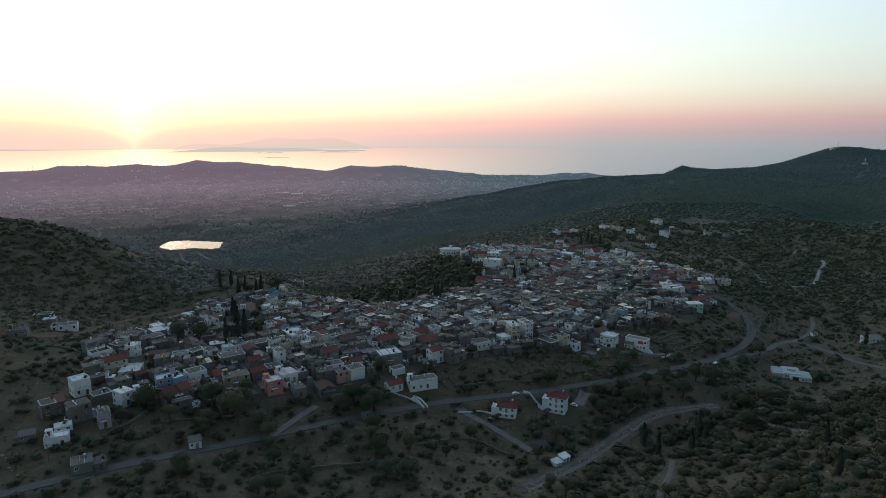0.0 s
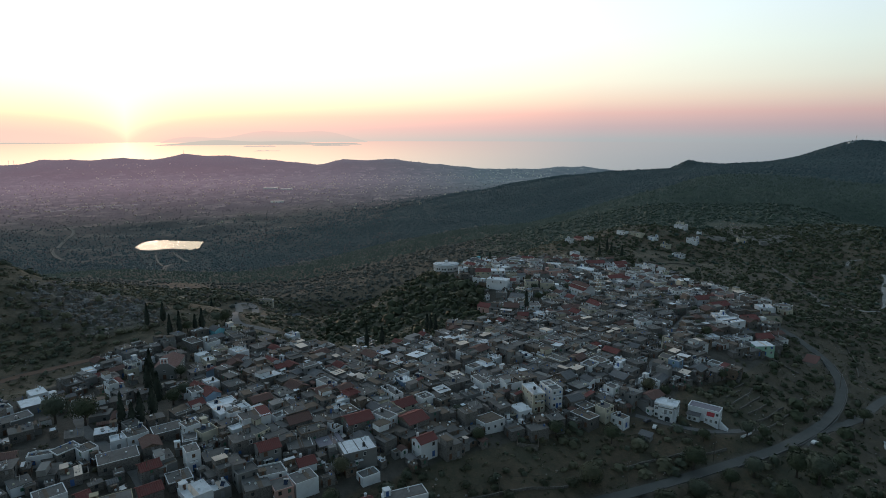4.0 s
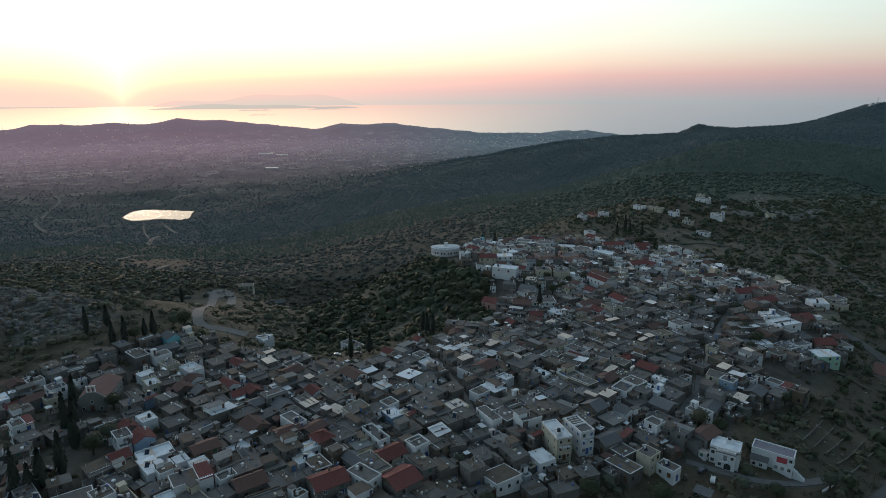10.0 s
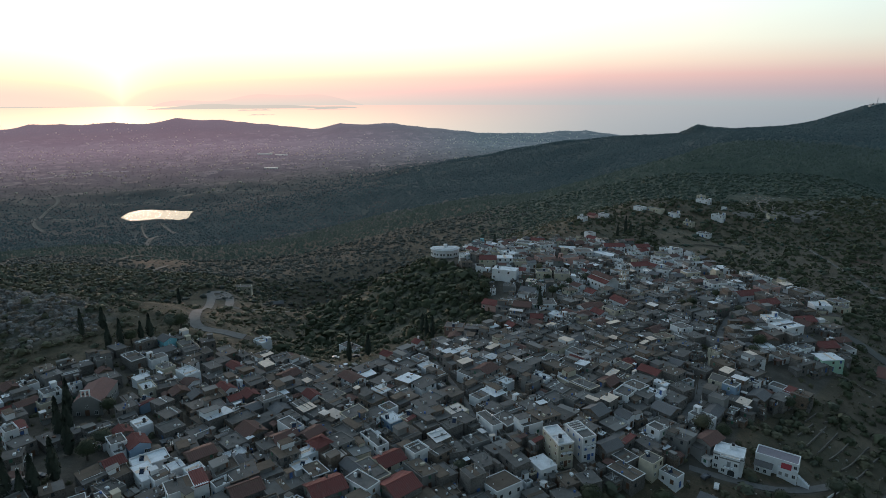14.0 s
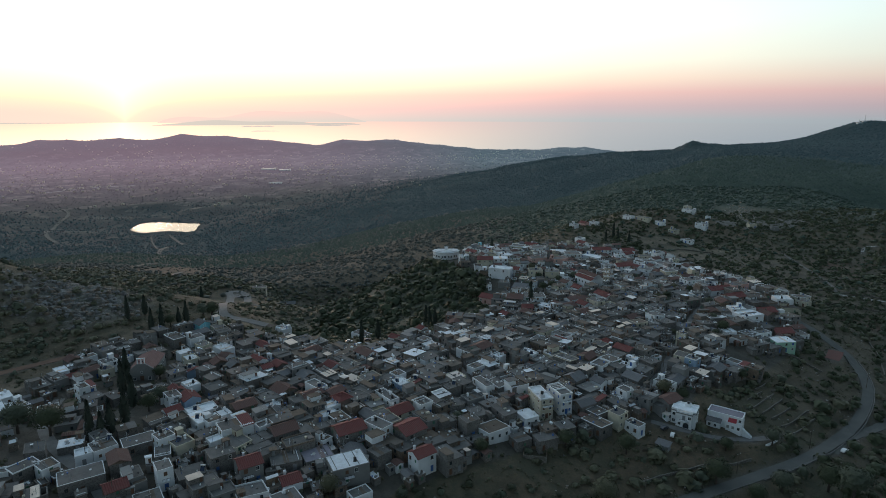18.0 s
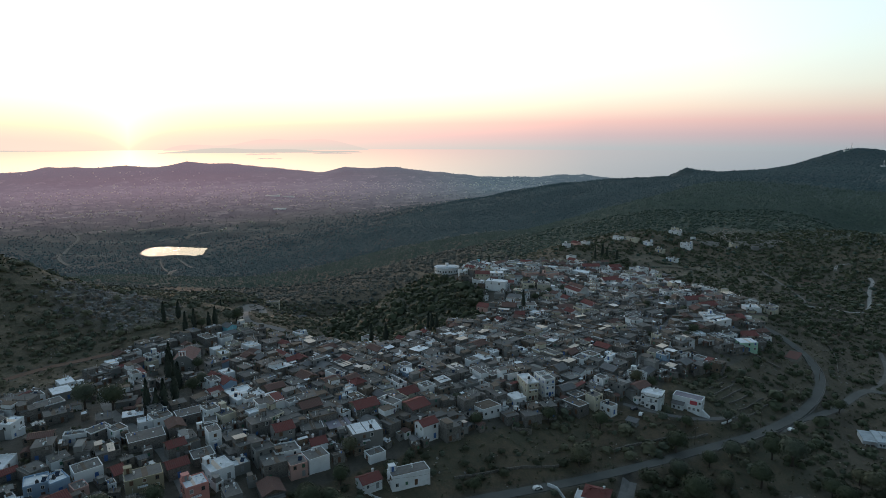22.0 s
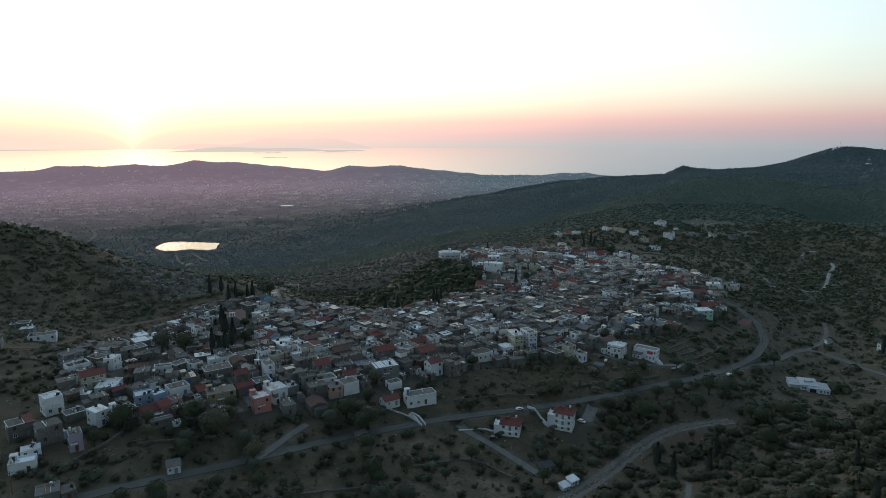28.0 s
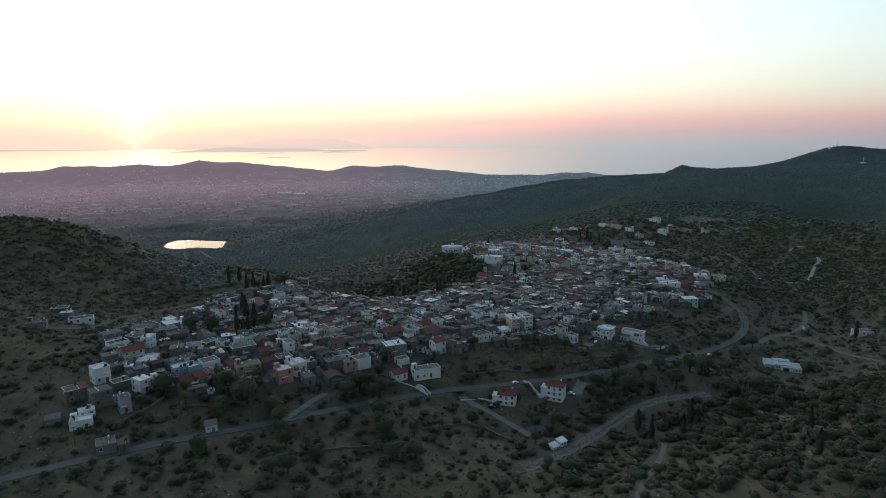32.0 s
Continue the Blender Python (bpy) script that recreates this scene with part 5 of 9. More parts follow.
house(73.2, 328.3, 6.6, 4.4, 3.1, -53, "white", "white")
house(-17.6, 329.1, 5.3, 4.4, 3.2, -43, "white", "white")
house(58.0, 329.4, 8.5, 4.4, 3.1, -49, "stone", "lean")
house(-69.2, 329.5, 6.4, 4.4, 3.5, -43, "white", "gable")
house(-95.4, 330.4, 6.7, 4.4, 3.4, -49, "cream", "white")
house(21.2, 331.8, 5.7, 3.5, 2.8, -48, "stone", "flat")
house(-142.1, 331.9, 5.0, 4.9, 3.2, -37, "stone", "gable")
house(100.9, 332.7, 4.7, 4.0, 5.3, -48, "blue", "flat")
house(-136.3, 333.1, 3.9, 4.9, 3.2, -39, "white", "flat")
house(24.3, 335.1, 4.8, 4.0, 2.8, -47, "white", "white")
house(77.9, 335.2, 5.4, 3.1, 3.1, -52, "white", "white")
house(121.7, 338.1, 7.8, 4.0, 3.8, -53, "white", "lean")
house(-101.3, 338.5, 4.3, 4.9, 3.4, -42, "white", "white")
house(37.3, 338.5, 6.1, 4.4, 2.9, -48, "white", "white")
house(111.3, 339.5, 5.2, 4.0, 3.1, -54, "white", "flat")
house(46.7, 342.0, 4.8, 4.0, 2.8, -50, "white", "flat")
house(-31.8, 342.3, 5.0, 4.4, 3.2, -45, "white", "flat")
house(-86.8, 342.6, 7.8, 5.3, 3.5, -41, "white", "white")
house(-39.2, 343.2, 3.6, 4.4, 3.1, -40, "white", "flat")
house(77.0, 343.3, 7.4, 5.3, 3.5, -49, "stone", "gable")
house(-117.3, 343.9, 3.6, 4.4, 3.1, -47, "stone", "gable")
house(-11.8, 344.6, 6.8, 5.3, 3.5, 44, "stone", "flat")
house(97.1, 348.0, 6.8, 5.3, 3.1, -51, "stone", "flat")
house(-97.7, 349.4, 5.6, 4.9, 3.5, -39, "cream", "flat")
house(-2.2, 349.8, 7.1, 5.3, 3.2, -49, "white", "white")
house(71.9, 351.3, 4.8, 4.4, 3.1, -52, "white", "hip")
house(-73.6, 353.4, 7.2, 4.4, 3.4, -44, "white", "gable")
house(53.1, 354.5, 5.6, 4.4, 2.8, -47, "white", "gable")
house(-112.1, 355.3, 9.1, 5.3, 3.4, -41, "stone", "flat")
house(105.6, 355.4, 3.6, 3.5, 3.4, -58, "cream", "flat")
house(-103.9, 356.4, 6.3, 4.9, 3.5, 47, "white", "flat")
house(-5.6, 361.2, 5.1, 4.4, 3.2, -43, "white", "flat")
house(109.2, 362.8, 4.9, 3.5, 3.4, -61, "cream", "flat")
house(10.1, 364.8, 5.7, 4.4, 3.1, -47, "white", "white")
house(130.7, 365.3, 4.0, 3.5, 2.1, 19, "white", "white")
house(146.9, 366.7, 4.3, 4.4, 2.9, -67, "grey", "flat")
house(-18.8, 370.8, 5.2, 4.4, 3.1, -39, "white", "gable")
house(-98.5, 371.5, 10.9, 5.3, 3.1, -49, "cream", "flat")
house(-107.9, 374.2, 6.1, 5.3, 3.6, -40, "turquoise", "slate")
house(112.9, 374.4, 7.3, 4.9, 2.8, -70, "grey", "flat")
house(-7.3, 387.6, 3.6, 4.4, 3.1, -44, "white", "gable")
house(47.1, 388.2, 6.0, 5.3, 2.8, -52, "grey", "flat")
house(38.3, 389.7, 5.2, 5.3, 2.8, 38, "stone", "flat")
house(56.1, 393.9, 4.8, 5.3, 3.4, -56, "white", "flat")
house(33.7, 395.2, 4.4, 5.3, 3.2, -51, "stone", "gable")
house(164.2, 397.3, 6.9, 5.3, 3.1, -68, "stone", "gable")
house(73.8, 401.8, 5.4, 5.3, 2.8, -60, "pink", "flat")
house(-78.6, 403.9, 7.1, 5.3, 2.5, -43, "white", "white")
house(-38.6, 404.4, 10.5, 5.3, 2.8, -41, "white", "flat")
house(88.6, 404.7, 6.4, 5.3, 3.1, -56, "cream", "flat")
house(56.0, 407.8, 9.2, 5.3, 3.1, -57, "white", "white")
house(75.6, 408.8, 6.4, 5.3, 3.1, -58, "white", "gable")
house(128.4, 415.3, 8.5, 4.4, 2.9, -61, "grey", "flat")
house(139.2, 416.1, 5.5, 4.4, 3.2, -68, "grey", "flat")
house(137.0, 421.9, 4.1, 3.5, 3.5, -62, "white", "white")
house(103.9, 423.6, 5.8, 5.3, 3.5, -62, "blue", "flat")
house(90.3, 424.0, 10.2, 6.2, 3.5, -64, "white", "gable")
house(202.1, 428.9, 6.3, 5.3, 2.8, -60, "cream", "flat")
house(65.1, 429.0, 8.4, 5.3, 3.4, -52, "grey", "flat")
house(99.9, 433.5, 7.0, 5.3, 3.5, -65, "cream", "flat")
house(72.1, 433.9, 6.5, 5.3, 3.6, -58, "grey", "flat")
house(79.1, 437.6, 5.5, 5.3, 3.5, -55, "white", "gable")
house(154.1, 437.8, 7.5, 5.3, 3.1, -69, "white", "flat")
house(138.2, 440.7, 6.7, 5.3, 3.2, -64, "grey", "flat")
house(84.2, 475.1, 5.1, 5.3, 3.1, -56, "white", "gable")
house(71.2, 475.4, 6.2, 4.4, 3.4, -62, "white", "flat")
house(109.1, 489.1, 5.8, 4.4, 4.4, -65, "white", "flat")
house(129.1, 491.7, 5.6, 4.4, 3.1, -57, "white", "gable")
house(87.4, 493.3, 5.9, 5.3, 3.5, -66, "pink", "flat")
house(44.3, 496.2, 10.3, 5.3, 4.4, -56, "white", "white")
house(22.7, 499.0, 7.7, 5.3, 2.8, -57, "pink", "flat")
house(23.6, 509.1, 8.6, 5.3, 3.1, -49, "cream", "gable")
house(33.3, 511.3, 8.6, 5.3, 3.1, -54, "cream", "gable")
house(62.0, 511.9, 6.2, 5.3, 2.9, -57, "cream", "flat")
house(134.5, 528.1, 7.5, 5.3, 3.1, 30, "white", "gable")
house(56.2, 531.7, 7.4, 5.3, 3.1, -64, "cream", "flat")
house(28.4, 538.0, 6.5, 4.5, 5.6, -45, "turquoise", "flat")
house(107.4, 550.7, 7.4, 5.3, 4.4, -58, "white", "gable")
house(73.8, 562.7, 4.2, 4.4, 2.8, -55, "white", "slate")
house(109.3, 565.1, 6.3, 5.3, 3.5, -61, "white", "flat")
house(70.6, 553.5, 9.0, 5.3, 3.0, -20, "white", "gable")
house(208.6, 605.1, 9.7, 5.3, 2.8, -48, "white", "flat")
house(115.6, 615.7, 6.2, 5.3, 3.1, -47, "white", "flat")
house(126.3, 626.0, 7.1, 5.3, 3.5, -56, "pink", "gable")
house(205.8, 628.7, 7.8, 5.3, 2.8, -50, "cream", "flat")
house(136.0, 629.3, 7.2, 5.3, 3.5, -55, "white", "flat")
house(235.4, 641.8, 9.9, 5.3, 4.9, -50, "white", "flat")
house(200.1, 646.3, 7.9, 5.3, 3.1, -56, "white", "flat")
house(188.2, 657.0, 13.7, 5.3, 2.8, -52, "cream", "flat")
house(176.5, 662.9, 9.7, 5.3, 2.8, -55, "white", "flat")
house(253.5, 670.9, 3.7, 3.5, 2.4, -49, "white", "flat")
house(242.1, 687.8, 11.7, 6.2, 3.5, -54, "white", "flat")
house(256.7, 727.0, 7.0, 4.6, 2.8, -53, "cream", "flat")


# the older, lower stone houses that crowd between them
CROWD_MATS = [WALLS["stone"], WALLS["grey"], WALLS["white"], WALLS["cream"], SCREED, WHITE_ROOF, TILE_DULL, SLATE, GLASS, DOORS[0], SHUTTERS[1]]


def crowd_house(joined, x, y, long, wide, high, rot, wall, roof, rng, whole=False, annex=0.6):
    """A plain house of the old quarter: a thing of its own where the view comes near, else added to the joined mesh."""
    part = Shape()
    z = height_at(x, y)
    c, s = math.cos(radians(rot)), math.sin(radians(rot))
    low = min(height_at(x + c * u * long / 2 - s * v * wide / 2, y + s * u * long / 2 + c * v * wide / 2) for u, v in ((-1, -1), (1, -1), (1, 1), (-1, 1))) - 0.4 - z
    hx, hy = long / 2, wide / 2
    skew = rng.uniform(-0.16, 0.16)         # few of the old houses are square
    pieces = [("wall", Shape().box(-hx, -hy, low, hx, hy, high, wall, taper=0.05))]

    def flat_top(x0, y0, x1, y1, h, prefix=""):
        ph, t = rng.choice([0.0, 0.0, 0.0, 0.1, 0.15, 0.22, 0.45]), 0.2
        edge = rng.choices([wall, 2, 3], [87, 9, 4])[0]
        if not ph:               # a bare slab that stands out a little over the wall
            slab = Shape().box(x0 - 0.12, y0 - 0.12, h - 0.04, x1 + 0.12, y1 + 0.12, h + 0.10, roof if roof < 6 else 4)
            if rng.random() < 0.45:         # half of it screeded anew, a little higher
                u = x0 + (x1 - x0) * rng.uniform(0.3, 0.7)
                slab.box(u, y0 - 0.1, h + 0.10, x1 + 0.1, y1 + 0.1, h + rng.uniform(0.14, 0.24), rng.choice([4, 4, 4, 1, 1, 5]))
            pieces.append((prefix + "roof", slab))
            return
        pieces.append((prefix + "roof", Shape().box(x0 + t, y0 + t, h - 0.1, x1 - t, y1 - t, h + 0.05, roof if roof < 6 else 4)))
        pieces.append((prefix + "parapet", Shape().ring(x0 - 0.03, y0 - 0.03, x1 + 0.03, y1 + 0.03, h - 0.1, h + ph, t, edge)))

    if roof in (6, 7):
        rise = wide * 0.2
        pieces[0][1].add([(-hx, -hy, high), (-hx, hy, high), (-hx, 0, high + rise), (hx, -hy, high), (hx, hy, high), (hx, 0, high + rise)], [(0, 2, 1), (3, 4, 5)], wall)
        r = Shape()
        tiled_slope(r, (-hx - 0.2, -hy - 0.2, high - 0.05), (hx + 0.2, -hy - 0.2, high - 0.05), (hx + 0.2, 0, high + rise), (-hx - 0.2, 0, high + rise))
        tiled_slope(r, (hx + 0.2, hy + 0.2, high - 0.05), (-hx - 0.2, hy + 0.2, high - 0.05), (-hx - 0.2, 0, high + rise), (hx + 0.2, 0, high + rise))
        r.s = [roof] * len(r.f)
        pieces.append(("roof", r))
    else:
        flat_top(-hx, -hy, hx, hy, high)
        if rng.random() < 0.38:
            u, v = rng.uniform(-0.6, 0.6) * hx, rng.uniform(-0.3, 0.5) * hy
            pieces.append(("chimney", Shape().box(u - 0.28, v - 0.28, high, u + 0.28, v + 0.28, high + 0.8, rng.choice([0, 0, 1, 2])).box(u - 0.36, v - 0.36, high + 0.8, u + 0.36, v + 0.36, high + 0.9, rng.choice([0, 0, 1, 2]))))
        if rng.random() < 0.42:
            rx, ry, rh = hx * rng.uniform(-0.3, 0.6), hy * rng.uniform(-0.3, 0.3), high + rng.uniform(0.9, 2.1)
            tone = rng.choices([wall, 2, 1], [70, 15, 15])[0]
            pieces.append(("roof_room", Shape().box(-hx + 0.02, ry, high, rx, hy - 0.02, rh, tone).box(-hx - 0.08, ry - 0.1, rh, rx + 0.1, hy + 0.08, rh + 0.12, rng.choice([4, 4, 4, 1, 5])).box(rx - 0.9, ry - 0.03, high + 0.1, rx - 0.25, ry + 0.02, min(rh - 0.15, high + 1.5), 9)))
        if rng.random() < 0.3:          # outside stair up to the roof
            stair = Shape()
            for k in range(6):
                stair.box(hx, -hy + k * 0.5, low, hx + 0.8, -hy + k * 0.5 + 0.5, high * (k + 1) / 6.5, rng.choice([wall, wall, 4]))
            pieces.append(("outside_stair", stair))
    if roof < 6 and annex:               # jars, crates and rubble left on the roof
        for _ in range(rng.choice([0, 1, 2, 3])):
            u, v, q_ = rng.uniform(-0.75, 0.6) * hx, rng.uniform(-0.75, 0.6) * hy, rng.uniform(0.25, 0.8)
            pieces.append(("crate", Shape().box(u, v, high + 0.04, u + q_, v + q_ * rng.uniform(0.6, 1.6), high + rng.uniform(0.2, 0.7), rng.choice([0, 2, 2, 3, 9, 8]))))
    if rng.random() < annex:          # a lower room or walled yard built against it
        e, sy_ = rng.choice([-1, 1]), rng.uniform(-0.2, 0.2) * wide
        deep, ah = rng.uniform(1.4, 2.6), high * rng.uniform(0.45, 0.8)
        x0, x1 = (hx - 0.1, hx + deep) if e > 0 else (-hx - deep, -hx + 0.1)
        y0, y1 = -hy * 0.75 + sy_, hy * 0.7 + sy_
        if rng.random() < 0.7:
            pieces.append(("annex", Shape().box(x0, y0, low - 0.5, x1, y1, ah, wall)))
            flat_top(x0, y0, x1, y1, ah, "annex_")
        else:
            pieces.append(("yard_wall", Shape().ring(x0, y0, x1, y1, low - 0.5, rng.uniform(1.2, 1.8), 0.3, 0)))
    holes = []
    floors = 1 if high < 3.8 else 2
    for ang in (0, 90, -90):
        length, off = (long, hy) if ang == 0 else (wide, hx)
        for fl in range(floors):
            for i in range(max(1, int(length / 2.6))):
                if rng.random() < 0.22:
                    continue
                u = (i + 0.5) / max(1, int(length / 2.6)) * length - length / 2
                door = fl == 0 and rng.random() < 0.35
                holes.append((pose(0, 0, 0, 0, 0, ang) @ pose(u, -off - 0.02, 0.1 if door else fl * high / floors + 0.9), door, rng.random()))
    m = pose(x, y, z, 0, 0, rot)
    for _, q in pieces:
        q.v = [(p[0] + skew * p[1], p[1], p[2]) for p in q.v]
    turned = []
    for hm, door, k in holes:
        p, face = hm.translation, hm.to_euler().z
        turn = -math.degrees(math.atan(skew)) if abs(face) > 0.5 else 0.0
        turned.append((pose(p.x + skew * p.y, p.y, p.z, 0, 0, math.degrees(face) + turn), door, k))
    holes = turned
    if roof < 6:
        CLUTTER_SPOTS.append((x, y, z + high + 0.1, rot, hx, hy))
    if whole:
        words = ("old rubble stone house", "low grey rendered house", "small whitewashed house", "small cream house")[wall] + " with " + {4: "flat grey cement roof", 5: "whitened flat roof", 6: "old clay tile roof", 7: "grey pitched roof"}[roof]
        top = thing("stone_house" if wall == 0 else "small_house", m, words, "house", "old quarter houses")
        for nm, q in pieces:
            if nm != "crate" or y < 312:
                q.link(nm, CROWD_MATS, top)
        for hm, door, k in holes:
            if y > 312 and math.cos(radians(rot) + hm.to_euler().z) < 0.2:
                continue
            if door:
                mesh_object("door", DOOR_ME[int(k * 3)], top, hm)
            else:
                mesh_object("window", PANE_ME if k < 0.6 else SHUTTER_ME[int(k * 4)], top, hm)
        return
    for _, q in pieces:
        k0 = len(part.f)
        part.add(q.v, q.f)
        part.s[k0:] = q.s
    for hm, door, k in holes:
        q = Shape().box(-0.45, -0.03, 0, 0.45, 0.1, 1.8) if door else Shape().box(-0.36, -0.03, 0, 0.36, 0.1, 0.95)
        part.add([hm @ Vector(p) for p in q.v], q.f, 9 if door else 8 if k < 0.7 else 10)
    joined.add([m @ Vector(p) for p in part.v], part.f)
    joined.s[-len(part.f):] = part.s


CLUTTER_SPOTS = []


def fill_village():
    rng = random.Random(11)
    boxes = [(x, y, r) for x, y, r, _ in FOOTPRINTS]
    boxes += [(83, 293.5, 5), (99.5, 296, 7), (34.8, 294, 4.2), (41.6, 296, 4.2), (89, 449, 8), (96, 443, 3.5), (-109, 325, 9), (6, 515, 13), (-112, 306, 5), (-96, 285, 9), (-120, 272, 6), (-104, 312, 6), (90, 309, 6), (110, 300, 14), (140, 340, 14), (-30, 235, 11), (20, 440, 12), (-46, 385, 8),
              (130, 350, 10), (160, 390, 8), (157, 357, 6), (150, 352, 5), (60, 440, 6), (40, 450, 7), (15, 460, 9), (-120, 255, 7), (-130, 240, 6), (-150, 300, 10), (-140, 285, 9), (-110, 350, 6), (150, 500, 10), (165, 480, 9), (120, 420, 4), (5, 500, 10), (23, 272, 6), (16, 264, 6), (-23, 245, 6), (-13, 252, 5)]
    spots = [(x + rng.uniform(-2, 2), y + rng.uniform(-2, 2)) for y in np.arange(175, 560, 5.4) for x in np.arange(-160, 200, 5.4)]
    rng.shuffle(spots)
    sx, sy = np.array(spots).T
    clear, _ = along_roads(sx, sy, ROAD_LINES)
    joined, known, made = Shape(), list(FOOTPRINTS), 0
    for (x, y), ok, d in zip(spots, in_village(sx, sy), clear):
        if not ok:
            continue
        long, wide = rng.uniform(4.6, 7.2), rng.uniform(4.0, 5.8)
        r = (long + wide) / 4
        if d < r * 0.9 + 0.2:
            continue
        crowd = 0.92 if y < 430 and x > -70 else 1.0 if y > 240 else 1.3
        if any((x - a) ** 2 + (y - b) ** 2 < ((r + q) * crowd) ** 2 for a, b, q in boxes):
            continue
        if y < 262 and x < 10 and any(abs(x - a) < q + 2.5 and 0 < b - y < q + 6 for a, b, q, _ in known):      # open ground before the lower row
            continue
        near = min(known, key=lambda f: (f[0] - x) ** 2 + (f[1] - y) ** 2)
        boxes.append((x, y, r))
        if y < 440 and x > -70:          # the oldest part is built wall to wall
            long, wide = long * 1.16, wide * 1.14
        upper = y > 440 and x > 10           # the upper village is newer, whiter and tiled
        wall = rng.choices([0, 1, 2, 3], [22, 20, 46, 12] if upper else [74, 15, 7, 4])[0]
        roof = rng.choices([4, 5, 6, 7], [66, 12, 17, 5] if upper else [86, 4, 7, 3])[0]
        whole = made < 220 and y < 425
        made += whole
        crowd_house(joined, x, y, long, wide, rng.uniform(2.5, 4.6), near[3] + rng.choice([0, 90]) + rng.uniform(-6, 6), wall, roof, rng, whole)
    # sheds, cisterns and walled corners in the gaps
    small = [(x + rng.uniform(-1, 1), y + rng.uniform(-1, 1)) for y in np.arange(200, 545, 3.1) for x in np.arange(-150, 190, 3.1)]
    rng.shuffle(small)
    sx, sy = np.array(small).T
    clear, _ = along_roads(sx, sy, ROAD_LINES)
    for (x, y), ok, d in zip(small, in_village(sx, sy), clear):
        long, wide = rng.uniform(2.2, 4.0), rng.uniform(1.8, 3.0)
        r = (long + wide) / 4
        if not ok or d < r + 0.3 or any((x - a) ** 2 + (y - b) ** 2 < ((r + q) * 0.93) ** 2 for a, b, q in boxes):
            continue
        if (y > 430 or x < -75 or y < 250) and rng.random() < 0.7:
            continue
        near = min(known, key=lambda f: (f[0] - x) ** 2 + (f[1] - y) ** 2)
        boxes.append((x, y, r))
        crowd_house(joined, x, y, long, wide, rng.uniform(1.5, 2.7), near[3] + rng.choice([0, 90]) + rng.uniform(-8, 8), rng.choices([0, 1, 2], [80, 12, 8])[0], rng.choices([4, 5, 6, 7], [80, 6, 8, 6])[0], rng, annex=0.0)
    ob = joined.link("old_quarter", CROWD_MATS)
    tagged(ob, "crowded old stone houses with flat grey roofs", "houses", kind="stuff")


fill_village()
# ruined and walled yards
for x, y, w, d, rot in ((-68, 240, 6, 5, 30), (-20, 262, 7, 5, 15), (60, 305, 6, 5, -20), (30, 275, 7, 5, -12), (-130, 200, 7, 6, 35)):
    yard = Shape()
    for a in ((-w, -d, w, -d + 0.35), (-w, d - 0.35, w, d), (-w, -d + 0.35, -w + 0.35, d - 0.35), (w - 0.35, -d + 0.35, w, d - 0.35)):
        yard.box(a[0] / 2, a[1] / 2, -1.5, a[2] / 2, a[3] / 2, random.uniform(1.0, 1.6))
    ob = yard.link("yard_wall", DRY_STONE)
    ob.matrix_world = pose(x, y, height_at(x, y), 0, 0, rot)
    tagged(ob, "low rubble stone wall round a small yard", "wall")


# ---- churches, hall, villas and outlying buildings ----
def put_window(parent, u, v, z, ang, scale=1.0, shutter=None):
    win = mesh_object("window", FRAME_ME[0], parent, pose(0, 0, 0, 0, 0, ang) @ pose(u, -v - 0.02, z) @ Matrix.Scale(scale, 4))
    mesh_object("shutter" if shutter is not None else "pane", SHUTTER_ME[shutter] if shutter is not None else PANE_ME, win)
    return win


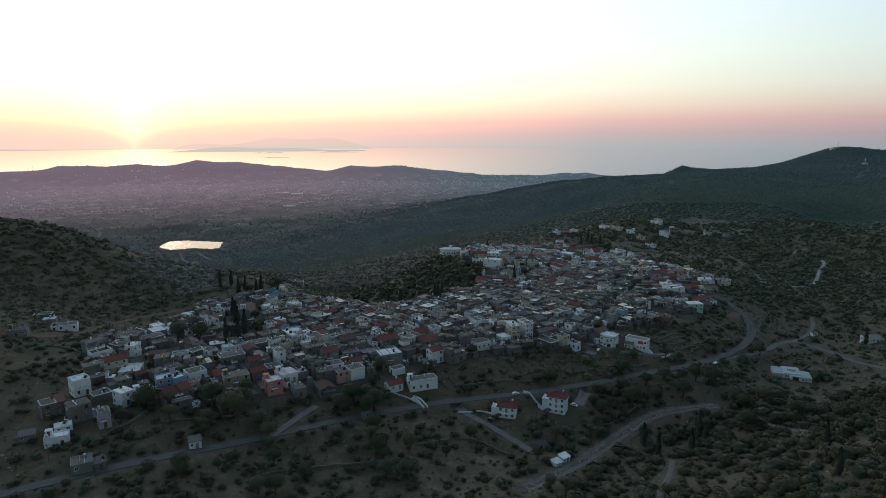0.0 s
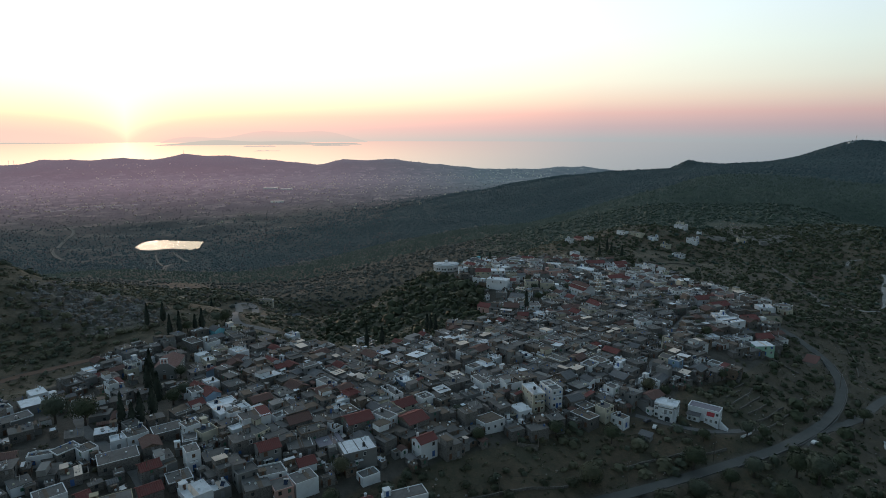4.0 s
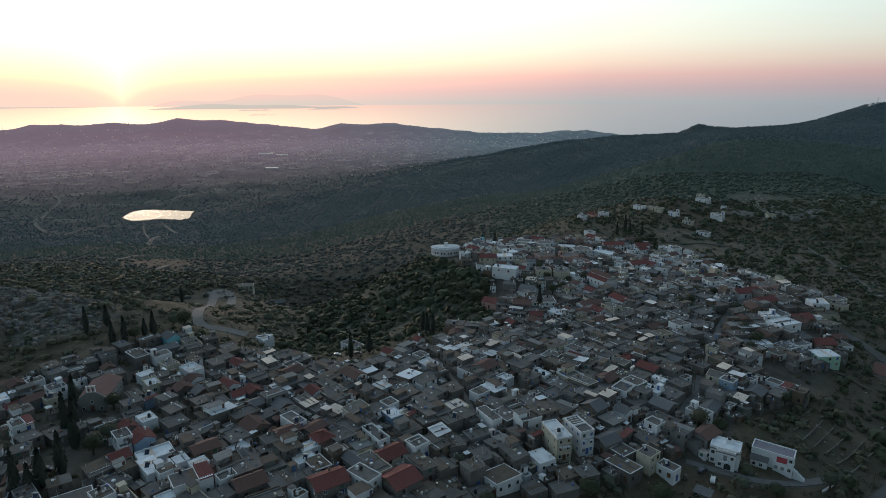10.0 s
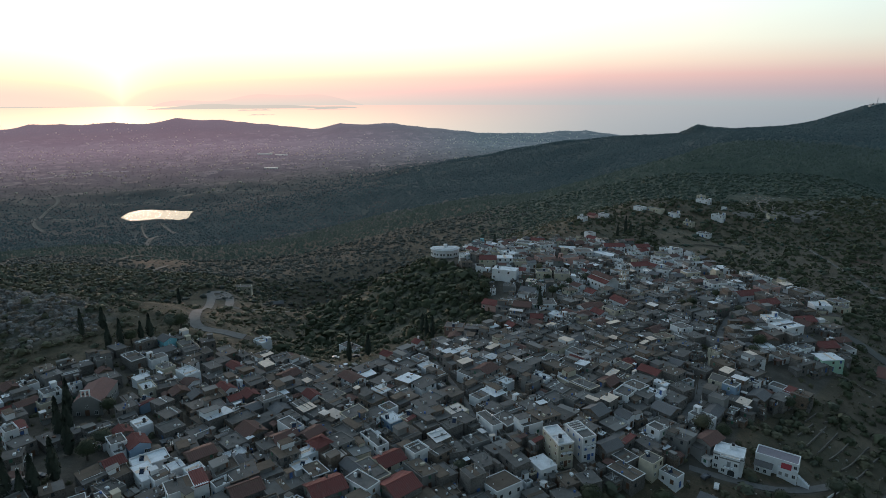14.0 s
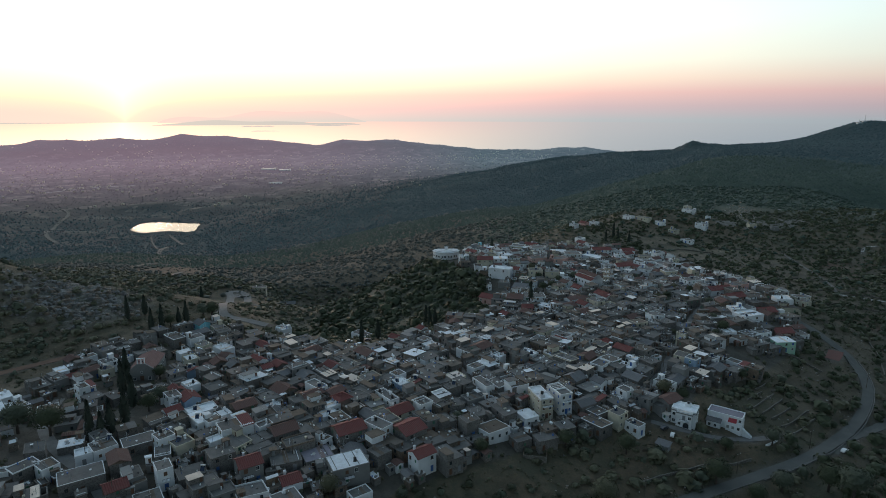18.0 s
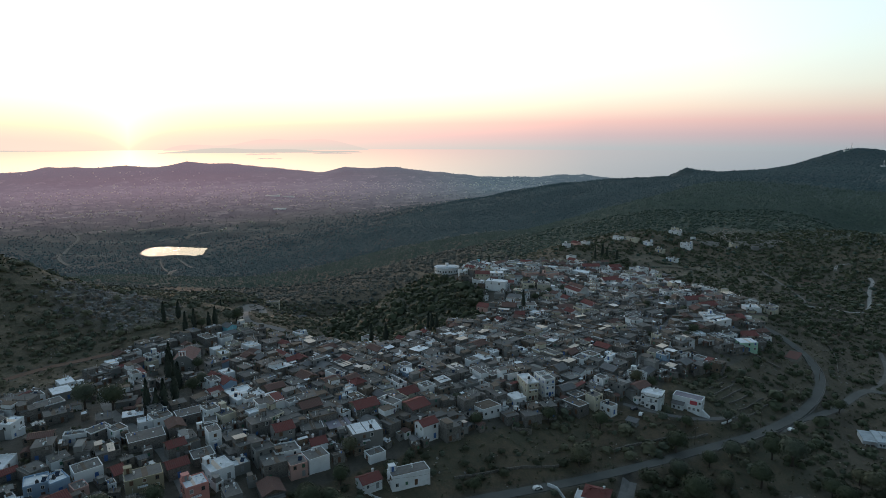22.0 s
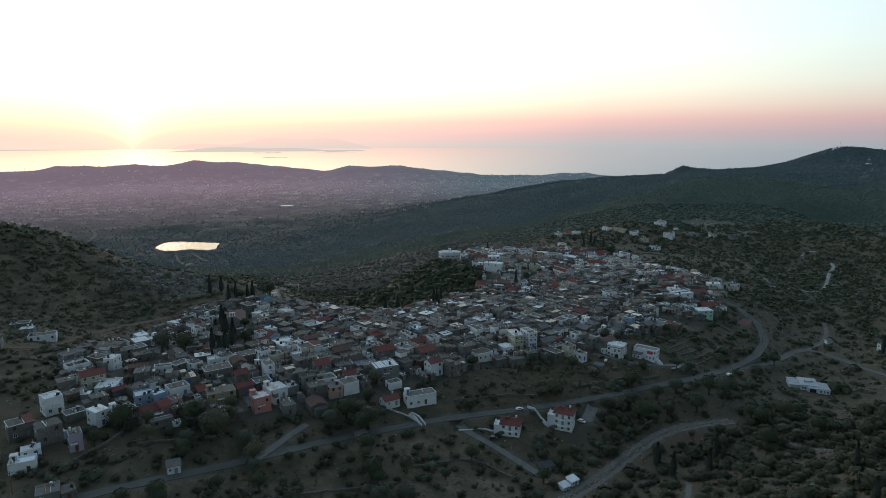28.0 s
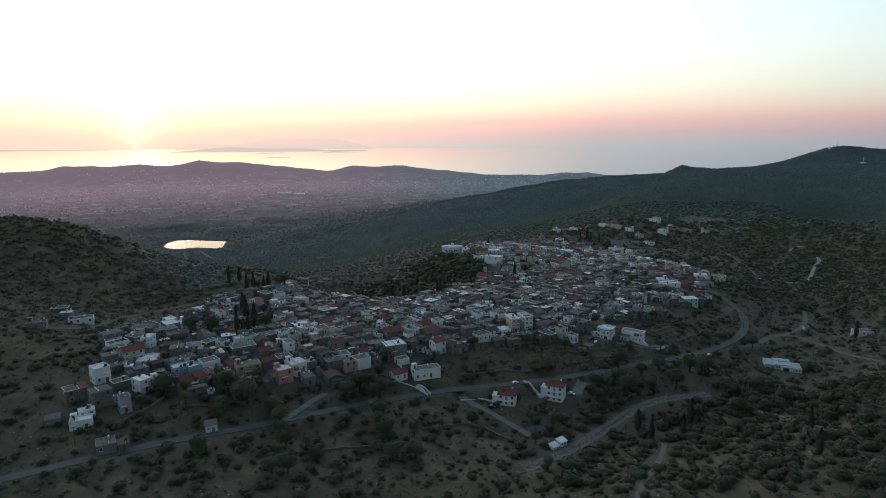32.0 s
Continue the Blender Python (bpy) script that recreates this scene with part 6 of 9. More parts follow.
def church(x, y, rot):
    """Three-aisled church: white walls, tiled aisle roofs, raised nave with its own roof."""
    z = height_at(x, y)
    top = thing("church", pose(x, y, z, 0, 0, rot), "white village church with red tiled roofs and a raised nave", "church")
    L, W, h, n = 14.2, 10.0, 4.6, 2.5
    Shape().box(-L / 2, -W / 2, -3, L / 2, W / 2, h).link("aisle_wall", WALLS["white"], top)
    Shape().box(-L / 2, -n, h - 0.1, L / 2, n, h + 1.9).link("clerestory_wall", WALLS["white"], top)
    for s in (-1, 1):
        r = Shape()
        p = [(-L / 2 - 0.3, -W / 2 - 0.3, h - 0.05), (L / 2 + 0.3, -W / 2 - 0.3, h - 0.05), (L / 2 + 0.3, -n + 0.02, h + 1.25), (-L / 2 - 0.3, -n + 0.02, h + 1.25)]
        if s > 0:
            p = [(-a, -b, c) for a, b, c in p]
        tiled_slope(r, *p)
        r.link("aisle_roof", TILE, top)
        r = Shape()
        p = [(-L / 2 - 0.3, -n - 0.3, h + 1.85), (L / 2 + 0.3, -n - 0.3, h + 1.85), (L / 2 + 0.3, 0, h + 3.1), (-L / 2 - 0.3, 0, h + 3.1)]
        if s > 0:
            p = [(-a, -b, c) for a, b, c in p]
        tiled_slope(r, *p)
        r.link("nave_roof", TILE_DULL, top)
    for sx in (-1, 1):
        e = sx * L / 2
        t = -sx * 0.35
        g = Shape()
        prof = [(-W / 2, h - 0.1), (W / 2, h - 0.1), (n, h + 1.2), (n, h + 1.9), (0, h + 3.05), (-n, h + 1.9), (-n, h + 1.2)]
        k = len(prof)
        g.add([(e, a, b) for a, b in prof] + [(e + t, a, b) for a, b in prof], [tuple(range(k)), tuple(range(2 * k - 1, k - 1, -1))] + [(i, (i + 1) % k, k + (i + 1) % k, k + i) for i in range(k)])
        g.link("gable_wall", WALLS["white"], top)
    for i in range(5):
        for ang in (0, 180):
            put_window(top, -5.6 + i * 2.8, W / 2, 1.9, ang, 1.15)
    for ang, v in ((90, 0.0), (90, -2.8), (90, 2.8)):
        put_window(top, v, L / 2, 2.6, ang, 1.1)
    mesh_object("door", DOOR_ME[0], top, pose(0, 0, 0, 0, 0, 90) @ pose(0, -L / 2 - 0.02, 0) @ Matrix.Scale(1.3, 4))
    return top


def bell_tower(x, y, rot):
    """Slim bell tower of banded tiers with open arches and a small cap."""
    z = height_at(x, y)
    top = thing("bell_tower", pose(x, y, z, 0, 0, rot), "tall grey and white tiered bell tower beside the church", "bell tower")
    w, z0 = 1.45, -2.0
    for k in range(5):
        hgt = 4.2 if k == 0 else 2.35
        if k < 2:
            Shape().box(-w, -w, z0, w, w, z0 + hgt).link("tier", WALLS["grey"], top)
            for ang in (0, 90, 180, -90):
                put_window(top, 0, w, z0 + hgt - 1.5, ang, 0.9)
        else:
            t = Shape()
            q = w * 0.32
            for a in (-1, 1):
                for b in (-1, 1):
                    t.box(min(a * w, a * (w - q)), min(b * w, b * (w - q)), z0, max(a * w, a * (w - q)), max(b * w, b * (w - q)), z0 + hgt - 0.5)
            t.box(-w, -w, z0 + hgt - 0.5, w, w, z0 + hgt)
            t.link("tier", WALLS["cream"], top)
            Shape().tube(0, 0, z0 + 0.5, z0 + 1.1, 0.45, 0.2, 10).link("bell", DARK_STEEL, top)
        z0 += hgt
        Shape().box(-w - 0.2, -w - 0.2, z0, w + 0.2, w + 0.2, z0 + 0.22).link("cornice", WALLS["white"], top)
        z0 += 0.22
        w *= 0.93
    Shape().tube(0, 0, z0, z0 + 0.8, w * 0.95, w * 0.8, 12).tube(0, 0, z0 + 0.8, z0 + 1.5, w * 0.8, 0.12, 12).link("cap", WALLS["grey"], top)
    Shape().box(-0.04, -0.04, z0 + 1.4, 0.04, 0.04, z0 + 2.3).box(-0.28, -0.04, z0 + 1.85, 0.28, 0.04, z0 + 1.93).link("cross", DARK_STEEL, top)


def west_church(x, y, rot):
    """Long church with a pale worn tile roof, blue-grey front and a double bell gable."""
    z = height_at(x, y)
    top = thing("church", pose(x, y, z, 0, 0, rot), "old church with worn pinkish tile roof and bell gable", "church")
    L, W, h, rise = 15.0, 8.6, 4.8, 1.7
    Shape().box(-W / 2, -L / 2, -2, W / 2, L / 2, h).link("nave_wall", WALLS["grey"], top)
    for s in (-1, 1):
        r = Shape()
        p = [(s * (W / 2 + 0.25), s * (L / 2 + 0.1), h - 0.1), (s * (W / 2 + 0.25), -s * (L / 2 - 0.3), h - 0.1), (0, -s * (L / 2 - 0.3), h + rise), (0, s * (L / 2 + 0.1), h + rise)]
        tiled_slope(r, *[p[1], p[0], p[3], p[2]])
        r.link("roof", clay_pale, top)
    f = Shape()
    prof = [(-W / 2 - 0.1, -2), (W / 2 + 0.1, -2), (W / 2 + 0.1, h), (1.5, h + rise + 0.5), (-1.5, h + rise + 0.5), (-W / 2 - 0.1, h)]
    k = len(prof)
    f.add([(a, -L / 2 - 0.3, b) for a, b in prof] + [(a, -L / 2 + 0.25, b) for a, b in prof], [tuple(range(k)), tuple(range(2 * k - 1, k - 1, -1))] + [((i + 1) % k, i, k + i, k + (i + 1) % k) for i in range(k)])
    f.link("facade", WALLS["grey"], top)
    b = Shape()
    for u in (-1.3, -0.1, 1.1):
        b.box(u, -L / 2 - 0.25, h + rise + 0.4, u + 0.28, -L / 2 + 0.2, h + rise + 2.4)
    b.box(-1.4, -L / 2 - 0.28, h + rise + 2.4, 1.5, -L / 2 + 0.22, h + rise + 2.7)
    b.link("bell_gable", WALLS["white"], top)
    for u in (-0.55, 0.65):
        Shape().tube(u, -L / 2, h + rise + 1.2, h + rise + 1.8, 0.3, 0.14, 8).link("bell", DARK_STEEL, top)
    mesh_object("door", DOOR_ME[0], top, pose(0, -L / 2 - 0.34, 0) @ Matrix.Scale(1.35, 4))
    for u in (-2.6, 2.6):
        put_window(top, u, L / 2 + 0.32, 0.9, 0, 1.1)
    put_window(top, 0, L / 2 + 0.32, 3.4, 0, 0.8)
    for i in range(4):
        for ang in (90, -90):
            put_window(top, -4.5 + i * 3, W / 2, 1.8, ang)


clay_pale = clay_tile("faded_clay_tiles", (0.27, 0.15, 0.13))


def fan_hall(x, y, rot):
    """White hall with a broad many-sided front, terrace roof and a small roof house."""
    z = height_at(x, y)
    top = thing("village_hall", pose(x, y, z, 0, 0, rot), "broad white hall with a many-sided front and white roof", "hall")
    a = [(-9, 2), (-7.6, -2.2), (-4.2, -5.0), (0, -6.0), (4.2, -5.0), (7.6, -2.2), (9, 2), (7, 6), (-7, 6)]
    n = len(a)
    def prism(scale, z0, z1):
        s = Shape()
        p = [(u * scale, v * scale) for u, v in a]
        return s.add([(u, v, z0) for u, v in p] + [(u, v, z1) for u, v in p], [tuple(range(n - 1, -1, -1)), tuple(range(n, 2 * n))] + [(i, (i + 1) % n, n + (i + 1) % n, n + i) for i in range(n)])
    prism(1.0, -6, 4.5).link("wall", WALLS["white"], top)
    prism(1.06, 4.5, 4.8).link("roof_slab", WHITE_ROOF, top)
    prism(0.82, 4.8, 5.3).link("roof", WHITE_ROOF, top)
    Shape().box(-0.9, 0.2, 5.2, 1.1, 1.8, 7.2).box(-1.1, 0, 7.2, 1.3, 2.0, 7.4).link("roof_house", WALLS["white"], top)
    Shape().rod((1.6, 2.2, 5.2), (1.6, 2.2, 9.0), 0.05).link("aerial", DARK_STEEL, top)
    for i in range(n - 2):
        (ax, ay), (bx, by) = a[i], a[i + 1]
        ang = math.degrees(math.atan2(by - ay, bx - ax))
        for f in (0.3, 0.7):
            px, py = ax + (bx - ax) * f, ay + (by - ay) * f
            m = pose(px, py, 1.3, 0, 0, ang) @ pose(0, -0.03, 0) @ Matrix.Scale(1.25, 4)
            win = mesh_object("window", FRAME_ME[0], top, m)
            mesh_object("pane", PANE_ME, win)


def red_villa(x, y, rot, label, storeys=3):
    """White house on the slope: tiled hip roof, balconies, flat-roofed wing with outside stair."""
    z = height_at(x, y)
    top = thing("villa", pose(x, y, z, 0, 0, rot), label, "villa")
    w, d, h = 7.2, 6.4, 2.35 * storeys
    Shape().box(-w / 2, -d / 2, -2.5, w / 2, d / 2, h).link("wall", WALLS["white"], top)
    r = Shape()
    e = 0.5
    A, B_, C_, D_ = (-w / 2 - e, -d / 2 - e, h), (w / 2 + e, -d / 2 - e, h), (w / 2 + e, d / 2 + e, h), (-w / 2 - e, d / 2 + e, h)
    p, q = (-0.8, 0, h + 1.5), (0.8, 0, h + 1.5)
    tiled_slope(r, A, B_, q, p)
    tiled_slope(r, C_, D_, p, q)
    tiled_slope(r, B_, C_, q, q)
    tiled_slope(r, D_, A, p, p)
    r.link("roof", TILE, top)
    Shape().rod(p, q, 0.13).rod(A, p, 0.11).rod(B_, q, 0.11).rod(C_, q, 0.11).rod(D_, p, 0.11).link("ridge_tiles", TILE, top)
    Shape().box(-w / 2 - 2.6, -d / 2 + 0.8, -2.5, -w / 2, d / 2 - 0.4, h * 0.72).link("wing", WALLS["white"], top)
    Shape().box(-w / 2 - 2.7, -d / 2 + 0.7, h * 0.72, -w / 2, -d / 2 + 0.95, h * 0.72 + 0.5).box(-w / 2 - 2.7, -d / 2 + 0.95, h * 0.72, -w / 2 - 2.45, d / 2 - 0.4, h * 0.72 + 0.5).link("parapet", WALLS["white"], top)
    mesh_object("chimney", CHIMNEY_ME[0], top, pose(1.8, 1.5, h + 0.7))
    for fl in range(storeys):
        zf = fl * 2.35
        for u in (-2.4, 2.4) if fl else (-2.4, 0, 2.4):
            put_window(top, u, d / 2, zf + 0.8, 0, 1.05, None if fl else 2)
        for u in (-1.6, 1.6):
            put_window(top, u, w / 2, zf + 0.8, 90, 1.0)
        put_window(top, -0.8, w / 2 + 2.6, min(zf + 0.8, h * 0.72 - 1.4), -90, 0.95)
        if fl:
            Shape().box(-1.9, -d / 2 - 1.15, zf - 0.14, 1.9, -d / 2, zf).link("balcony", WALLS["white"], top)
            rail = Shape().box(-1.9, -d / 2 - 1.15, zf + 0.72, 1.9, -d / 2 - 1.09, zf + 0.78).link("railing", WHITE_PAINT, top)
            for k in range(9):
                mesh_object("baluster", BALUSTER_ME[1], rail, pose(-1.86 + k * 0.465, -d / 2 - 1.12, zf))
            mesh_object("door", DOOR_ME[2], top, pose(0, -d / 2 - 0.02, zf + 0.02))
    for k in range(9):
        Shape().box(-w / 2 - 2.5 + k * 0.36, -d / 2 - 0.6, -1.5, -w / 2 - 2.14 + k * 0.36, -d / 2 + 0.7, 0.25 * k + 0.1).link("stair_step", PAVING, top)
    return top


def flat_villa(x, y, rot):
    """Low white house in the olive ground: wings with pale blue-grey flat roofs and a raised middle."""
    z = height_at(x, y)
    top = thing("villa", pose(x, y, z, 0, 0, rot) @ Matrix.Scale(0.9, 4), "low white villa with pale flat roofs among olives", "villa")
    for name, b, h in (("main_wing", (-4.0, -2.6, 4.6, 8.6), 2.7), ("raised_room", (-1.2, 2.4, 2.4, 6.4), 3.5), ("west_wing", (-9.0, -0.6, -4.0, 8.2), 2.2), ("east_wing", (4.0, -5.4, 9.4, 4.6), 2.3), ("porch", (-0.6, -4.6, 4.0, -2.6), 2.1)):
        Shape().box(b[0], b[1], -1.5, b[2], b[3], h).link(name, WALLS["white"], top)
        Shape().box(b[0] - 0.25, b[1] - 0.25, h, b[2] + 0.25, b[3] + 0.25, h + 0.2).link("roof", PALE_ROOF, top)
    for u in (-2.8, -1.6):
        put_window(top, u, 2.6, 0.8, 0)
    for u in (5.2, 6.8, 8.3):
        put_window(top, u, 5.4, 0.7, 0, 0.9)
    Shape().box(0.2, -4.66, -0.2, 3.2, -4.58, 1.8).link("porch_opening", GLASS, top)
    for u in (-8.6, -6.6, -4.6):          # carport posts under the west roof
        Shape().box(u, -2.4, -1.5, u + 0.18, -2.2, 2.2).link("post", WALLS["white"], top)
    Shape().box(-9.4, -2.6, 2.2, -4.05, -0.9, 2.35).link("canopy", PALE_ROOF, top)
    Shape().rod((-1.6, 0.5, 3.0), (-1.6, 0.5, 5.4), 0.05).link("aerial", DARK_STEEL, top)


def shed(x, y, rot, long, wide, high, wall, roof, label):
    """Small shed: walls, overhanging sheet roof, double door."""
    z = height_at(x, y)
    top = thing("shed", pose(x, y, z, 0, 0, rot), label, "shed")
    Shape().box(-long / 2, -wide / 2, -1.2, long / 2, wide / 2, high).link("wall", wall, top)
    s = Shape()
    tiled_slope(s, (-long / 2 - 0.3, -wide / 2 - 0.3, high + 0.02), (long / 2 + 0.3, -wide / 2 - 0.3, high + 0.02), (long / 2 + 0.3, wide / 2 + 0.3, high + 0.6), (-long / 2 - 0.3, wide / 2 + 0.3, high + 0.6), 0.06, 0.35)
    s.link("roof", roof, top)
    mesh_object("door", DOOR_ME[2], top, pose(long * 0.15, -wide / 2 - 0.02, 0) @ Matrix.Scale(min(1.0, high / 2.0), 4))
    put_window(top, -long * 0.28, wide / 2, high * 0.45, 0, 0.7)


church(89.5, 454, 116)
bell_tower(97.0, 445.5, 20)
west_church(-109, 324, 10)
fan_hall(6, 515, 4)
red_villa(26, 232, -14, "white villa with red tiled roof beside the drive", 2)
red_villa(48, 240, -24, "three-storey white villa with red tiled roof and balconies", 3)
flat_villa(176.5, 293.5, -20)
shed(36.5, 214, 22, 5.6, 2.8, 1.5, WALLS["stone"], DARK_SHEET, "low stone shed with a dark sheet roof below the drive")
shed(44.0, 205, 35, 3.4, 2.6, 1.9, WALLS["white"], WHITE_ROOF, "small white shed by the stream bed")
shed(40.6, 201.6, 35, 3.0, 2.4, 1.3, WALLS["white"], WHITE_ROOF, "low white lean-to shed by the stream bed")
shed(-83, 188.5, 28, 3.8, 3.4, 2.6, WALLS["white"], SCREED, "white roadside hut with a flat roof")
shed(228, 360, 0, 3.0, 2.6, 2.2, WALLS["white"], SCREED, "small white hut by the side road")
shed(-29, 216, 25, 3.6, 2.8, 1.8, WALLS["stone"], SCREED, "low stone hut at the road edge")
shed(-134, 182, 30, 4.4, 3.4, 1.8, WALLS["grey"], SLATE, "grey shed with a pale sheet roof")
shed(72, 283, -40, 4.0, 2.6, 1.6, WALLS["grey"], SLATE, "low shed with a dark sheet roof below the lane")
house(254, 346, 10.5, 6.0, 3.0, 3, "white", "flat")
house(-185, 286, 11.0, 5.5, 2.8, 25, "white", "flat")
house(-194, 266, 8.0, 5.5, 2.8, 25, "grey", "flat")
house(-203, 298, 8.0, 5.0, 2.6, 20, "stone", "flat")
house(-196, 292, 6.0, 5.0, 2.6, 20, "grey", "white")
house(-140, 566, 13.0, 5.5, 3.6, 6, "cream", "flat")
house(-119, 572, 12.0, 6.0, 3.4, 18, "stone", "slate")
house(-80, 406, 5.5, 4.5, 2.4, 20, "grey", "white")
house(283, 647, 7.0, 5.0, 3.4, 8, "cream", "flat")
house(300, 640, 6.0, 4.0, 3.0, 0, "grey", "flat")


def stair_terrace(path, wide=1.9):
    """White-walled stair that winds down from the gate house to the road: a flight of steps with a wall on each side."""
    p = smooth_line(path, 0.55)
    z = heights(p[:, 0], p[:, 1])
    top = thing("garden_stair", pose(p[0, 0], p[0, 1], z[0]), "white-walled stair winding down to the main road", "stair")
    level = np.linspace(z[0] + 0.5, z[-1] + 0.3, len(p))
    for k in range(len(p) - 1):
        d = p[k + 1] - p[k]
        m = pose(p[k, 0] - p[0, 0], p[k, 1] - p[0, 1], level[k] - z[0], 0, 0, math.degrees(math.atan2(d[1], d[0])))
        run = float(np.hypot(*d)) + 0.12
        Shape().box(0, -wide / 2, -2.6, run, wide / 2, 0).link("step", PAVING, top, m=m)
        if k % 2 == 0:
            for s in (-1, 1):
                Shape().box(0, s * wide / 2 - 0.14, -2.6, run * 2, s * wide / 2 + 0.14, 0.5).link("side_wall", WALLS["white"], top, m=m)
    return top


stair_terrace([(-12.6, 233.4), (-10.4, 232.4), (-9.2, 230.8), (-8.2, 228.8), (-7.2, 227.2)], 1.6)


def parapet_ring(x0, y0, x1, y1, z, h, t=0.22):
    return Shape().box(x0, y0, z, x1, y0 + t, z + h).box(x0, y1 - t, z, x1, y1, z + h).box(x0, y0 + t, z, x0 + t, y1 - t, z + h).box(x1 - t, y0 + t, z, x1, y1 - t, z + h)


def cross_villa(x, y, rot):
    """Square white villa with projecting bays, grey cornice, arched porch and roof tank."""
    z = height_at(x, y)
    top = thing("villa", pose(x, y, z, 0, 0, rot) @ Matrix.Diagonal((1, 1, 0.85, 1)), "white two-storey villa with grey cornice and flat roof", "villa")
    h = 6.2
    Shape().box(-3.9, -2.6, -2, 3.9, 3.4, h).link("main_block", WALLS["white"], top)
    Shape().box(-2.0, -4.0, -2, 3.0, -2.6, h - 0.1).link("south_bay", WALLS["white"], top)
    for b in ((-4.1, -2.8, 4.1, 3.6), (-2.2, -4.2, 3.2, -2.8)):
        Shape().box(b[0], b[1], h - 0.55, b[2], b[3], h - 0.25).link("cornice", WALLS["grey"], top)
    Shape().box(-3.7, -2.4, h, 3.7, 3.2, h + 0.05).box(-1.8, -3.8, h, 2.8, -2.4, h + 0.05).link("roof", WHITE_ROOF, top)
    parapet_ring(-3.95, -2.65, 3.95, 3.45, h - 0.02, 0.55).link("parapet", WALLS["white"], top)
    parapet_ring(-2.05, -4.05, 3.05, -2.6, h - 0.02, 0.5).link("bay_parapet", WALLS["white"], top)
    Shape().box(-0.2, 1.0, h, 1.6, 2.6, h + 1.3).link("roof_box", WALLS["white"], top)
    Shape().tube(0.6, 1.8, h + 1.3, h + 2.1, 0.45, 0.45, 12).link("water_tank", TANK_BLACK, top)
    arch = [(0.9 * math.cos(t), 1.2 + 0.9 * math.sin(t)) for t in np.linspace(0, math.pi, 9)] + [(-0.9, 0), (0.9, 0)]
    k = len(arch)
    Shape().add([(a + 1.2, -4.06, b) for a, b in arch] + [(a + 1.2, -3.9, b) for a, b in arch], [tuple(range(k)), tuple(range(2 * k - 1, k - 1, -1))] + [((i + 1) % k, i, k + i, k + (i + 1) % k) for i in range(k)]).link("porch_opening", GLASS, top)
    for u in (-3.0,):
        for zz in (0.9, 3.7):
            put_window(top, u, 2.6, zz, 0, 1.1)
    put_window(top, -0.9, 4.0, 0.9, 0)
    put_window(top, 2.2, 4.0, 3.8, 0)
    mesh_object("door", DOOR_ME[2], top, pose(0.4, -4.02, 3.1))
    Shape().box(-0.8, -4.9, 2.95, 1.9, -4.0, 3.07).link("balcony", WALLS["white"], top)
    rail = Shape().box(-0.8, -4.9, 3.75, 1.9, -4.85, 3.8).link("railing", DARK_STEEL, top)
    for i in range(8):
        mesh_object("baluster", BALUSTER_ME[0], rail, pose(-0.76 + i * 0.375, -4.875, 3.07))
    for u in (-1.8, 0.4, 2.4):
        for zz in (0.9, 3.7):
            put_window(top, u, 3.9, zz, 90)
            put_window(top, -u, 3.9, zz, -90)


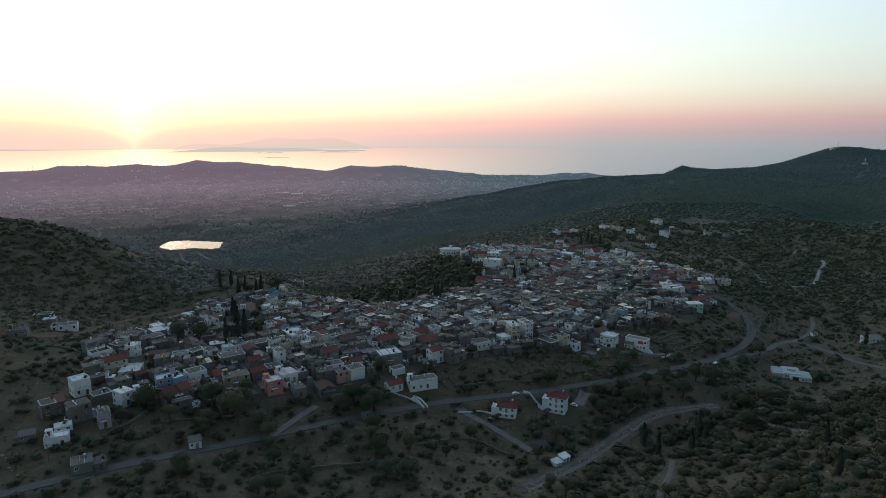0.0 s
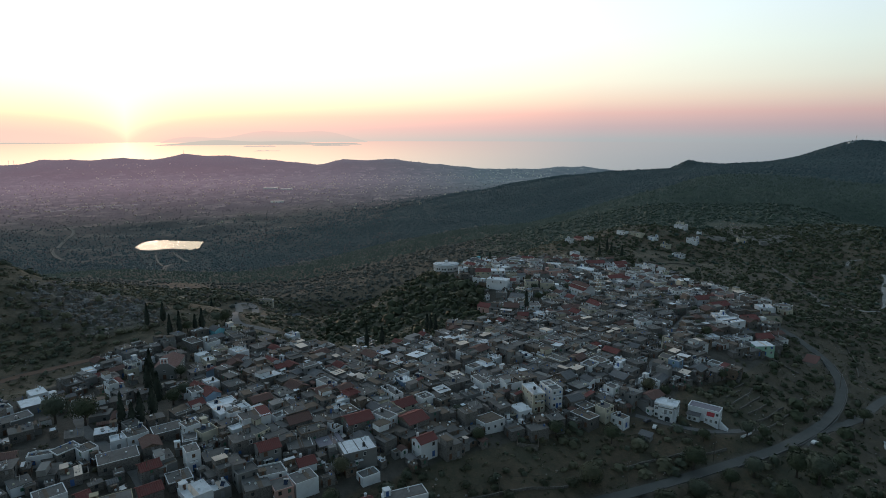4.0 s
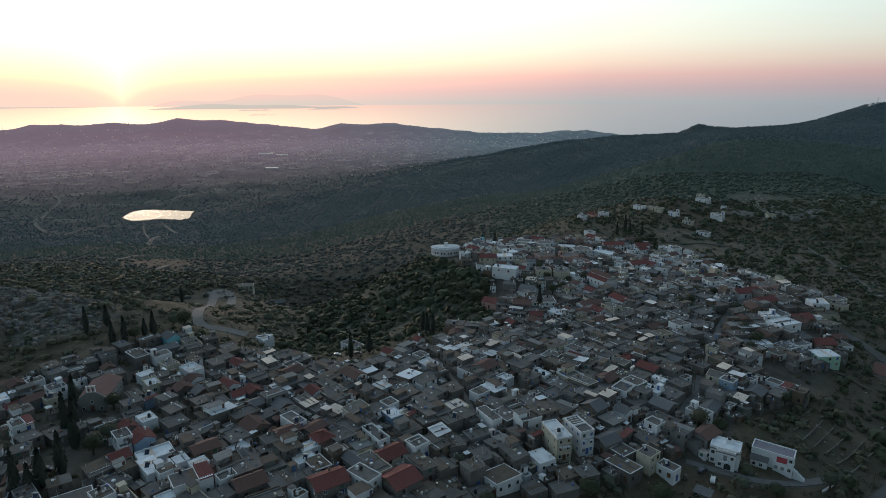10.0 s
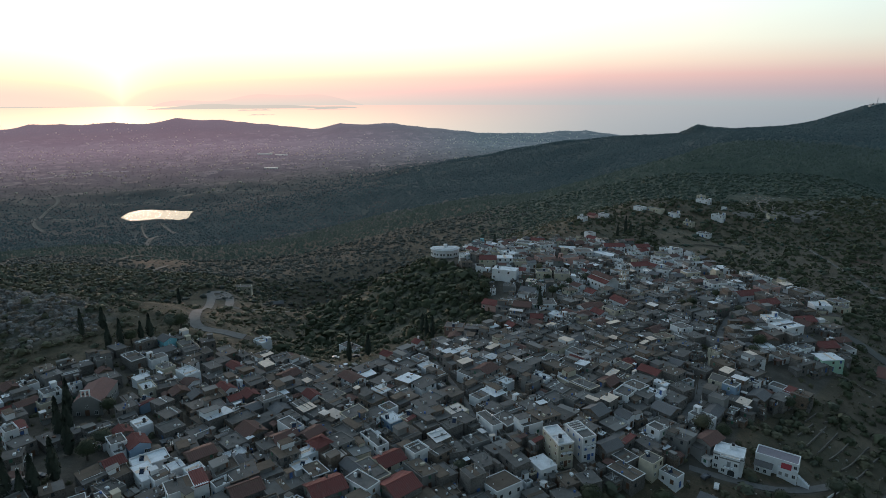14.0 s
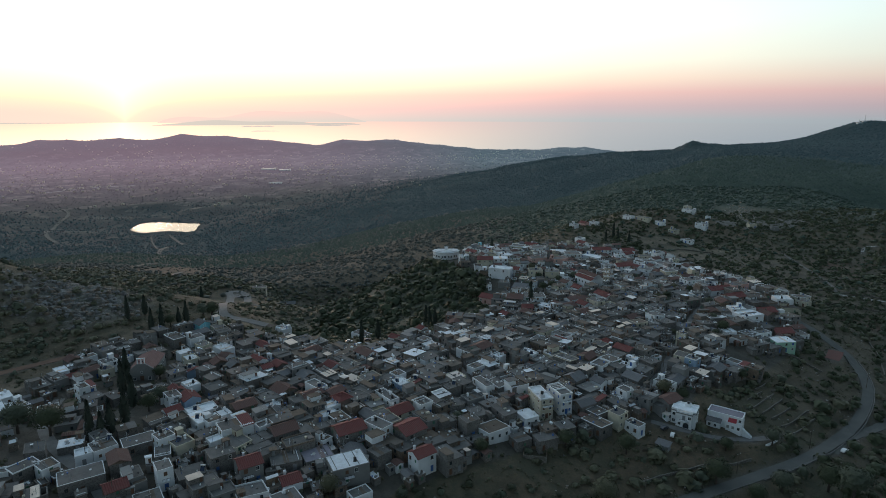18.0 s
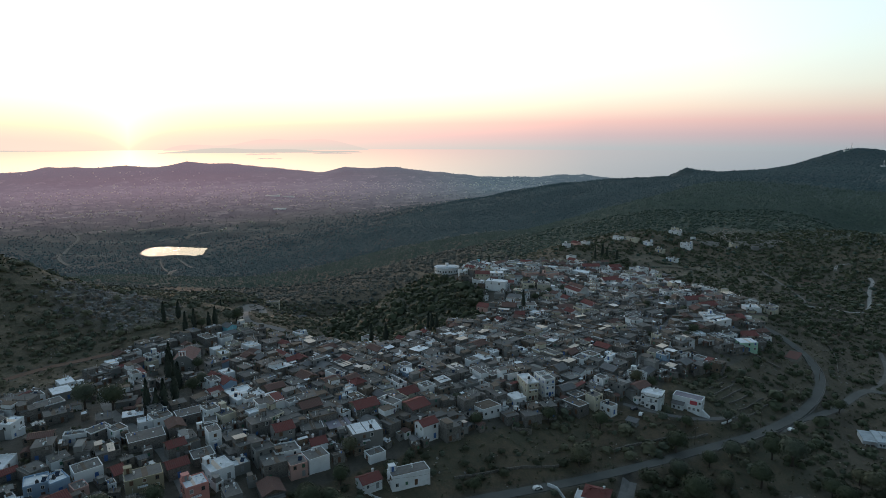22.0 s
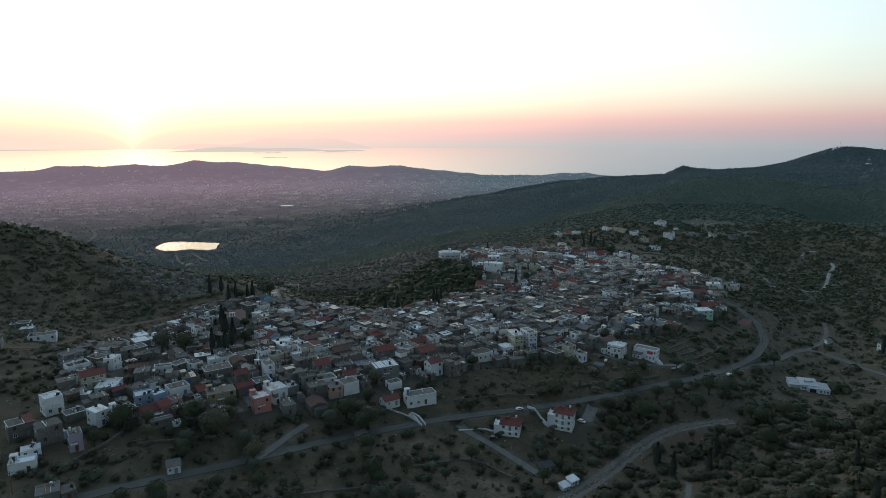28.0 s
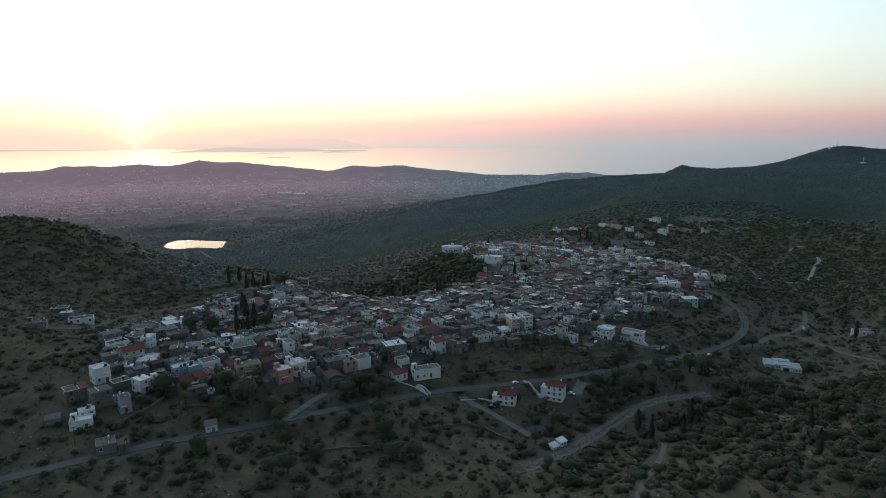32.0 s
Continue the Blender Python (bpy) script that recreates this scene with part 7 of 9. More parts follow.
def lilac_villa(x, y, rot):
    """Long white villa: lilac flat roof in a white parapet, red awning, low shed roof at its side."""
    z = height_at(x, y)
    top = thing("villa", pose(x, y, z, 0, 0, rot), "long white villa with lilac flat roof and red awning", "villa")
    L, W, h = 11.0, 5.2, 4.6
    Shape().box(-L / 2, -W / 2, -2.5, L / 2, W / 2, h).link("main_block", WALLS["white"], top)
    Shape().box(-L / 2 + 0.2, -W / 2 + 0.2, h, L / 2 - 0.2, W / 2 - 0.2, h + 0.08).link("roof", LILAC_ROOF, top)
    parapet_ring(-L / 2 - 0.05, -W / 2 - 0.05, L / 2 + 0.05, W / 2 + 0.05, h - 0.02, 0.4, 0.25).link("parapet", WALLS["white"], top)
    Shape().box(-L / 2 + 0.3, -W / 2 - 2.0, -2.5, -0.8, -W / 2, 2.2).link("lower_room", WALLS["white"], top)
    s = Shape()
    tiled_slope(s, (-L / 2, -W / 2 - 2.3, 2.2), (-0.6, -W / 2 - 2.3, 2.2), (-0.6, -W / 2 - 0.02, 2.9), (-L / 2, -W / 2 - 0.02, 2.9), 0.06, 0.4)
    s.link("shed_roof", SLATE, top)
    Shape().box(0.6, -W / 2 - 1.0, -2.5, 5.6, -W / 2, 3.0).link("bay", WALLS["white"], top)
    Shape().box(1.3, -W / 2 - 1.05, 3.0, 3.9, -W / 2 - 0.02, 3.12).add([(1.3, -W / 2 - 1.1, 3.1), (3.9, -W / 2 - 1.1, 3.1), (3.9, -W / 2 - 0.05, 4.2), (1.3, -W / 2 - 0.05, 4.2), (1.3, -W / 2 - 0.05, 3.1), (3.9, -W / 2 - 0.05, 3.1)], [(0, 1, 2, 3), (1, 5, 2), (0, 3, 4)]).link("awning", painted("red_awning", (0.32, 0.03, 0.04)), top)
    for u in (1.4, 3.0, 4.7):
        put_window(top, u, W / 2 + 1.0, 0.8, 0, 0.95, 3 if u < 4 else None)
    put_window(top, 4.8, W / 2, 3.2, 0, 0.9)
    for u in (-1.4, 1.4):
        put_window(top, u, L / 2, 1.0, 90)
        put_window(top, u, L / 2, 3.0, 90, 0.9)
    for u in (-4.2, -2.4):
        put_window(top, u, W / 2 + 2.0, 0.5, 0, 0.9)
    for i in range(8):
        Shape().box(L / 2 + 0.2 + i * 0.38, -W / 2 - 0.4, -3, L / 2 + 0.58 + i * 0.38, -W / 2 + 1.0, 1.4 - i * 0.3).link("stair_step", WALLS["white"], top)


def town_house(x, y, rot, long, wide, h, wall, trim, label, shutter):
    """Tall narrow white house with a long roof terrace, balcony on its short street front."""
    z = height_at(x, y)
    top = thing("house", pose(x, y, z, 0, 0, rot), label, "house", "village houses")
    FOOTPRINTS.append((x, y, (long + wide) / 4, rot))
    hx, hy = wide / 2, long / 2
    Shape().box(-hx, -hy, -3, hx, hy, h).link("wall", wall, top)
    Shape().box(-hx + 0.2, -hy + 0.2, h, hx - 0.2, hy - 0.2, h + 0.06).link("roof", WHITE_ROOF if trim else SCREED, top)
    parapet_ring(-hx - 0.03, -hy - 0.03, hx + 0.03, hy + 0.03, h - 0.02, 0.45, 0.2).link("parapet", WALLS["white"], top)
    Shape().box(-hx + 0.2, -0.3, h + 0.06, hx - 0.2, 0, h + 0.5).link("dividing_wall", WALLS["white"], top)
    if trim:
        Shape().box(-hx + 0.6, -hy + 1.2, h, -hx + 2.2, -hy + 2.8, h + 1.2).link("roof_box", WALLS["white"], top)
        Shape().tube(-hx + 1.4, -hy + 2.0, h + 1.2, h + 2.1, 0.5, 0.5, 12).tube(-hx + 1.4, -hy + 2.0, h + 2.1, h + 2.25, 0.5, 0.25, 12).link("water_tank", TANK_BLACK, top)
    else:
        for k in range(3):
            Shape().box(-hx + 0.2, 0.6 + k * 1.1, h + 0.5, hx - 0.2, 0.72 + k * 1.1, h + 0.6).link("pergola_beam", WHITE_PAINT, top)
    for fl in range(3):
        zz = fl * h / 3
        for u in (-1.2, 1.2):
            put_window(top, u, hy, zz + 0.9, 0, 0.95, shutter if (fl + (u > 0)) % 2 else None)
        for u in np.linspace(-hy + 1.5, hy - 1.5, 3):
            put_window(top, u, hx, zz + 0.9, 90, 0.85)
            put_window(top, u, hx, zz + 0.9, -90, 0.85, shutter)
    Shape().box(-1.6, -hy - 1.0, h / 3 * 2 - 0.1, 1.6, -hy, h / 3 * 2).link("balcony", WALLS["white"], top)
    rail = Shape().box(-1.6, -hy - 1.0, h / 3 * 2 + 0.72, 1.6, -hy - 0.95, h / 3 * 2 + 0.78).link("railing", DARK_STEEL, top)
    for i in range(9):
        mesh_object("baluster", BALUSTER_ME[0], rail, pose(-1.56 + i * 0.39, -hy - 0.975, h / 3 * 2))
    mesh_object("door", DOOR_ME[1 if shutter == 0 else 0], top, pose(0, -hy - 0.02, 0.02))


cross_villa(84.5, 298, -32)
lilac_villa(99.5, 299.5, -36)
town_house(34.8, 296.5, 17, 9.6, 4.6, 6.8, WALLS["cream"], True, "tall cream house with whitened roof terrace and tank", 2)
town_house(41.6, 298.5, 22, 8.6, 4.4, 6.9, WALLS["white"], False, "tall white house with blue shutters and balcony", 0)


# ---- walls, terraces, poles, vehicles, roof gear ----
def stone_wall(points, label, high=0.9, thick=0.45, mat=None):
    """A field wall that follows the ground along a line."""
    p = smooth_line(points, 2.2) if len(points) > 2 else np.stack([np.linspace(points[0][k], points[1][k], max(3, int(math.dist(*points) / 2.2))) for k in range(2)], 1)
    t = np.gradient(p, axis=0)
    t /= np.hypot(t[:, 0], t[:, 1])[:, None]
    n = np.stack([-t[:, 1], t[:, 0]], 1) * thick / 2
    g = heights(p[:, 0], p[:, 1])
    rng = random.Random(int(p[0, 0] * 7 + p[0, 1]))
    v, f = [], []
    for i in range(len(p)):
        hh = high * rng.uniform(0.8, 1.15)
        for s, zz in ((-1, -0.8), (-0.8, hh), (0.8, hh), (1, -0.8)):
            v.append((p[i, 0] + n[i, 0] * s, p[i, 1] + n[i, 1] * s, g[i] + zz))
    for i in range(len(p) - 1):
        for k in range(3):
            f.append((4 * i + k, 4 * i + k + 1, 4 * i + k + 5, 4 * i + k + 4))
    e = 4 * (len(p) - 1)
    f += [(3, 2, 1, 0), (e, e + 1, e + 2, e + 3)]
    return tagged(link_mesh("stone_wall", v, f, mat or DRY_STONE), label, "wall")


# stepped garden terraces above the bend
for pts in ([(115, 315.6), (120, 319.6), (124.6, 323.3)], [(114.4, 310.3), (121.3, 316), (129, 323.2)], [(116.7, 307.8), (123.8, 313.8), (131.6, 321)], [(119.2, 305.8), (127.3, 312), (136.3, 319.6)], [(121, 302.5), (129.4, 308.5), (139, 316.2)], [(124.3, 300.6), (132, 306.2), (142, 313.6)], [(122.3, 324.2), (129, 329)], [(129, 324.7), (136.4, 329), (141, 329)]):
    stone_wall(pts, "low dry stone wall of a garden terrace", 0.7, 0.4)
for pts in ([(-10, 205), (10, 214), (25, 205)], [(-60, 178), (-40, 188), (-15, 196)], [(60, 268), (80, 276), (100, 282)], [(40, 258), (20, 252), (5, 246)], [(200, 360), (215, 385), (222, 410)], [(215, 440), (240, 450), (262, 446)],
            [(230, 470), (262, 478), (290, 470)], [(235, 500), (262, 505), (285, 515)], [(160, 560), (190, 575), (215, 570)], [(185, 590), (215, 595), (245, 588)], [(140, 370), (155, 362), (165, 350)], [(-150, 245), (-162, 255), (-175, 256)],
            [(-100, 196), (-88, 202), (-76, 207)], [(-112, 186), (-108, 196), (-106, 204)], [(60, 225), (72, 236), (86, 248)], [(300, 480), (330, 470), (360, 480)]):
    stone_wall(pts, "dry stone terrace wall on the slope", 0.8)
stone_wall([(6, 229), (18, 232), (24, 235)], "low white wall beside the drive", 0.5, 0.25, WALLS["white"])
stone_wall([(-24, 236.2), (-18.5, 233.9), (-12.8, 232.6)], "low white wall along the path to the stair", 0.55, 0.25, WALLS["white"])
stone_wall([(108, 288.5), (114, 292.5)], "white garden wall by the lilac-roofed villa", 0.9, 0.25, WALLS["white"])
half_w, main_line = ROAD_LINES["main_road"]
tan = np.gradient(main_line, axis=0)
tan /= np.hypot(tan[:, 0], tan[:, 1])[:, None]
outer = main_line + np.stack([tan[:, 1], -tan[:, 0]], 1) * (half_w + 0.5)
stone_wall([tuple(p) for p in outer[len(outer) * 5 // 8:len(outer) * 7 // 8:3]], "pale concrete kerb wall along the road bend", 0.5, 0.3, PAVING)

stone_wall([(41.5, 240.5), (38.5, 245.0), (34.5, 248.5)], "rendered white garden wall between the two villas", 1.3, 0.3, WALLS["white"])


def power_pole(x, y, rot, group="power poles along the road"):
    z = height_at(x, y)
    top = thing("power_pole", pose(x, y, z, 0, 0, rot), "weathered wooden power pole with a cross arm", "power pole", group)
    Shape().tube(0, 0, -0.6, 7.0, 0.13, 0.08, 8).link("pole", WOOD, top)
    Shape().box(-0.8, -0.06, 6.4, 0.8, 0.06, 6.52).link("cross_arm", WOOD, top)
    for u in (-0.7, 0, 0.7):
        Shape().tube(u, 0, 6.52, 6.75, 0.06, 0.04, 6).link("insulator", WHITE_PAINT, top)
    return (x, y, z + 6.75)


pole_tops = []
for x, y in ((-118, 167), (-92, 186), (-70, 196), (-42, 214), (-12, 230), (20, 246), (62, 260), (95, 273), (128, 290), (160, 318), (182, 340)):
    pole_tops.append(power_pole(x - 2, y + 3.6, 30))
for (a, b) in zip(pole_tops[:-1], pole_tops[1:]):
    verts, faces = [], []
    for k in range(13):
        f = k / 12
        x, y, z = (a[i] + (b[i] - a[i]) * f - (1.2 * 4 * f * (1 - f) if i == 2 else 0) for i in range(3))
        verts += [(x, y, z + 0.02), (x - 0.012, y + 0.012, z - 0.012), (x + 0.012, y - 0.012, z - 0.012)]
        if k:
            o = 3 * k
            faces += [(o - 3 + j, o - 3 + (j + 1) % 3, o + (j + 1) % 3, o + j) for j in range(3)]
    wire = bpy.data.meshes.new("power_line")
    wire.from_pydata(verts, [], faces)
    wire.materials.append(DARK_STEEL)
    tagged(new("power_line", wire), "thin dark power line between two poles", "cable", "power lines")
for x, y in ((-80, 243), (-95, 258), (-118, 285), (4, 292), (10, 330), (90, 334), (104, 356), (120, 386), (-40, 262), (-20, 300), (40, 320), (60, 350), (-70, 290), (30, 380), (140, 412)):
    power_pole(x, y, (x * 7) % 90, "lamp and power poles in the lanes")


def car(x, y, rot, paint, label):
    """Small parked car."""
    z = max(height_at(x, y), height_at(x + 1, y), height_at(x, y + 1)) + 0.18
    top = thing("car", pose(x, y, z, 0, 0, rot), label, "car")
    s = Shape()
    prof = [(-1.5, 0.25), (1.5, 0.25), (1.55, 0.6), (0.85, 0.72), (0.45, 1.08), (-0.9, 1.10), (-1.45, 0.75)]
    k = len(prof)
    s.add([(a, -0.62, b) for a, b in prof] + [(a, 0.62, b) for a, b in prof], [tuple(range(k - 1, -1, -1)), tuple(range(k, 2 * k))] + [(i, (i + 1) % k, k + (i + 1) % k, k + i) for i in range(k)])
    s.link("body", paint, top)
    Shape().box(-0.82, -0.64, 0.74, 0.5, 0.64, 1.02, taper=0.02).link("side_glass", GLASS, top)
    Shape().add([(0.86, -0.55, 0.75), (0.86, 0.55, 0.75), (0.50, 0.5, 1.07), (0.50, -0.5, 1.07), (0.84, -0.55, 0.73), (0.84, 0.55, 0.73), (0.48, 0.5, 1.05), (0.48, -0.5, 1.05)], [(0, 1, 2, 3), (7, 6, 5, 4), (0, 4, 5, 1), (1, 5, 6, 2), (2, 6, 7, 3), (3, 7, 4, 0)]).link("windscreen", GLASS, top)
    for u in (-0.95, 0.95):
        for v in (-0.6, 0.6):
            w = Shape().tube(0, 0, -0.09, 0.09, 0.27, 0.27, 12)
            w.link("wheel", RUBBER, top, m=pose(u, v, 0.25, 90, 0, 0))
    for v in (-0.42, 0.42):
        Shape().box(1.5, v - 0.13, 0.48, 1.565, v + 0.13, 0.58).link("headlight", STEEL, top)


CAR_WHITE, CAR_GREY, CAR_RED = painted("white_car_paint", (0.7, 0.7, 0.7), 0.25), painted("dark_car_paint", (0.06, 0.065, 0.08), 0.25), painted("red_car_paint", (0.35, 0.03, 0.03), 0.25)
car(31, 246.2, 20, CAR_WHITE, "white car on the grey main road")
car(55.5, 243, -40, CAR_WHITE, "white car parked behind the villa")
car(19, 226.5, -10, CAR_GREY, "dark car parked beside the red-roofed villa")
car(138, 293.5, 32, CAR_WHITE, "white car on the road bend")
car(-42, 383, 0, CAR_WHITE, "white van-like car parked behind the village")
car(77, 288.5, 60, CAR_WHITE, "white car parked by the villa lane")
car(75.5, 292, 30, CAR_GREY, "grey car parked by the villa lane")
for x, y, r, p, l in ((-104, 265, 40, CAR_GREY, "dark car in the village street"), (-93, 253, 45, CAR_WHITE, "white car in the village street"), (-120, 283, 60, CAR_RED, "red car parked in the yard"), (-100, 281, 10, CAR_GREY, "dark car parked by the cypresses"), (-70, 226, 60, CAR_GREY, "grey car at the street corner"), (176, 440, 20, CAR_GREY, "dark car at the village entrance"), (168, 436, 40, CAR_WHITE, "white car at the village entrance"), (-33, 381, 20, CAR_GREY, "grey car under the cypress")):
    car(x, y, r, p, l)


def solar_proto():
    s = thing("solar_water_heater", pose(0, 0, -500), "solar water heater with tank on a flat roof", "solar heater", "solar heaters on the roofs")
    Shape().add([(-0.55, -0.7, 0.15), (0.55, -0.7, 0.15), (0.55, 0.35, 0.95), (-0.55, 0.35, 0.95), (-0.55, -0.66, 0.08), (0.55, -0.66, 0.08), (0.55, 0.39, 0.88), (-0.55, 0.39, 0.88)], [(0, 1, 2, 3), (7, 6, 5, 4), (0, 4, 5, 1), (1, 5, 6, 2), (2, 6, 7, 3), (3, 7, 4, 0)]).link("panel", PANEL_GLASS, s)
    Shape().rod((-0.7, 0.5, 1.1), (0.7, 0.5, 1.1), 0.24, 10).link("tank", STEEL, s)
    for u in (-0.5, 0.5):
        Shape().rod((u, 0.4, 0), (u, 0.4, 1.0), 0.03).link("strut", DARK_STEEL, s)
        Shape().rod((u, -0.65, 0), (u, -0.65, 0.15), 0.03).link("foot", DARK_STEEL, s)
    return s


def tank_proto(mat, label):
    s = thing("water_tank", pose(0, 0, -500), label, "water tank", "water tanks on the roofs")
    Shape().tube(0, 0, 0.15, 1.05, 0.42, 0.42, 14).tube(0, 0, 1.05, 1.2, 0.42, 0.2, 14).link("barrel", mat, s)
    Shape().tube(0, 0, 1.2, 1.28, 0.2, 0.2, 10).link("lid", mat, s)
    Shape().box(-0.45, -0.45, 0, 0.45, 0.45, 0.15).link("stand", PAVING, s)
    return s


def dish_proto():
    s = thing("satellite_dish", pose(0, 0, -500), "pale satellite dish on a roof pole", "satellite dish", "satellite dishes on the roofs")
    rim = [(0.42 * math.cos(2 * math.pi * i / 14), -0.1, 0.42 * math.sin(2 * math.pi * i / 14) + 1.0) for i in range(14)]
    back = [(p[0] * 0.4, 0.03, (p[2] - 1.0) * 0.4 + 1.0) for p in rim]
    Shape().add(rim + back, [(i, (i + 1) % 14, 14 + (i + 1) % 14, 14 + i) for i in range(14)] + [tuple(range(27, 13, -1))]).link("reflector", WHITE_PAINT, s)
    Shape().rod((0, 0.06, 0), (0, 0.06, 1.05), 0.035).link("pole", STEEL, s)
    Shape().rod((0, 0, 0.65), (0, -0.45, 1.0), 0.02).link("feed_arm", STEEL, s)
    return s


def aerial_proto():
    s = thing("roof_aerial", pose(0, 0, -500), "thin television aerial on a roof", "aerial", "aerials on the roofs")
    Shape().rod((0, 0, 0), (0, 0, 2.4), 0.03).link("mast", STEEL, s)
    Shape().rod((-0.5, 0, 2.2), (0.5, 0, 2.2), 0.02).rod((-0.3, -0.3, 2.2), (-0.3, 0.3, 2.2), 0.015).rod((0, -0.3, 2.2), (0, 0.3, 2.2), 0.015).rod((0.3, -0.25, 2.2), (0.3, 0.25, 2.2), 0.015).link("boom", STEEL, s)
    return s


def roof_gear():
    rng = random.Random(5)
    kinds = [solar_proto(), tank_proto(TANK_BLACK, "black plastic water tank on a flat roof"), tank_proto(STEEL, "galvanised water tank on a flat roof"), dish_proto(), aerial_proto()]
    count = 0
    used = {k.name: False for k in kinds}
    for x, y, z, rot, hx, hy, lean, roof, walls, dice in ROOF_SPOTS:
        if roof not in ("flat", "white", "lilac", "lean") or y > 520:
            continue
        for _ in range(rng.choice([0, 1, 1, 2]) if walls != "stone" else rng.choice([0, 0, 1])):
            k = rng.choices(kinds, [3, 3, 2, 2, 1])[0]
            u, v = rng.uniform(-hx + 0.8, lean - 0.8), rng.uniform(-hy + 0.7, hy - 0.9)
            m = pose(x, y, z, 0, 0, rot) @ pose(u, v, 0, 0, 0, -rot + rng.uniform(-15, 15))
            if not used[k.name]:
                k.matrix_world = m
                used[k.name] = True
            else:
                copy_thing(k, m)
            count += 1
    return count


roof_gear()


def roof_clutter():
    """Pots, crates, pipes, low ledges, washing poles and drums that stand about on the flat roofs."""
    rng = random.Random(8)
    s = Shape()
    spots = CLUTTER_SPOTS + [(x, y, z, rot, hx, hy) for x, y, z, rot, hx, hy, lean, roof, walls, dice in ROOF_SPOTS if roof in ("flat", "white", "lilac")]
    for x, y, z, rot, hx, hy in spots:
        if y > 470:
            continue
        m = pose(x, y, z, 0, 0, rot)
        for _ in range(rng.choice([1, 2, 3, 4, 5])):
            u, v = rng.uniform(-0.78, 0.78) * hx, rng.uniform(-0.78, 0.78) * hy
            q, kind = Shape(), rng.random()
            tone = rng.choices(range(6), [34, 16, 12, 14, 12, 12])[0] if not 0.58 <= kind < 0.78 else rng.choice([0, 1, 2, 2])
            if kind < 0.40:
                a = rng.uniform(0.15, 0.5)
                q.box(u, v, -0.06, u + a, v + a * rng.uniform(0.6, 1.8), rng.uniform(0.12, 0.55))
            elif kind < 0.58:
                q.tube(u, v, -0.06, rng.uniform(0.3, 0.9), rng.uniform(0.15, 0.32), rng.uniform(0.12, 0.32), 7)
            elif kind < 0.78:
                if rng.random() < 0.5:
                    q.box(-hx * 0.85, v, -0.06, hx * 0.85, v + 0.14, rng.uniform(0.1, 0.3))
                else:
                    q.box(u, -hy * 0.85, -0.06, u + 0.14, hy * 0.85, rng.uniform(0.1, 0.3))
            else:
                q.rod((u, v, -0.06), (u, v, rng.uniform(1.1, 2.4)), 0.035, 4)
                if rng.random() < 0.4:
                    q.rod((u - 0.5, v, 1.1), (u + 0.5, v, 1.15), 0.025, 4)
            s.add([m @ Vector(p) for p in q.v], q.f, tone)
    ob = s.link("roof_clutter", [WALLS["white"], WALLS["grey"], WALLS["stone"], FRAME_WHITE, STEEL, SHUTTERS[0]])
    tagged(ob, "pots, crates, pipes and washing poles on the flat roofs", "roof clutter", kind="stuff")


roof_clutter()


# ---- plants ----
def leafy(n, seed, squash=0.8, leaf=0.34, hollow=0.35):
    """A crown of n loose sprays of leaves with an uneven outline, about 1 across its radius."""
    rng = np.random.RandomState(seed)
    d = rng.normal(size=(n, 3))
    d /= np.linalg.norm(d, axis=1)[:, None]
    d[:, 2] = np.where(d[:, 2] < -0.35, -d[:, 2], d[:, 2])
    lobes = rng.normal(size=(5, 3))
    lobes /= np.linalg.norm(lobes, axis=1)[:, None]
    reach = 0.72 + 0.34 * np.max(d @ lobes.T, axis=1) * rng.uniform(0.6, 1.1, n)
    c = d * (reach * (hollow + (1 - hollow) * rng.uniform(0, 1, n) ** 0.4))[:, None] * (1, 1, squash)
    t = np.cross(d, rng.normal(size=(n, 3)))
    t /= np.linalg.norm(t, axis=1)[:, None]
    b = np.cross(d, t) + d * rng.uniform(-0.5, 0.5, n)[:, None]
    s = leaf * rng.uniform(0.6, 1.3, n)[:, None]
    v = np.stack([c - t * s, c + t * s * 0.9 - b * s * 0.4, c + b * s], 1).reshape(-1, 3)
    return v, np.arange(3 * n).reshape(-1, 3)


def lump(seed, rings=2, around=6, rough=0.28):
    """A low closed clump for trees seen from far off."""
    rng = np.random.RandomState(seed)
    v = [(0, 0, 1.0 + rng.uniform(-0.2, 0.3))]
    for r in range(1, rings + 1):
        a = r / rings * math.pi * 0.62
        for k in range(around):
            t = 2 * math.pi * (k + 0.5 * r) / around
            q = 1 + rng.uniform(-rough, rough)
            v.append((math.sin(a) * math.cos(t) * q, math.sin(a) * math.sin(t) * q, math.cos(a) * q))
    f = [(0, 1 + k, 1 + (k + 1) % around) for k in range(around)]
    for r in range(rings - 1):
        o = 1 + r * around
        for k in range(around):
            k2 = (k + 1) % around
            f += [(o + k, o + around + k, o + around + k2), (o + k, o + around + k2, o + k2)]
    return np.array(v, float), np.array(f)


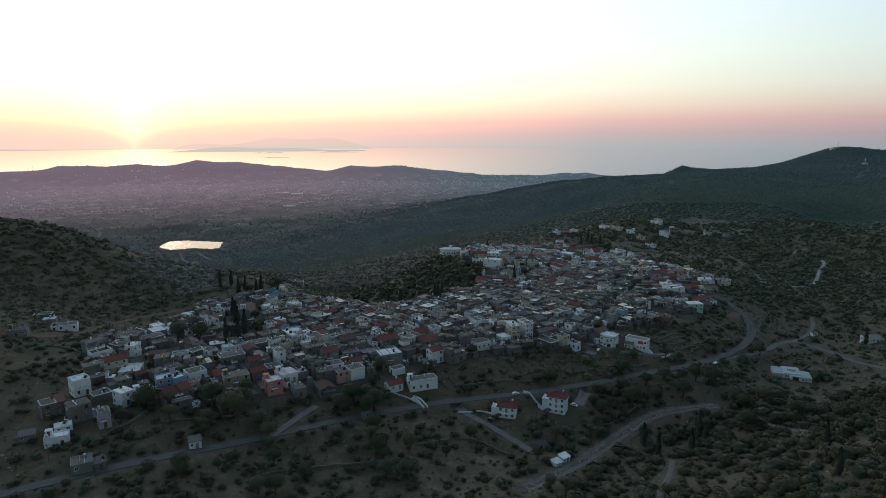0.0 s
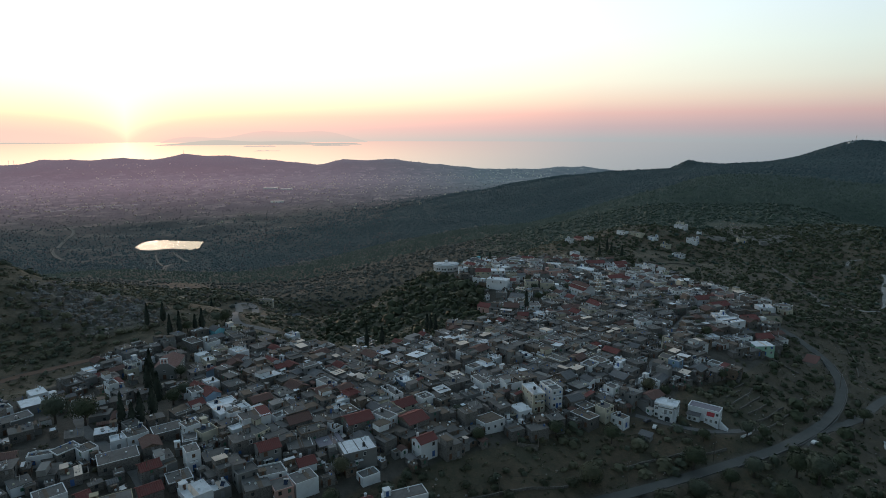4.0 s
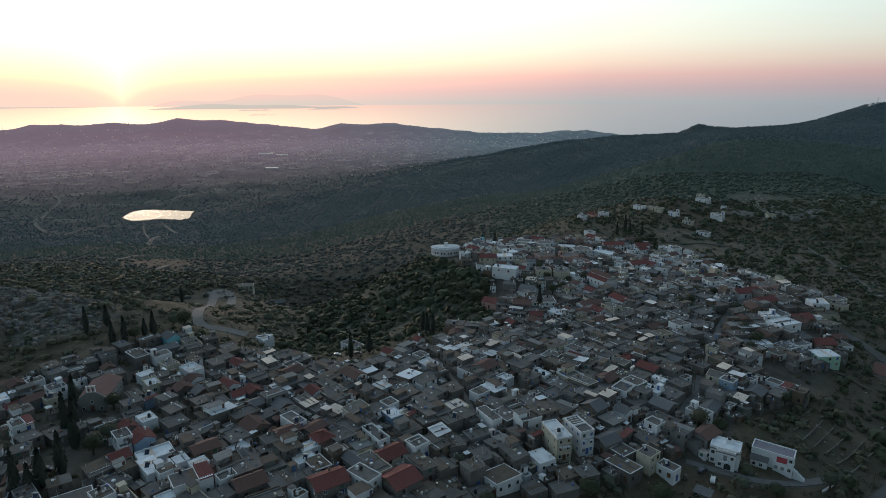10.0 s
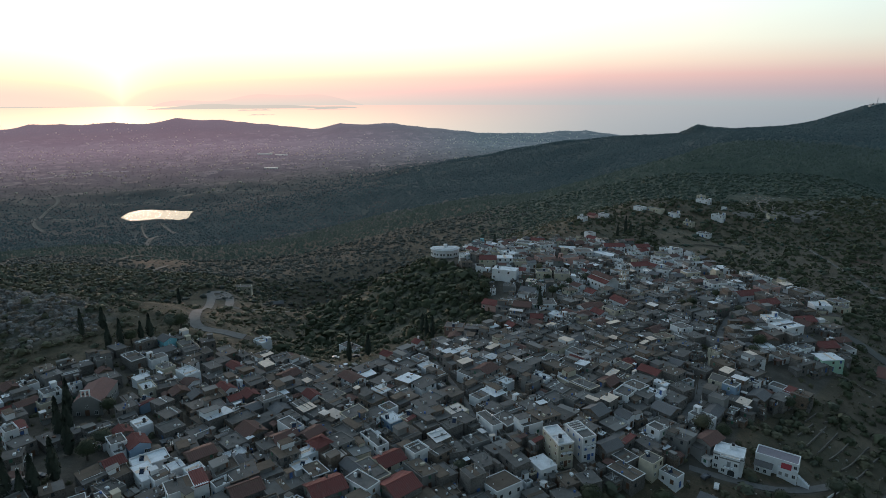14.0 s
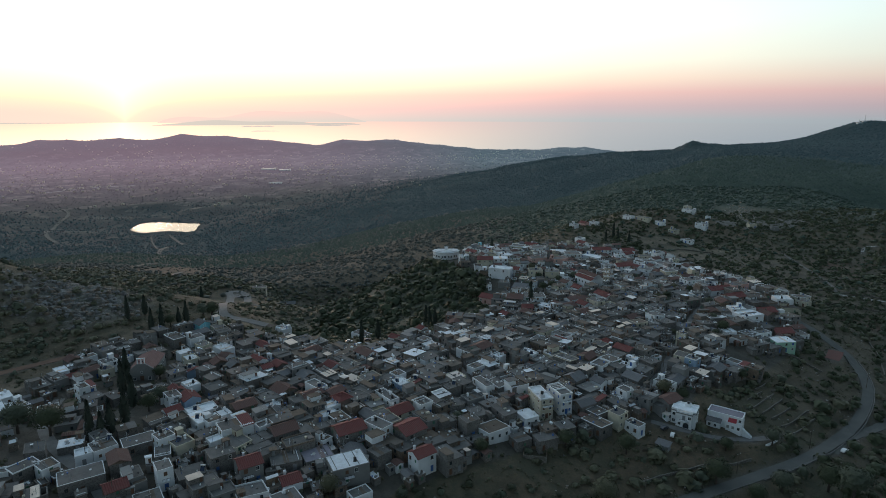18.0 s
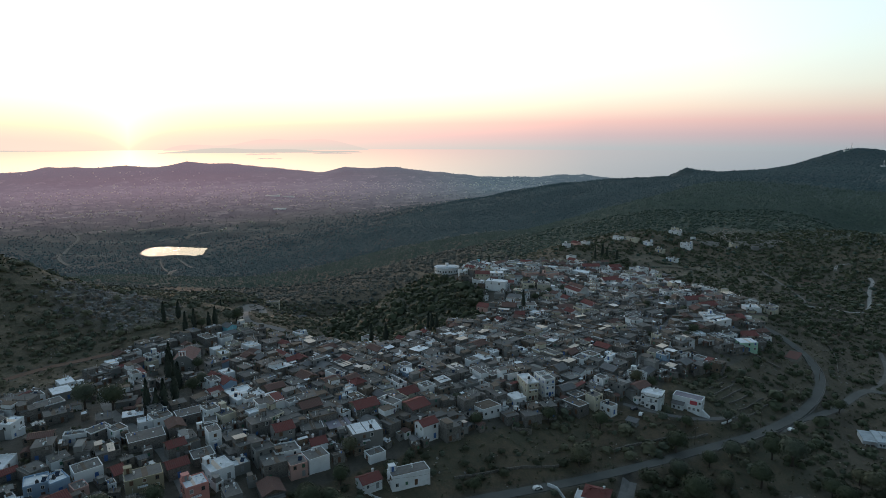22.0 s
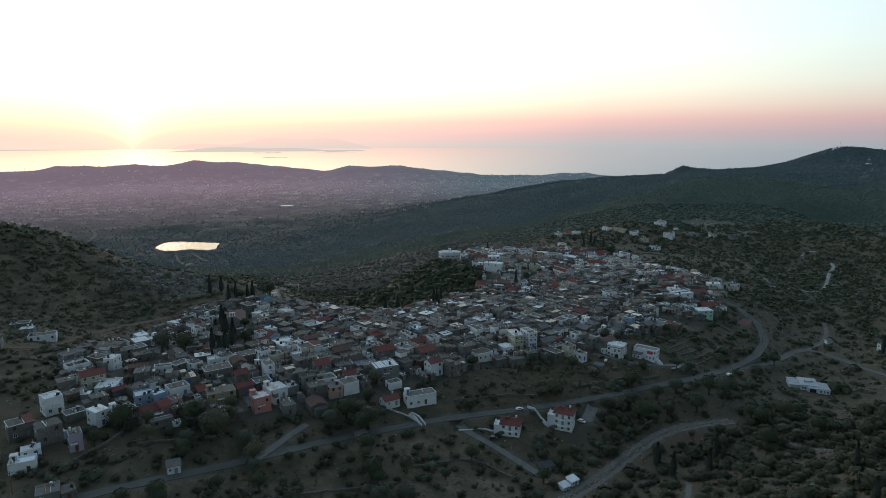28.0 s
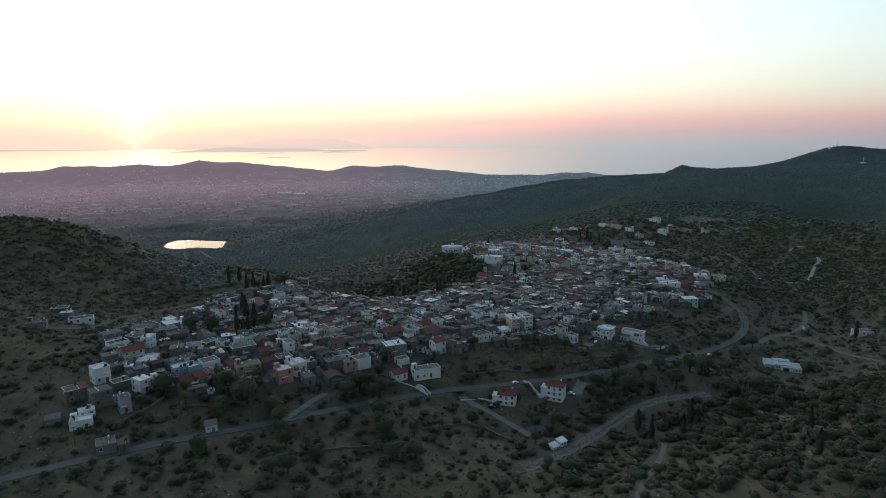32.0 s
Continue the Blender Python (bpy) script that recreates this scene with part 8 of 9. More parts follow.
def strew(name, templates, x, y, size, material_, label, category, tall=1.0, sink=0.1, seed=1, z=None, smooth=False):
    """One joined mesh of many plants or stones, each a turned and sized copy of one of the templates."""
    rng = np.random.RandomState(seed)
    x, y, size = (np.asarray(a, float) for a in (x, y, size))
    z = heights(x, y) if z is None else z
    vs, fs, base = [], [], 0
    pick = rng.randint(len(templates), size=len(x))
    for k, (tv, tf) in enumerate(templates):
        i = np.where(pick == k)[0]
        if not len(i):
            continue
        a = rng.uniform(0, 2 * math.pi, len(i))
        h = size[i] * tall * rng.uniform(0.8, 1.25, len(i))
        px = tv[None, :, 0] * np.cos(a)[:, None] - tv[None, :, 1] * np.sin(a)[:, None]
        py = tv[None, :, 0] * np.sin(a)[:, None] + tv[None, :, 1] * np.cos(a)[:, None]
        p = np.stack([px * size[i][:, None] + x[i][:, None], py * size[i][:, None] + y[i][:, None], tv[None, :, 2] * h[:, None] + (z[i] - sink * size[i])[:, None]], -1)
        vs.append(p.reshape(-1, 3))
        fs.append((tf[None] + (base + np.arange(len(i)) * len(tv))[:, None, None]).reshape(-1, 3))
        base += len(i) * len(tv)
    v, f = np.concatenate(vs).astype(np.float32), np.concatenate(fs)
    me = bpy.data.meshes.new(name)
    me.vertices.add(len(v))
    me.vertices.foreach_set("co", v.ravel())
    me.loops.add(f.size)
    me.loops.foreach_set("vertex_index", f.ravel().astype(np.int32))
    me.polygons.add(len(f))
    me.polygons.foreach_set("loop_start", np.arange(len(f), dtype=np.int32) * 3)
    if smooth:
        me.polygons.foreach_set("use_smooth", np.ones(len(f), bool))
    me.update(calc_edges=True)
    me.materials.append(material_)
    return tagged(new(name, me), label, category, kind="stuff")


def free_ground(x, y, margin):
    """Where nothing is built: off the roads, off the houses."""
    ok = along_roads(x, y, ROAD_LINES)[0] > margin
    ok &= along_roads(x, y, TRACKS)[0] > margin * 0.7
    for hx_, hy_, r, _ in FOOTPRINTS + [(83, 293.5, 5, 0), (99.5, 296, 7, 0), (29, 229, 5.5, 0), (50, 236, 6, 0), (177, 294, 11, 0), (6, 515, 10, 0), (89, 452, 9, 0), (-109, 324, 8, 0), (35, 211, 4, 0), (43, 201, 3, 0), (-83, 188, 3, 0)]:
        ok &= (x - hx_) ** 2 + (y - hy_) ** 2 > (r + margin * 0.8) ** 2
    return ok


rs = np.random.RandomState(21)
def crowned(n, seed, squash, leaf):
    """Leaf sprays round a closed inner crown."""
    v, f = leafy(n, seed, squash, leaf, 0.62)
    cv, cf = lump(seed, 2, 6, 0.2)
    cv = cv * (0.68, 0.68, 0.68 * squash)
    return np.concatenate([v, cv]), np.concatenate([f, cf + len(v)])


LEAFY = [crowned(18, s, 0.8, 0.36) for s in range(6)]
FINE = [crowned(116, 10 + s, 0.82, 0.155) for s in range(5)]
SPARSE = [crowned(7, 30 + s, 0.8, 0.5) for s in range(6)]
LOW = [leafy(13, 20 + s, 0.6, 0.46) for s in range(4)]

# scrub and olives on the near slopes
n = 44000
sx, sy = rs.uniform(-340, 430, n), rs.uniform(120, 700, n)
thick = 0.5 + 0.5 * ripple(sx, sy, 70, 31) + 0.25 * ripple(sx, sy, 22, 32)
slope_back = np.clip((sy - 385 - 0.35 * sx) / 60, 0, 1) * (sx < 45) * np.clip((sx + 110) / 60, 0.1, 1)        # wooded fall behind the village
east_wood = np.clip((sx - 210) / 90, 0, 1)
south = np.clip((sx - 30) / 40, 0, 1) * np.clip((262 - sy) / 30, 0, 1) * (sx < 330) * 1.6
foot = ((sx > -125) & (sx < 150) & (sy < 335)) * 1.0          # gardens and thickets between the village and the road
west = np.clip((-130 - sx) / 40, 0, 1) * np.clip((sy - 235) / 60, 0, 1)
keep = rs.uniform(0, 1, n) < np.clip(0.12 + 0.42 * thick + 0.60 * slope_back + 0.3 * east_wood + 0.75 * south + 0.5 * west + 0.2 * foot + 0.2 * ((sx > 100) & (sy > 400)), 0, 1)
keep &= rs.uniform(0, 1, n) > 0.8 * crag_mask(sx, sy)
keep &= ~in_village(sx, sy) & free_ground(sx, sy, 1.2)
field = ((sx + 150) / 22) ** 2 + ((sy - 312) / 20) ** 2 < 1
field |= ((sx - 128) / 14) ** 2 + ((sy - 312) / 12) ** 2 < 1
field |= (((sx - 235) / 40) ** 2 + ((sy - 545) / 50) ** 2 < 0.8) & (rs.uniform(0, 1, n) < 0.55)
field |= ((sx - 188) / 24) ** 2 + ((sy - 580) / 45) ** 2 < 0.9
for cx, cy, a, b in ((-80, 425, 20, 11), (-62, 446, 22, 10), (-24, 426, 13, 8), (-98, 402, 12, 7), (-130, 358, 24, 9)):         # dry meadow behind the houses
    field |= (((sx - cx) / a) ** 2 + ((sy - cy) / b) ** 2 < 1) & (rs.uniform(0, 1, n) < 0.75)
keep &= (along_roads(sx, sy, {"bend": ROAD_LINES["bend_road"]})[0] > 4.5) & (along_roads(sx, sy, {"wadi": TRACKS["wadi"]})[0] > 2.5)
field |= ((sx + 160) / 16) ** 2 + ((sy - 514) / 10) ** 2 < 1
field |= (((sx + 122) / 20) ** 2 + ((sy - 468) / 62) ** 2 < 1) & (rs.uniform(0, 1, n) < 0.7)
keep &= ~(field & (rs.uniform(0, 1, n) < 0.85))
sx, sy = sx[keep], sy[keep]
front_right = (sx > 40) & (sy < 262)
kind = rs.uniform(0, 1, len(sx)) + 0.25 * ripple(sx, sy, 90, 33) + 0.25 * front_right
sz = rs.uniform(0.7, 2.0, len(sx)) * np.where(rs.uniform(0, 1, len(sx)) < 0.2, 1.5, 1.0) * (1 + 0.35 * np.clip((sy - 385 - 0.35 * sx) / 60, 0, 1) * (sx < 45))
sz *= np.where((sx < -195) & (sy < 480), 0.9, 1.0) * np.where((sx > 40) & (sy < 330) & (rs.uniform(0, 1, len(sx)) < 0.3), 1.6, 1.0)
dark = rs.uniform(0, 1, len(sx)) < np.clip(np.maximum(1.3 * np.clip((sy - 385 - 0.35 * sx) / 60, 0, 1) * (sx < 45) * (sx > -75), 0.75 * np.clip((sx - 100) / 40, 0, 1)), 0, 0.92)
sz *= np.where(dark & (rs.uniform(0, 1, len(sx)) < 0.4), 1.45, 1.0)
for nm, mask, mat, lab, cat, tmpl, tall in (("olive_grove", (kind < 0.33) & ~dark, OLIVE, "grey-green olive trees on the dry slopes", "olive trees", LEAFY, 0.78), ("scrub", (kind >= 0.33) & ~dark, SHRUB, "evergreen scrub on the dry slopes", "scrub", LEAFY, 0.66), ("maquis", dark, BROADLEAF, "dense dark maquis and oaks on the slopes", "scrub", LEAFY, 0.8)):
    near_by = (sy < 262) & (np.abs(sx) < 210)
    far_off = ~near_by & ((sy > 420) | (np.abs(sx) > 230))
    mid_way = ~near_by & ~far_off
    strew(nm, tmpl, sx[mask & mid_way], sy[mask & mid_way], sz[mask & mid_way], mat, lab, cat, tall, -0.2, 3, smooth=True)
    strew(nm + "_upper", SPARSE, sx[mask & far_off], sy[mask & far_off], sz[mask & far_off], mat, lab + " higher up", cat, tall, -0.2, 23, smooth=True)
    strew(nm + "_front", FINE, sx[mask & near_by], sy[mask & near_by], sz[mask & near_by], mat if nm == "olive_grove" else MAQUIS, lab + " below the road", cat, tall, -0.35, 13)
# gardens and weeds inside the village
n = 4200
vx, vy = rs.uniform(-160, 195, n), rs.uniform(175, 555, n)
keep = in_village(vx, vy) & free_ground(vx, vy, 0.6)
strew("garden_shrubs", LEAFY, vx[keep], vy[keep], rs.uniform(0.4, 1.5, keep.sum()), SHRUB, "garden shrubs between the village houses", "shrubs", 1.0, -0.2, 4)
# low dry bushes and tufts
n = 24000
tx, ty = rs.uniform(-240, 290, n), rs.uniform(135, 480, n)
keep = ~in_village(tx, ty) & free_ground(tx, ty, 0.3)
tx, ty = tx[keep], ty[keep]
dryness = rs.uniform(0, 1, len(tx))
strew("low_bushes", LOW, tx[dryness < 0.6], ty[dryness < 0.6], rs.uniform(0.25, 0.85, (dryness < 0.6).sum()), SHRUB, "low dark thorn bushes", "bushes", 0.8, -0.2, 5)
strew("dry_tufts", [leafy(9, 60 + s, 0.7, 0.5) for s in range(3)], tx[dryness >= 0.6], ty[dryness >= 0.6], rs.uniform(0.2, 0.5, (dryness >= 0.6).sum()), DRY_GRASS, "tufts of dry summer grass", "grass", 0.7, -0.1, 6)
# field stones and crags
n = 9000
bx, by = rs.uniform(-230, 250, n), rs.uniform(135, 420, n)
keep = ~in_village(bx, by) & free_ground(bx, by, 0.4) & (ripple(bx, by, 26, 41) > 0.25)
STONES = [lump(80 + s, 2, 5, 0.35) for s in range(4)]
strew("field_stones", STONES, bx[keep], by[keep], rs.uniform(0.12, 0.5, keep.sum()) * 1.1, STONE_PALE, "loose pale field stones", "stones", 0.7, 0.1, 7)
ox, oy = rs.normal(0, 1, 420), rs.normal(0, 1, 420)
strew("spoil_stones", STONES, 299 + 7 * ox + 0.35 * 24 * oy, 688 + 24 * oy, rs.uniform(0.3, 1.1, 420), STONE_PALE, "pale broken stone on the dug terraces", "stones", 0.7, 0.1, 27)
bed = np.concatenate([TRACKS["wadi"][1], TRACKS["upper_wadi"][1]])
wi = rs.randint(len(bed), size=1500)
wx_, wy_ = bed[wi, 0] + rs.normal(0, 1.7, 1500), bed[wi, 1] + rs.normal(0, 1.7, 1500)
strew("stream_stones", STONES, wx_, wy_, rs.uniform(0.08, 0.36, 1500), STONE_PALE, "pale boulders along the dry stream bed", "stones", 0.7, 0.1, 17)
n = 2600
cx_, cy_ = rs.normal(-172, 22, n), rs.normal(385, 18, n)
keep = (rs.uniform(0, 1, n) < crag_mask(cx_, cy_)) & (ripple(cx_, cy_, 12, 43) > -0.15)
cx_, cy_ = cx_[keep], cy_[keep]
strew("crags", STONES, cx_, cy_, rs.uniform(0.4, 1.5, len(cx_)), ROCK, "grey limestone crags on the west hill", "crags", 0.9, 0.15, 8)


# single trees
def cypress_mesh(seed, high):
    rng = np.random.RandomState(seed)
    n = 300
    u = rng.uniform(0, 1, n) ** 0.8
    r = 0.85 * np.minimum(1, (1 - u) * 1.7) * (0.5 + 0.5 * np.minimum(1, u * 6 + 0.3)) * rng.uniform(0.75, 1.12, n)
    a = rng.uniform(0, 2 * math.pi, n)
    c = np.stack([r * np.cos(a), r * np.sin(a), 0.35 + u * (high - 0.4)], 1)
    out = np.stack([np.cos(a), np.sin(a), 0 * a], 1)
    side = np.stack([-np.sin(a), np.cos(a), 0 * a], 1)
    s = rng.uniform(0.22, 0.42, n)[:, None]
    v = np.stack([c - side * s, c + side * s, c + np.array([0, 0, 1.9]) * s - out * s * 0.4], 1).reshape(-1, 3)
    me = bpy.data.meshes.new("crown")
    me.from_pydata(v.tolist(), [], np.arange(3 * n).reshape(-1, 3).tolist())
    me.materials.append(CYPRESS)
    core = Shape().tube(0, 0, 0.3, high * 0.55, 0.5, 0.42, 8).tube(0, 0, high * 0.55, high * 0.96, 0.42, 0.04, 8).mesh("inner_crown", CYPRESS)
    trunk = Shape().tube(0, 0, -0.5, high * 0.4, 0.16, 0.1, 8).mesh("trunk", BARK)
    return me, trunk, core


def tree_mesh(seed, mat):
    v, f = leafy(1400, seed, 0.85, 0.068, 0.5)
    cv, cf = lump(seed, 4, 10, 0.12)
    v, f = np.concatenate([v, cv * (0.6, 0.6, 0.51)]), np.concatenate([f, cf + len(v)])
    v = v * 1.0 + (0, 0, 1.15)
    me = bpy.data.meshes.new("crown")
    me.from_pydata(v.tolist(), [], f.tolist())
    me.materials.append(mat)
    rng = random.Random(seed)
    s = Shape().tube(0, 0, -0.3, 0.6, 0.10, 0.07, 8)
    for k in range(5):
        a = rng.uniform(0, 6.28)
        s.rod((0, 0, 0.5), (0.45 * math.cos(a), 0.45 * math.sin(a), rng.uniform(0.9, 1.4)), 0.035, 5)
    return me, s.mesh("trunk", BARK)


CYP = [cypress_mesh(s, h) for s, h in ((1, 6.5), (2, 7.6), (3, 5.4), (4, 6.0))]
CYPRESSES = [(-113, 316), (-106.5, 300.5), (-107.5, 306), (-99.5, 293), (-95, 279.5), (-101, 271), (-98, 271.5), (-96.2, 273.4), (-127, 366.5), (-123.5, 369), (-118.7, 375.6), (-116.4, 378.4), (-162, 511), (-35, 376), (-28, 382), (-4, 406), (-1.2, 402),
             (49.5, 417), (-6, 415), (39, 536), (130, 569), (139, 580), (142, 578), (149, 572), (90.5, 206), (99.6, 221), (101, 218), (77, 217.5), (80, 210), (130, 192), (121, 177), (115, 163), (246, 340), (-140, 372), (-136, 380)]
for i, (x, y) in enumerate(CYPRESSES):
    crown, trunk, core = CYP[i % 4]
    s = 1.75 if i < 5 else (1.35 if y > 240 else 1.1) + 0.35 * ((i * 37) % 10) / 10
    t = thing("cypress", pose(x, y, height_at(x, y), 0, 0, i * 47) @ Matrix.Diagonal((s, s, s * 1.05, 1)), "dark slender cypress standing among the houses" if y > 240 else "dark slender cypress on the slope", "cypress", "cypresses")
    mesh_object("trunk", trunk, t)
    mesh_object("inner_crown", core, t)
    mesh_object("crown", crown, t)

TREES = [tree_mesh(100 + s, m) for s, m in ((1, BROADLEAF), (2, OLIVE), (3, BROADLEAF), (4, BROADLEAF), (5, SHRUB))]
BIG_TREES = [(-76, 221, 3.2), (-78, 210, 2.6), (-66, 203, 3.0), (-60, 193, 2.8), (-82, 194, 2.4), (-81, 173, 3.0), (-26, 206, 2.6), (-30, 226, 3.8), (-37, 228, 3.4), (-21, 195, 2.8), (-44, 180, 2.6), (-100, 209, 2.4), (13.5, 272, 2.8), (7, 287, 2.2),
             (40, 279, 3.2), (59, 279, 3.4), (82, 311, 3.2), (88, 309, 2.8), (111, 290, 3.0), (93, 285, 2.4)]
MORE_TREES = [(119, 329, 2.6), (-28, 251, 3.0), (-29, 238, 3.2), (-125, 275, 5.2), (-114, 273, 5.0), (-91, 217, 2.4), (-117, 289, 2.6), (-93, 290, 3.2), (-92, 296, 3.0), (-102, 318, 2.8), (80, 257, 2.6), (104, 271, 2.2), (94, 266, 2.4), (82, 250, 2.6),
              (96, 257, 2.4), (130, 248, 3.6), (144, 262, 3.0), (110, 263, 2.6), (147, 236, 2.8), (146, 205, 2.2), (131, 281, 2.4), (111, 206, 2.4), (60, 440, 3.0), (52, 446, 2.8), (66, 446, 2.6), (20, 440, 3.2), (14, 452, 3.4), (26, 452, 3.0), (118, 408, 3.0), (122, 418, 2.8)]
FRONT_TREES = [(-26, 209, 3.6), (-12, 202, 3.2), (-23, 197, 4.1), (-11, 187, 3.3), (1, 201, 2.1), (10, 212, 2.9), (44, 222, 2.9), (34, 204, 2.8), (35, 182, 2.4), (53, 203, 2.8), (-27, 223, 4.6), (47, 259, 4.0), (11, 242, 2.5), (-19, 186, 3.6), (-82, 175, 3.4), (-83, 196, 2.9), (-76, 207, 5.1), (-86, 213, 4.5), (-66, 203, 3.7), (-56, 185, 3.4), (-45, 181, 2.7), (-50, 185, 1.5), (-72, 179, 1.8), (-57, 171, 3.2), (-52, 172, 3.5), (-108, 205, 4.0), (-61, 197, 3.6), (93, 264, 3.2), (103, 269, 3.7), (84, 271, 4.2), (81, 246, 5.1), (94, 254, 3.1), (107, 256, 4.4), (124, 268, 5.5), (144, 234, 4.0), (120, 224, 4.3), (144, 256, 4.0), (119, 272, 4.6), (80, 258, 3.5), (67, 240, 3.3), (102, 243, 3.8), (109, 243, 4.2), (74, 230, 3.2), (84, 273, 1.9), (172, 316, 3.2), (128, 252, 3.5)]
BACK_TREES = [(59, 478, 2.6), (71, 454, 3.0), (82, 463, 3.0), (61, 462, 2.6), (118, 411, 3.0), (133, 436, 2.6), (139, 431, 2.4), (132, 385, 2.6), (132, 374, 3.2), (139, 550, 2.2), (127, 557, 2.2), (182, 501, 2.6), (141, 410, 2.4), (125, 365, 3.0), (73, 447, 2.4), (118, 420, 2.2)]
ROW_TREES = [(-106.6, 205.9, 4.7), (-83.8, 200.4, 3.1), (-78.4, 207.8, 4.1), (-74.6, 213.4, 3.7), (-96.8, 200.8, 2.7), (-110.2, 194.3, 2.9), (-40.2, 219.4, 4.1), (-35.4, 224.9, 4.4), (-29.4, 220.0, 4.1), (-63.8, 203.2, 3.1), (-110.2, 393.5, 4.2), (-113.5, 391.0, 3.2), (-121, 372, 3.0)]       # between the lower row of houses and the road
for i, (x, y, r) in enumerate(ROW_TREES + BIG_TREES + MORE_TREES + FRONT_TREES + BACK_TREES):
    crown, trunk = TREES[i % 5]
    if along_roads(np.array([x]), np.array([y]), {"wadi": TRACKS["wadi"]})[0][0] < r * 0.9:
        continue
    t = thing("tree", pose(x, y, height_at(x, y), 0, 0, i * 61) @ Matrix.Scale(r, 4), "round-crowned grey-green olive tree" if i % 5 == 1 else "round dark green broadleaf tree", "tree", "single trees")
    mesh_object("trunk", trunk, t)
    mesh_object("crown", crown, t)


# ---- woods, plain, far ridge, sea ----
SMALL = [lump(40 + s, 1, 5, 0.3) for s in range(6)]
DOMES = [lump(140 + s, 2, 4, 0.35) for s in range(6)]


PLAIN_ROADS = {
    "left": (3.6, smooth_line([(-740, 1270), (-798, 1325), (-863, 1447), (-906, 1571), (-946, 1668), (-1008, 1715)], 14)),
    "pond": (3.2, smooth_line([(-425, 1000), (-450, 1060), (-492, 1168), (-502, 1245), (-500, 1285), (-517, 1312), (-555, 1361), (-571, 1388)], 14)),
    "pond_path": (1.6, smooth_line([(-490, 1160), (-504, 1185), (-554, 1272), (-597, 1355)], 14)),
    "quarry": (1.8, smooth_line([(-263, 632), (-261, 650), (-268, 689), (-286, 747), (-290, 780)], 14)),
    "quarry_upper": (1.6, smooth_line([(-354, 802), (-363, 836), (-362, 859), (-341, 854), (-327, 856)], 14)),
    "cross": (10.0, smooth_line([(-1244, 2030), (-1219, 2144), (-1135, 2191), (-1064, 2256)], 14)),
}


def polar(n, r0, r1, a0, a1, power, seed):
    g = np.random.RandomState(seed)
    r = r0 + (r1 - r0) * g.uniform(0, 1, n) ** power
    a = np.radians(g.uniform(a0, a1, n))
    return r * np.sin(a), r * np.cos(a), r


def wood_spots(n, r0, r1, power, seed):
    x, y, r = polar(n, r0, r1, -45, 46, power, seed)
    g2 = np.random.RandomState(seed + 1)
    z = heights(x, y)
    dens = (np.clip((z + 125) / 60, 0.0, 1) + np.clip((2000 - r) / 700, 0, 0.8)) * (0.85 + 0.4 * ripple(x, y, 120, 52)) * (((x - POND_AT[0]) / 88) ** 2 + ((y - POND_AT[1]) / 64) ** 2 > 1)
    keep = (rs.uniform(0, 1, n) < dens) & ~((x > -345) & (x < 430) & (y < 700) & (rs.uniform(0, 1, n) < np.where(x > 60, 0.93, 0.7)))
    keep &= ~(((x - 308) / 30) ** 2 + ((y - 698) / 56) ** 2 < 0.8 + 0.4 * ripple(x, y, 20, 27))
    bare = np.hypot((x + 310) / 36, (y - 800) / 50) < 0.95 + 0.4 * ripple(x, y, 24, 24)
    keep &= ~(bare & (g2.uniform(0, 1, n) < 0.88)) & (along_roads(x, y, PLAIN_ROADS)[0] > 2.5)
    return x[keep], y[keep], r[keep]


wx, wy, wr = wood_spots(92000, 540, 1150, 0.9, 51)
w_near, w_size = wr < 900, 0.8 + 2.8 * rs.uniform(0, 1, len(wx)) ** 3
w_valley = w_near & (wx < 0.10 * wy - 15 + rs.uniform(-45, 45, len(wx)))
w_near &= ~w_valley
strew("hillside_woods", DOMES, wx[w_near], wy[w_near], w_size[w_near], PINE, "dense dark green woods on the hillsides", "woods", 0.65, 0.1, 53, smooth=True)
open_wood = w_valley & (rs.uniform(0, 1, len(wx)) < 0.75 + 0.5 * ripple(wx, wy, 45, 81) + 0.3 * ripple(wx, wy, 18, 82))
strew("valley_scrub", DOMES, wx[open_wood], wy[open_wood], w_size[open_wood], VALLEY, "grey-green scrub and olives on the valley floor", "scrub", 0.7, 0.1, 54, smooth=True)
w_near |= w_valley
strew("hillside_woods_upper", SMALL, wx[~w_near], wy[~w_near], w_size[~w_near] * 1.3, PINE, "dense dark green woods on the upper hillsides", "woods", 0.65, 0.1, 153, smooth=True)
wx, wy, wr = wood_spots(100000, 1150, 2800, 0.9, 62)
w_size, w_far = rs.uniform(2.4, 5.2, len(wx)), wr > 1900
strew("far_woods", SMALL, wx[~w_far], wy[~w_far], w_size[~w_far], PINE_HAZED, "dark green woods on the farther hills", "woods", 0.5, 0.0, 63, smooth=True)
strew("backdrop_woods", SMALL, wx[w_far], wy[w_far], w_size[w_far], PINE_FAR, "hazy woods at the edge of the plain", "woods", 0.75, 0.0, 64)

